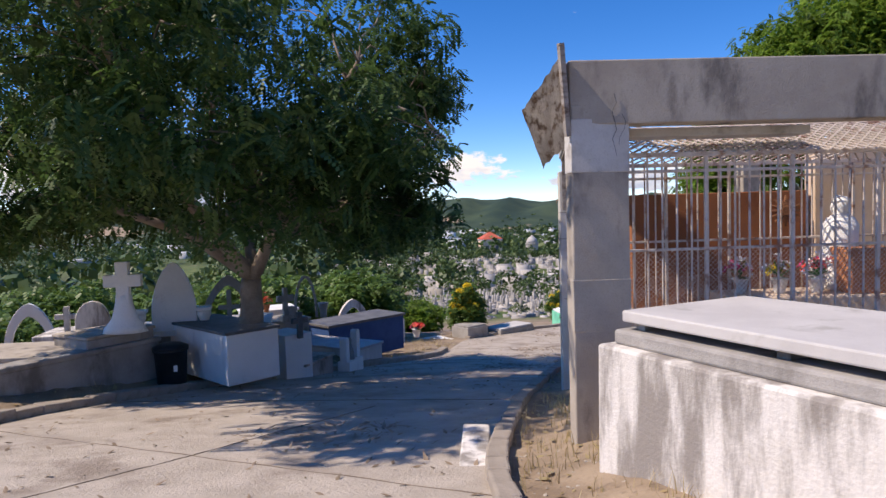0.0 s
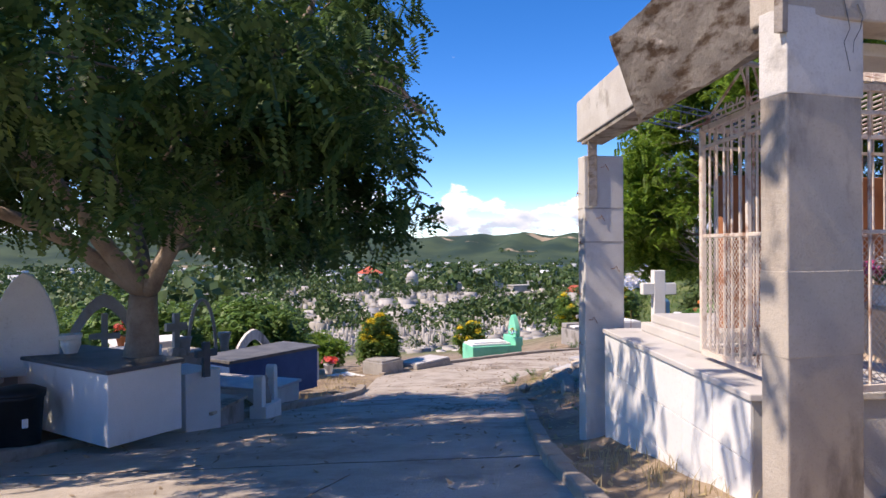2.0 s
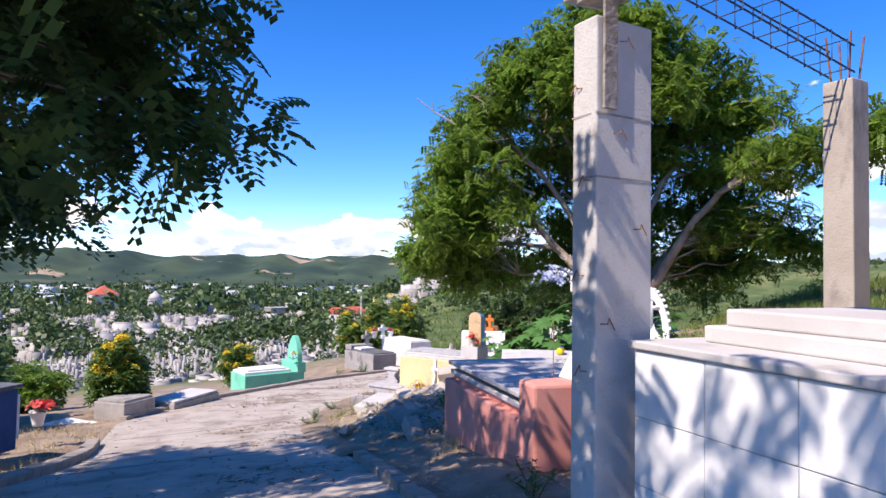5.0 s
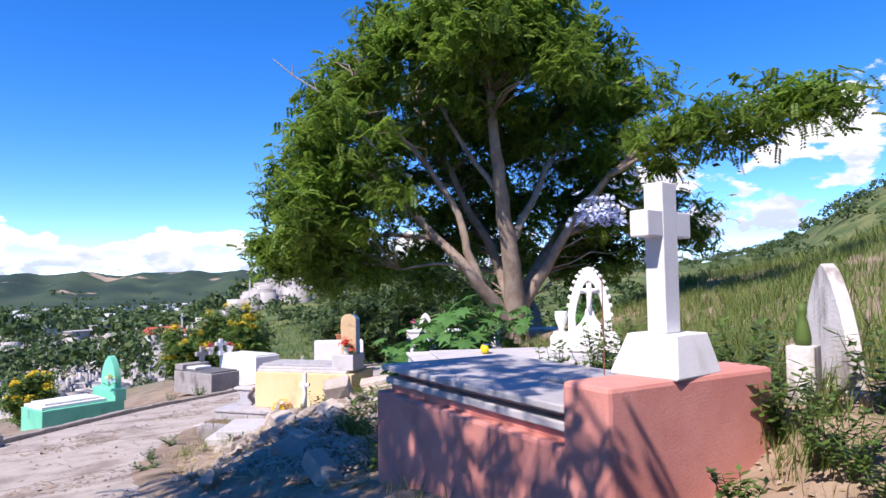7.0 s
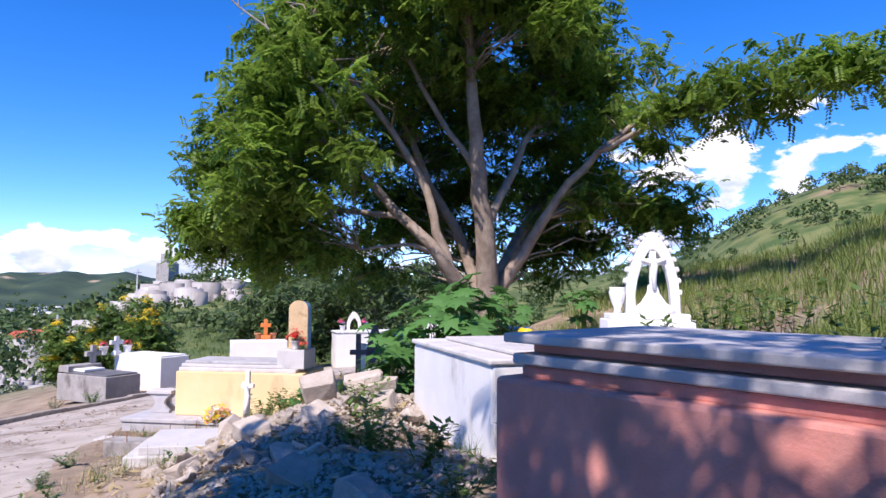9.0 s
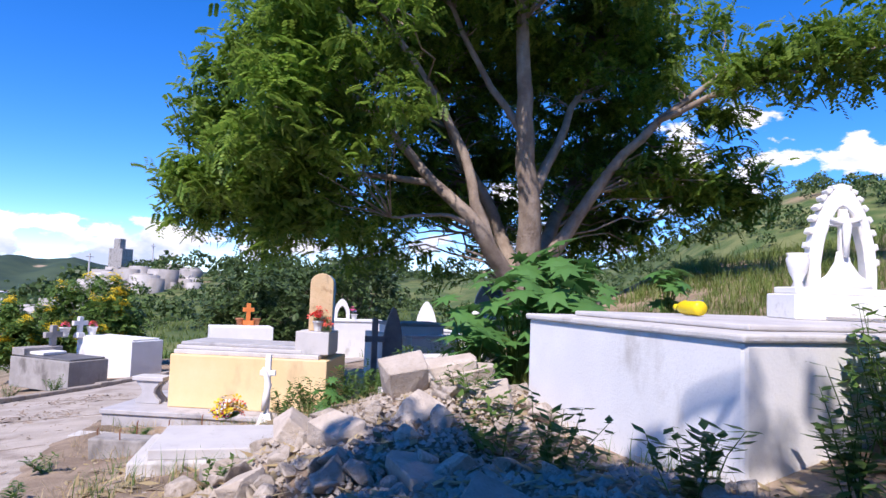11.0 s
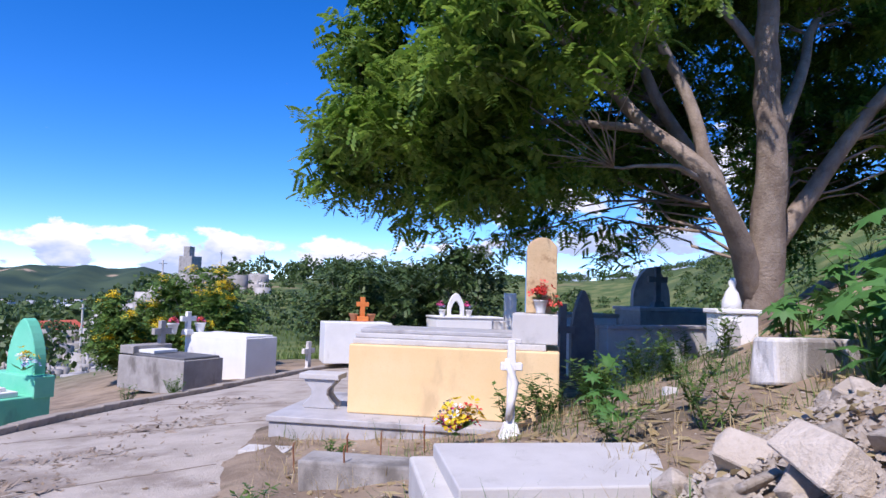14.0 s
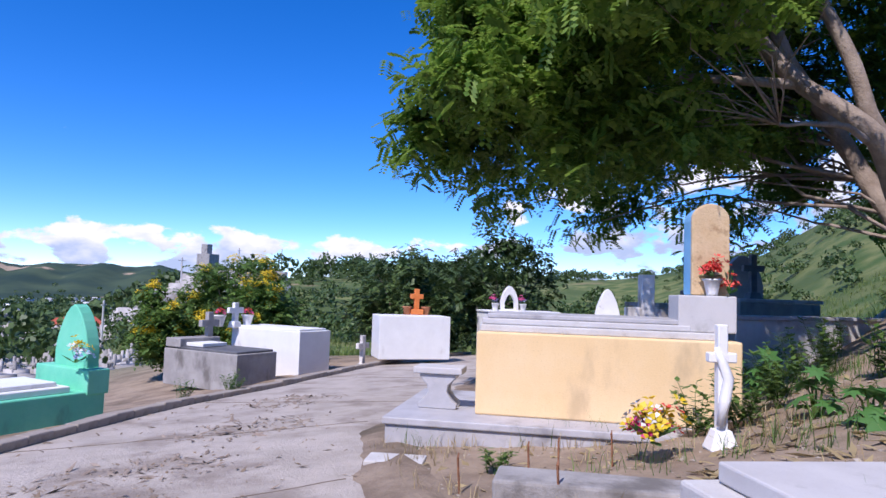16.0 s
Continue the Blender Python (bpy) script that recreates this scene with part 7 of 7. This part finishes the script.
def far_trees(name, n, a0, a1, r0, r1, h0, h1, label, per, leaf, power=1.0, thin=0.0):
    x, y = polar(n, a0, a1, r0, r1, power)
    if thin:
        keep = np.array([noise.noise(Vector((p * 0.018, q * 0.018, 7))) > -thin for p, q in zip(x, y)])
        x, y = x[keep], y[keep]
    n = len(x)
    h = rng.uniform(h0, h1, n)
    z = land(x, y)
    d = rng.normal(size=(n, per, 3))
    d /= np.linalg.norm(d, axis=2, keepdims=True)
    d[:, :, 2] = np.abs(d[:, :, 2]) * 1.25 - 0.35
    rad = (0.55 + 0.45 * rng.uniform(0, 1, (n, per)) ** 0.5)
    lump = 1 + 0.28 * np.sin(d[:, :, 0] * 5 + x[:, None]) * np.cos(d[:, :, 1] * 5 + y[:, None])
    c = d * (rad * lump)[:, :, None] * np.stack([h * 0.62, h * 0.62, h * 0.5], 1)[:, None, :]
    c += np.stack([x, y, z + h * 0.48], 1)[:, None, :]
    c = c.reshape(-1, 3)
    m = len(c)
    s = leaf * np.repeat(h, per)[:, None] * rng.uniform(0.6, 1.3, (m, 1))
    u = rng.normal(size=(m, 3))
    u /= np.linalg.norm(u, axis=1, keepdims=True)
    w = np.cross(u, d.reshape(-1, 3) + rng.normal(size=(m, 3)) * 0.4)
    w /= np.linalg.norm(w, axis=1, keepdims=True) + 1e-6
    V = np.stack([c - u * s, c - w * s * 0.8, c + u * s, c + w * s * 0.8], 1).reshape(-1, 3)
    tagged(fast_mesh(name, V, np.arange(len(V)).reshape(-1, 4), FAR_LEAF, None, label, "stuff"), "", "trees")


far_trees("bushes_below", 55, -45, 24, 34, 75, 1.2, 3.0, "low green bushes between the graves below", 260, 0.060)
far_trees("trees_valley", 210, -20, 30, 75, 300, 2.5, 6.0, "trees among the valley graves", 190, 0.075, 0.9)
far_trees("trees_left", 130, -75, -18, 30, 200, 4, 8, "trees on the slope below the lane", 260, 0.07, 0.8)
far_trees("woods_plain", 1200, -70, 36, 200, 900, 6, 12, "woods across the valley plain", 60, 0.12, 0.75, 0.15)
far_trees("woods_far", 2000, -75, 40, 800, 2300, 8, 15, "far woods at the foot of the hills", 24, 0.20, 1.0, 0.1)
far_trees("scrub_hill", 620, 26, 66, 62, 250, 0.8, 3.4, "dense green scrub on the opposite hillside", 130, 0.095, 1.0, 0.3)
far_trees("scrub_near", 70, 34, 66, 36, 75, 0.7, 1.9, "low green bushes at the foot of the hillside", 240, 0.07, 1.0, 0.2)
far_trees("ridge_trees", 26, 33, 58, 150, 225, 4.0, 8.5, "darker trees standing along the ridge", 320, 0.06, 1.0)
far_trees("scrub_ridge", 900, 62, 112, 55, 240, 0.8, 2.2, "scattered scrub on the hill to the side", 110, 0.095, 0.8, 0.15)

tx, ty = polar(260, -60, 30, 420, 1900, 0.8)
v, f = boxes(tx, ty, land(tx, ty), rng.uniform(8, 24, 260), rng.uniform(7, 16, 260), rng.uniform(4, 8, 260), rng.uniform(0, 3, 260))
tagged(fast_mesh("town_roofs", v, f, FAR_ROOF, None, "low roofs of the town spread over the plain", "stuff"), "", "houses")


def spot(az, r):
    a = radians(az)
    x, y = 2 + r * math.sin(a), 15 + r * math.cos(a)
    return x, y, ground_z(x, y)


x, y, z = spot(4.0, 270)
ch = thing("chapel", x, y, z - 0.5, 10, "peach mausoleum with a red pyramid roof", "chapel")
part("wall_block", block(8.6, 8.6, 9.6, 0, 0, 0, 0.05), PEACH, ch)
bm = block(9.6, 9.6, 3.0, 0, 0, 9.602, 0)
for q in bm.verts:
    if q.co.z > 11:
        q.co.x *= 0.08
        q.co.y *= 0.08
part("roof", bm, ROOF_RED, ch, "red pyramid roof")
for k in (-1, 1):
    part("window", block(1.4, 0.1, 3.2, k * 2.2, -4.33, 3.6, 0), DARK_STONE, ch)
part("cornice", block(9.1, 9.1, 0.45, 0, 0, 9.1, 0.03), WHITE, ch)
x, y, z = spot(7.9, 280)
dm = thing("domed_tomb", x, y, z - 0.5, 0, "white tomb with a small round dome", "tomb")
part("drum", lathe([(2.8, 0), (2.8, 7.0), (3.1, 7.2), (3.1, 7.6)], 16), FAR_WHITE, dm)
part("dome", lathe([(2.6, 7.6), (2.5, 8.7), (1.8, 9.8), (0.8, 10.5), (0.15, 11.2)], 16), FAR_WHITE, dm, "", True)
for k, (az, r, w, h) in enumerate(((11.5, 240, 7, 5), (14.0, 260, 9, 4.5), (15.6, 275, 6, 6), (17.8, 255, 8, 4.5), (19.4, 280, 7, 5))):
    x, y, z = spot(az, r)
    ms = thing("mausoleum", x, y, z - 0.4, 12, "white flat-roofed mausoleum in the valley cemetery", "mausoleum", "valley mausoleums")
    part("wall_block", block(w, w * 0.7, h, 0, 0, 0, 0.05), FAR_WHITE, ms)
    part("roof", block(w * 1.08, w * 0.76, 0.4, 0, 0, h + 0.01, 0.05), FAR_WHITE, ms)
    part("doorway", block(1.2, 0.1, 2.2, 0, -w * 0.35 - 0.03, 0.3, 0), DARK_STONE, ms)
for k, (az, r, h) in enumerate(((31, 150, 9), (35.5, 190, 10), (25.5, 120, 8), (39, 210, 10))):
    x, y, z = spot(az, r)
    up = thing("utility_pole", x, y, z - 0.3, 20 * k, "grey utility pole on the far hillside", "pole", "far utility poles")
    part("pole", rod((0, 0, 0), (0, 0, h), 0.16, 8), PALE_CONCRETE, up)
    part("crossarm", block(1.8, 0.15, 0.15, 0, 0, h - 0.8, 0), PALE_CONCRETE, up)
x, y, z = spot(33.2, 228)
rv = thing("hilltop_tower", x, y, z - 1, 15, "grey unfinished masonry tower on the far hilltop", "tower")
part("tower", rough_up(block(5, 5, 11, 0, 0, 0, 0.1), 0.3, 0.4), GREY_TOMB, rv)
part("annex", rough_up(block(7, 5, 7, 4, 0, 0, 0.1), 0.3, 0.4), GREY_TOMB, rv)
part("turret", block(2.4, 2.4, 3.2, -0.8, 0, 11.0, 0.1), GREY_TOMB, rv)
x, y, z = spot(24.0, 195)
hs = thing("red_roof_house", x, y, z, 15, "house with a bright red roof on the spur", "house")
part("wall_block", block(10, 8, 3.4, 0, 0, 0, 0.05), FAR_WHITE, hs)
bm = block(11, 9, 2.2, 0, 0, 3.402, 0)
for q in bm.verts:
    if q.co.z > 5:
        q.co.y *= 0.05
part("roof", bm, ROOF_RED, hs, "bright red pitched roof")
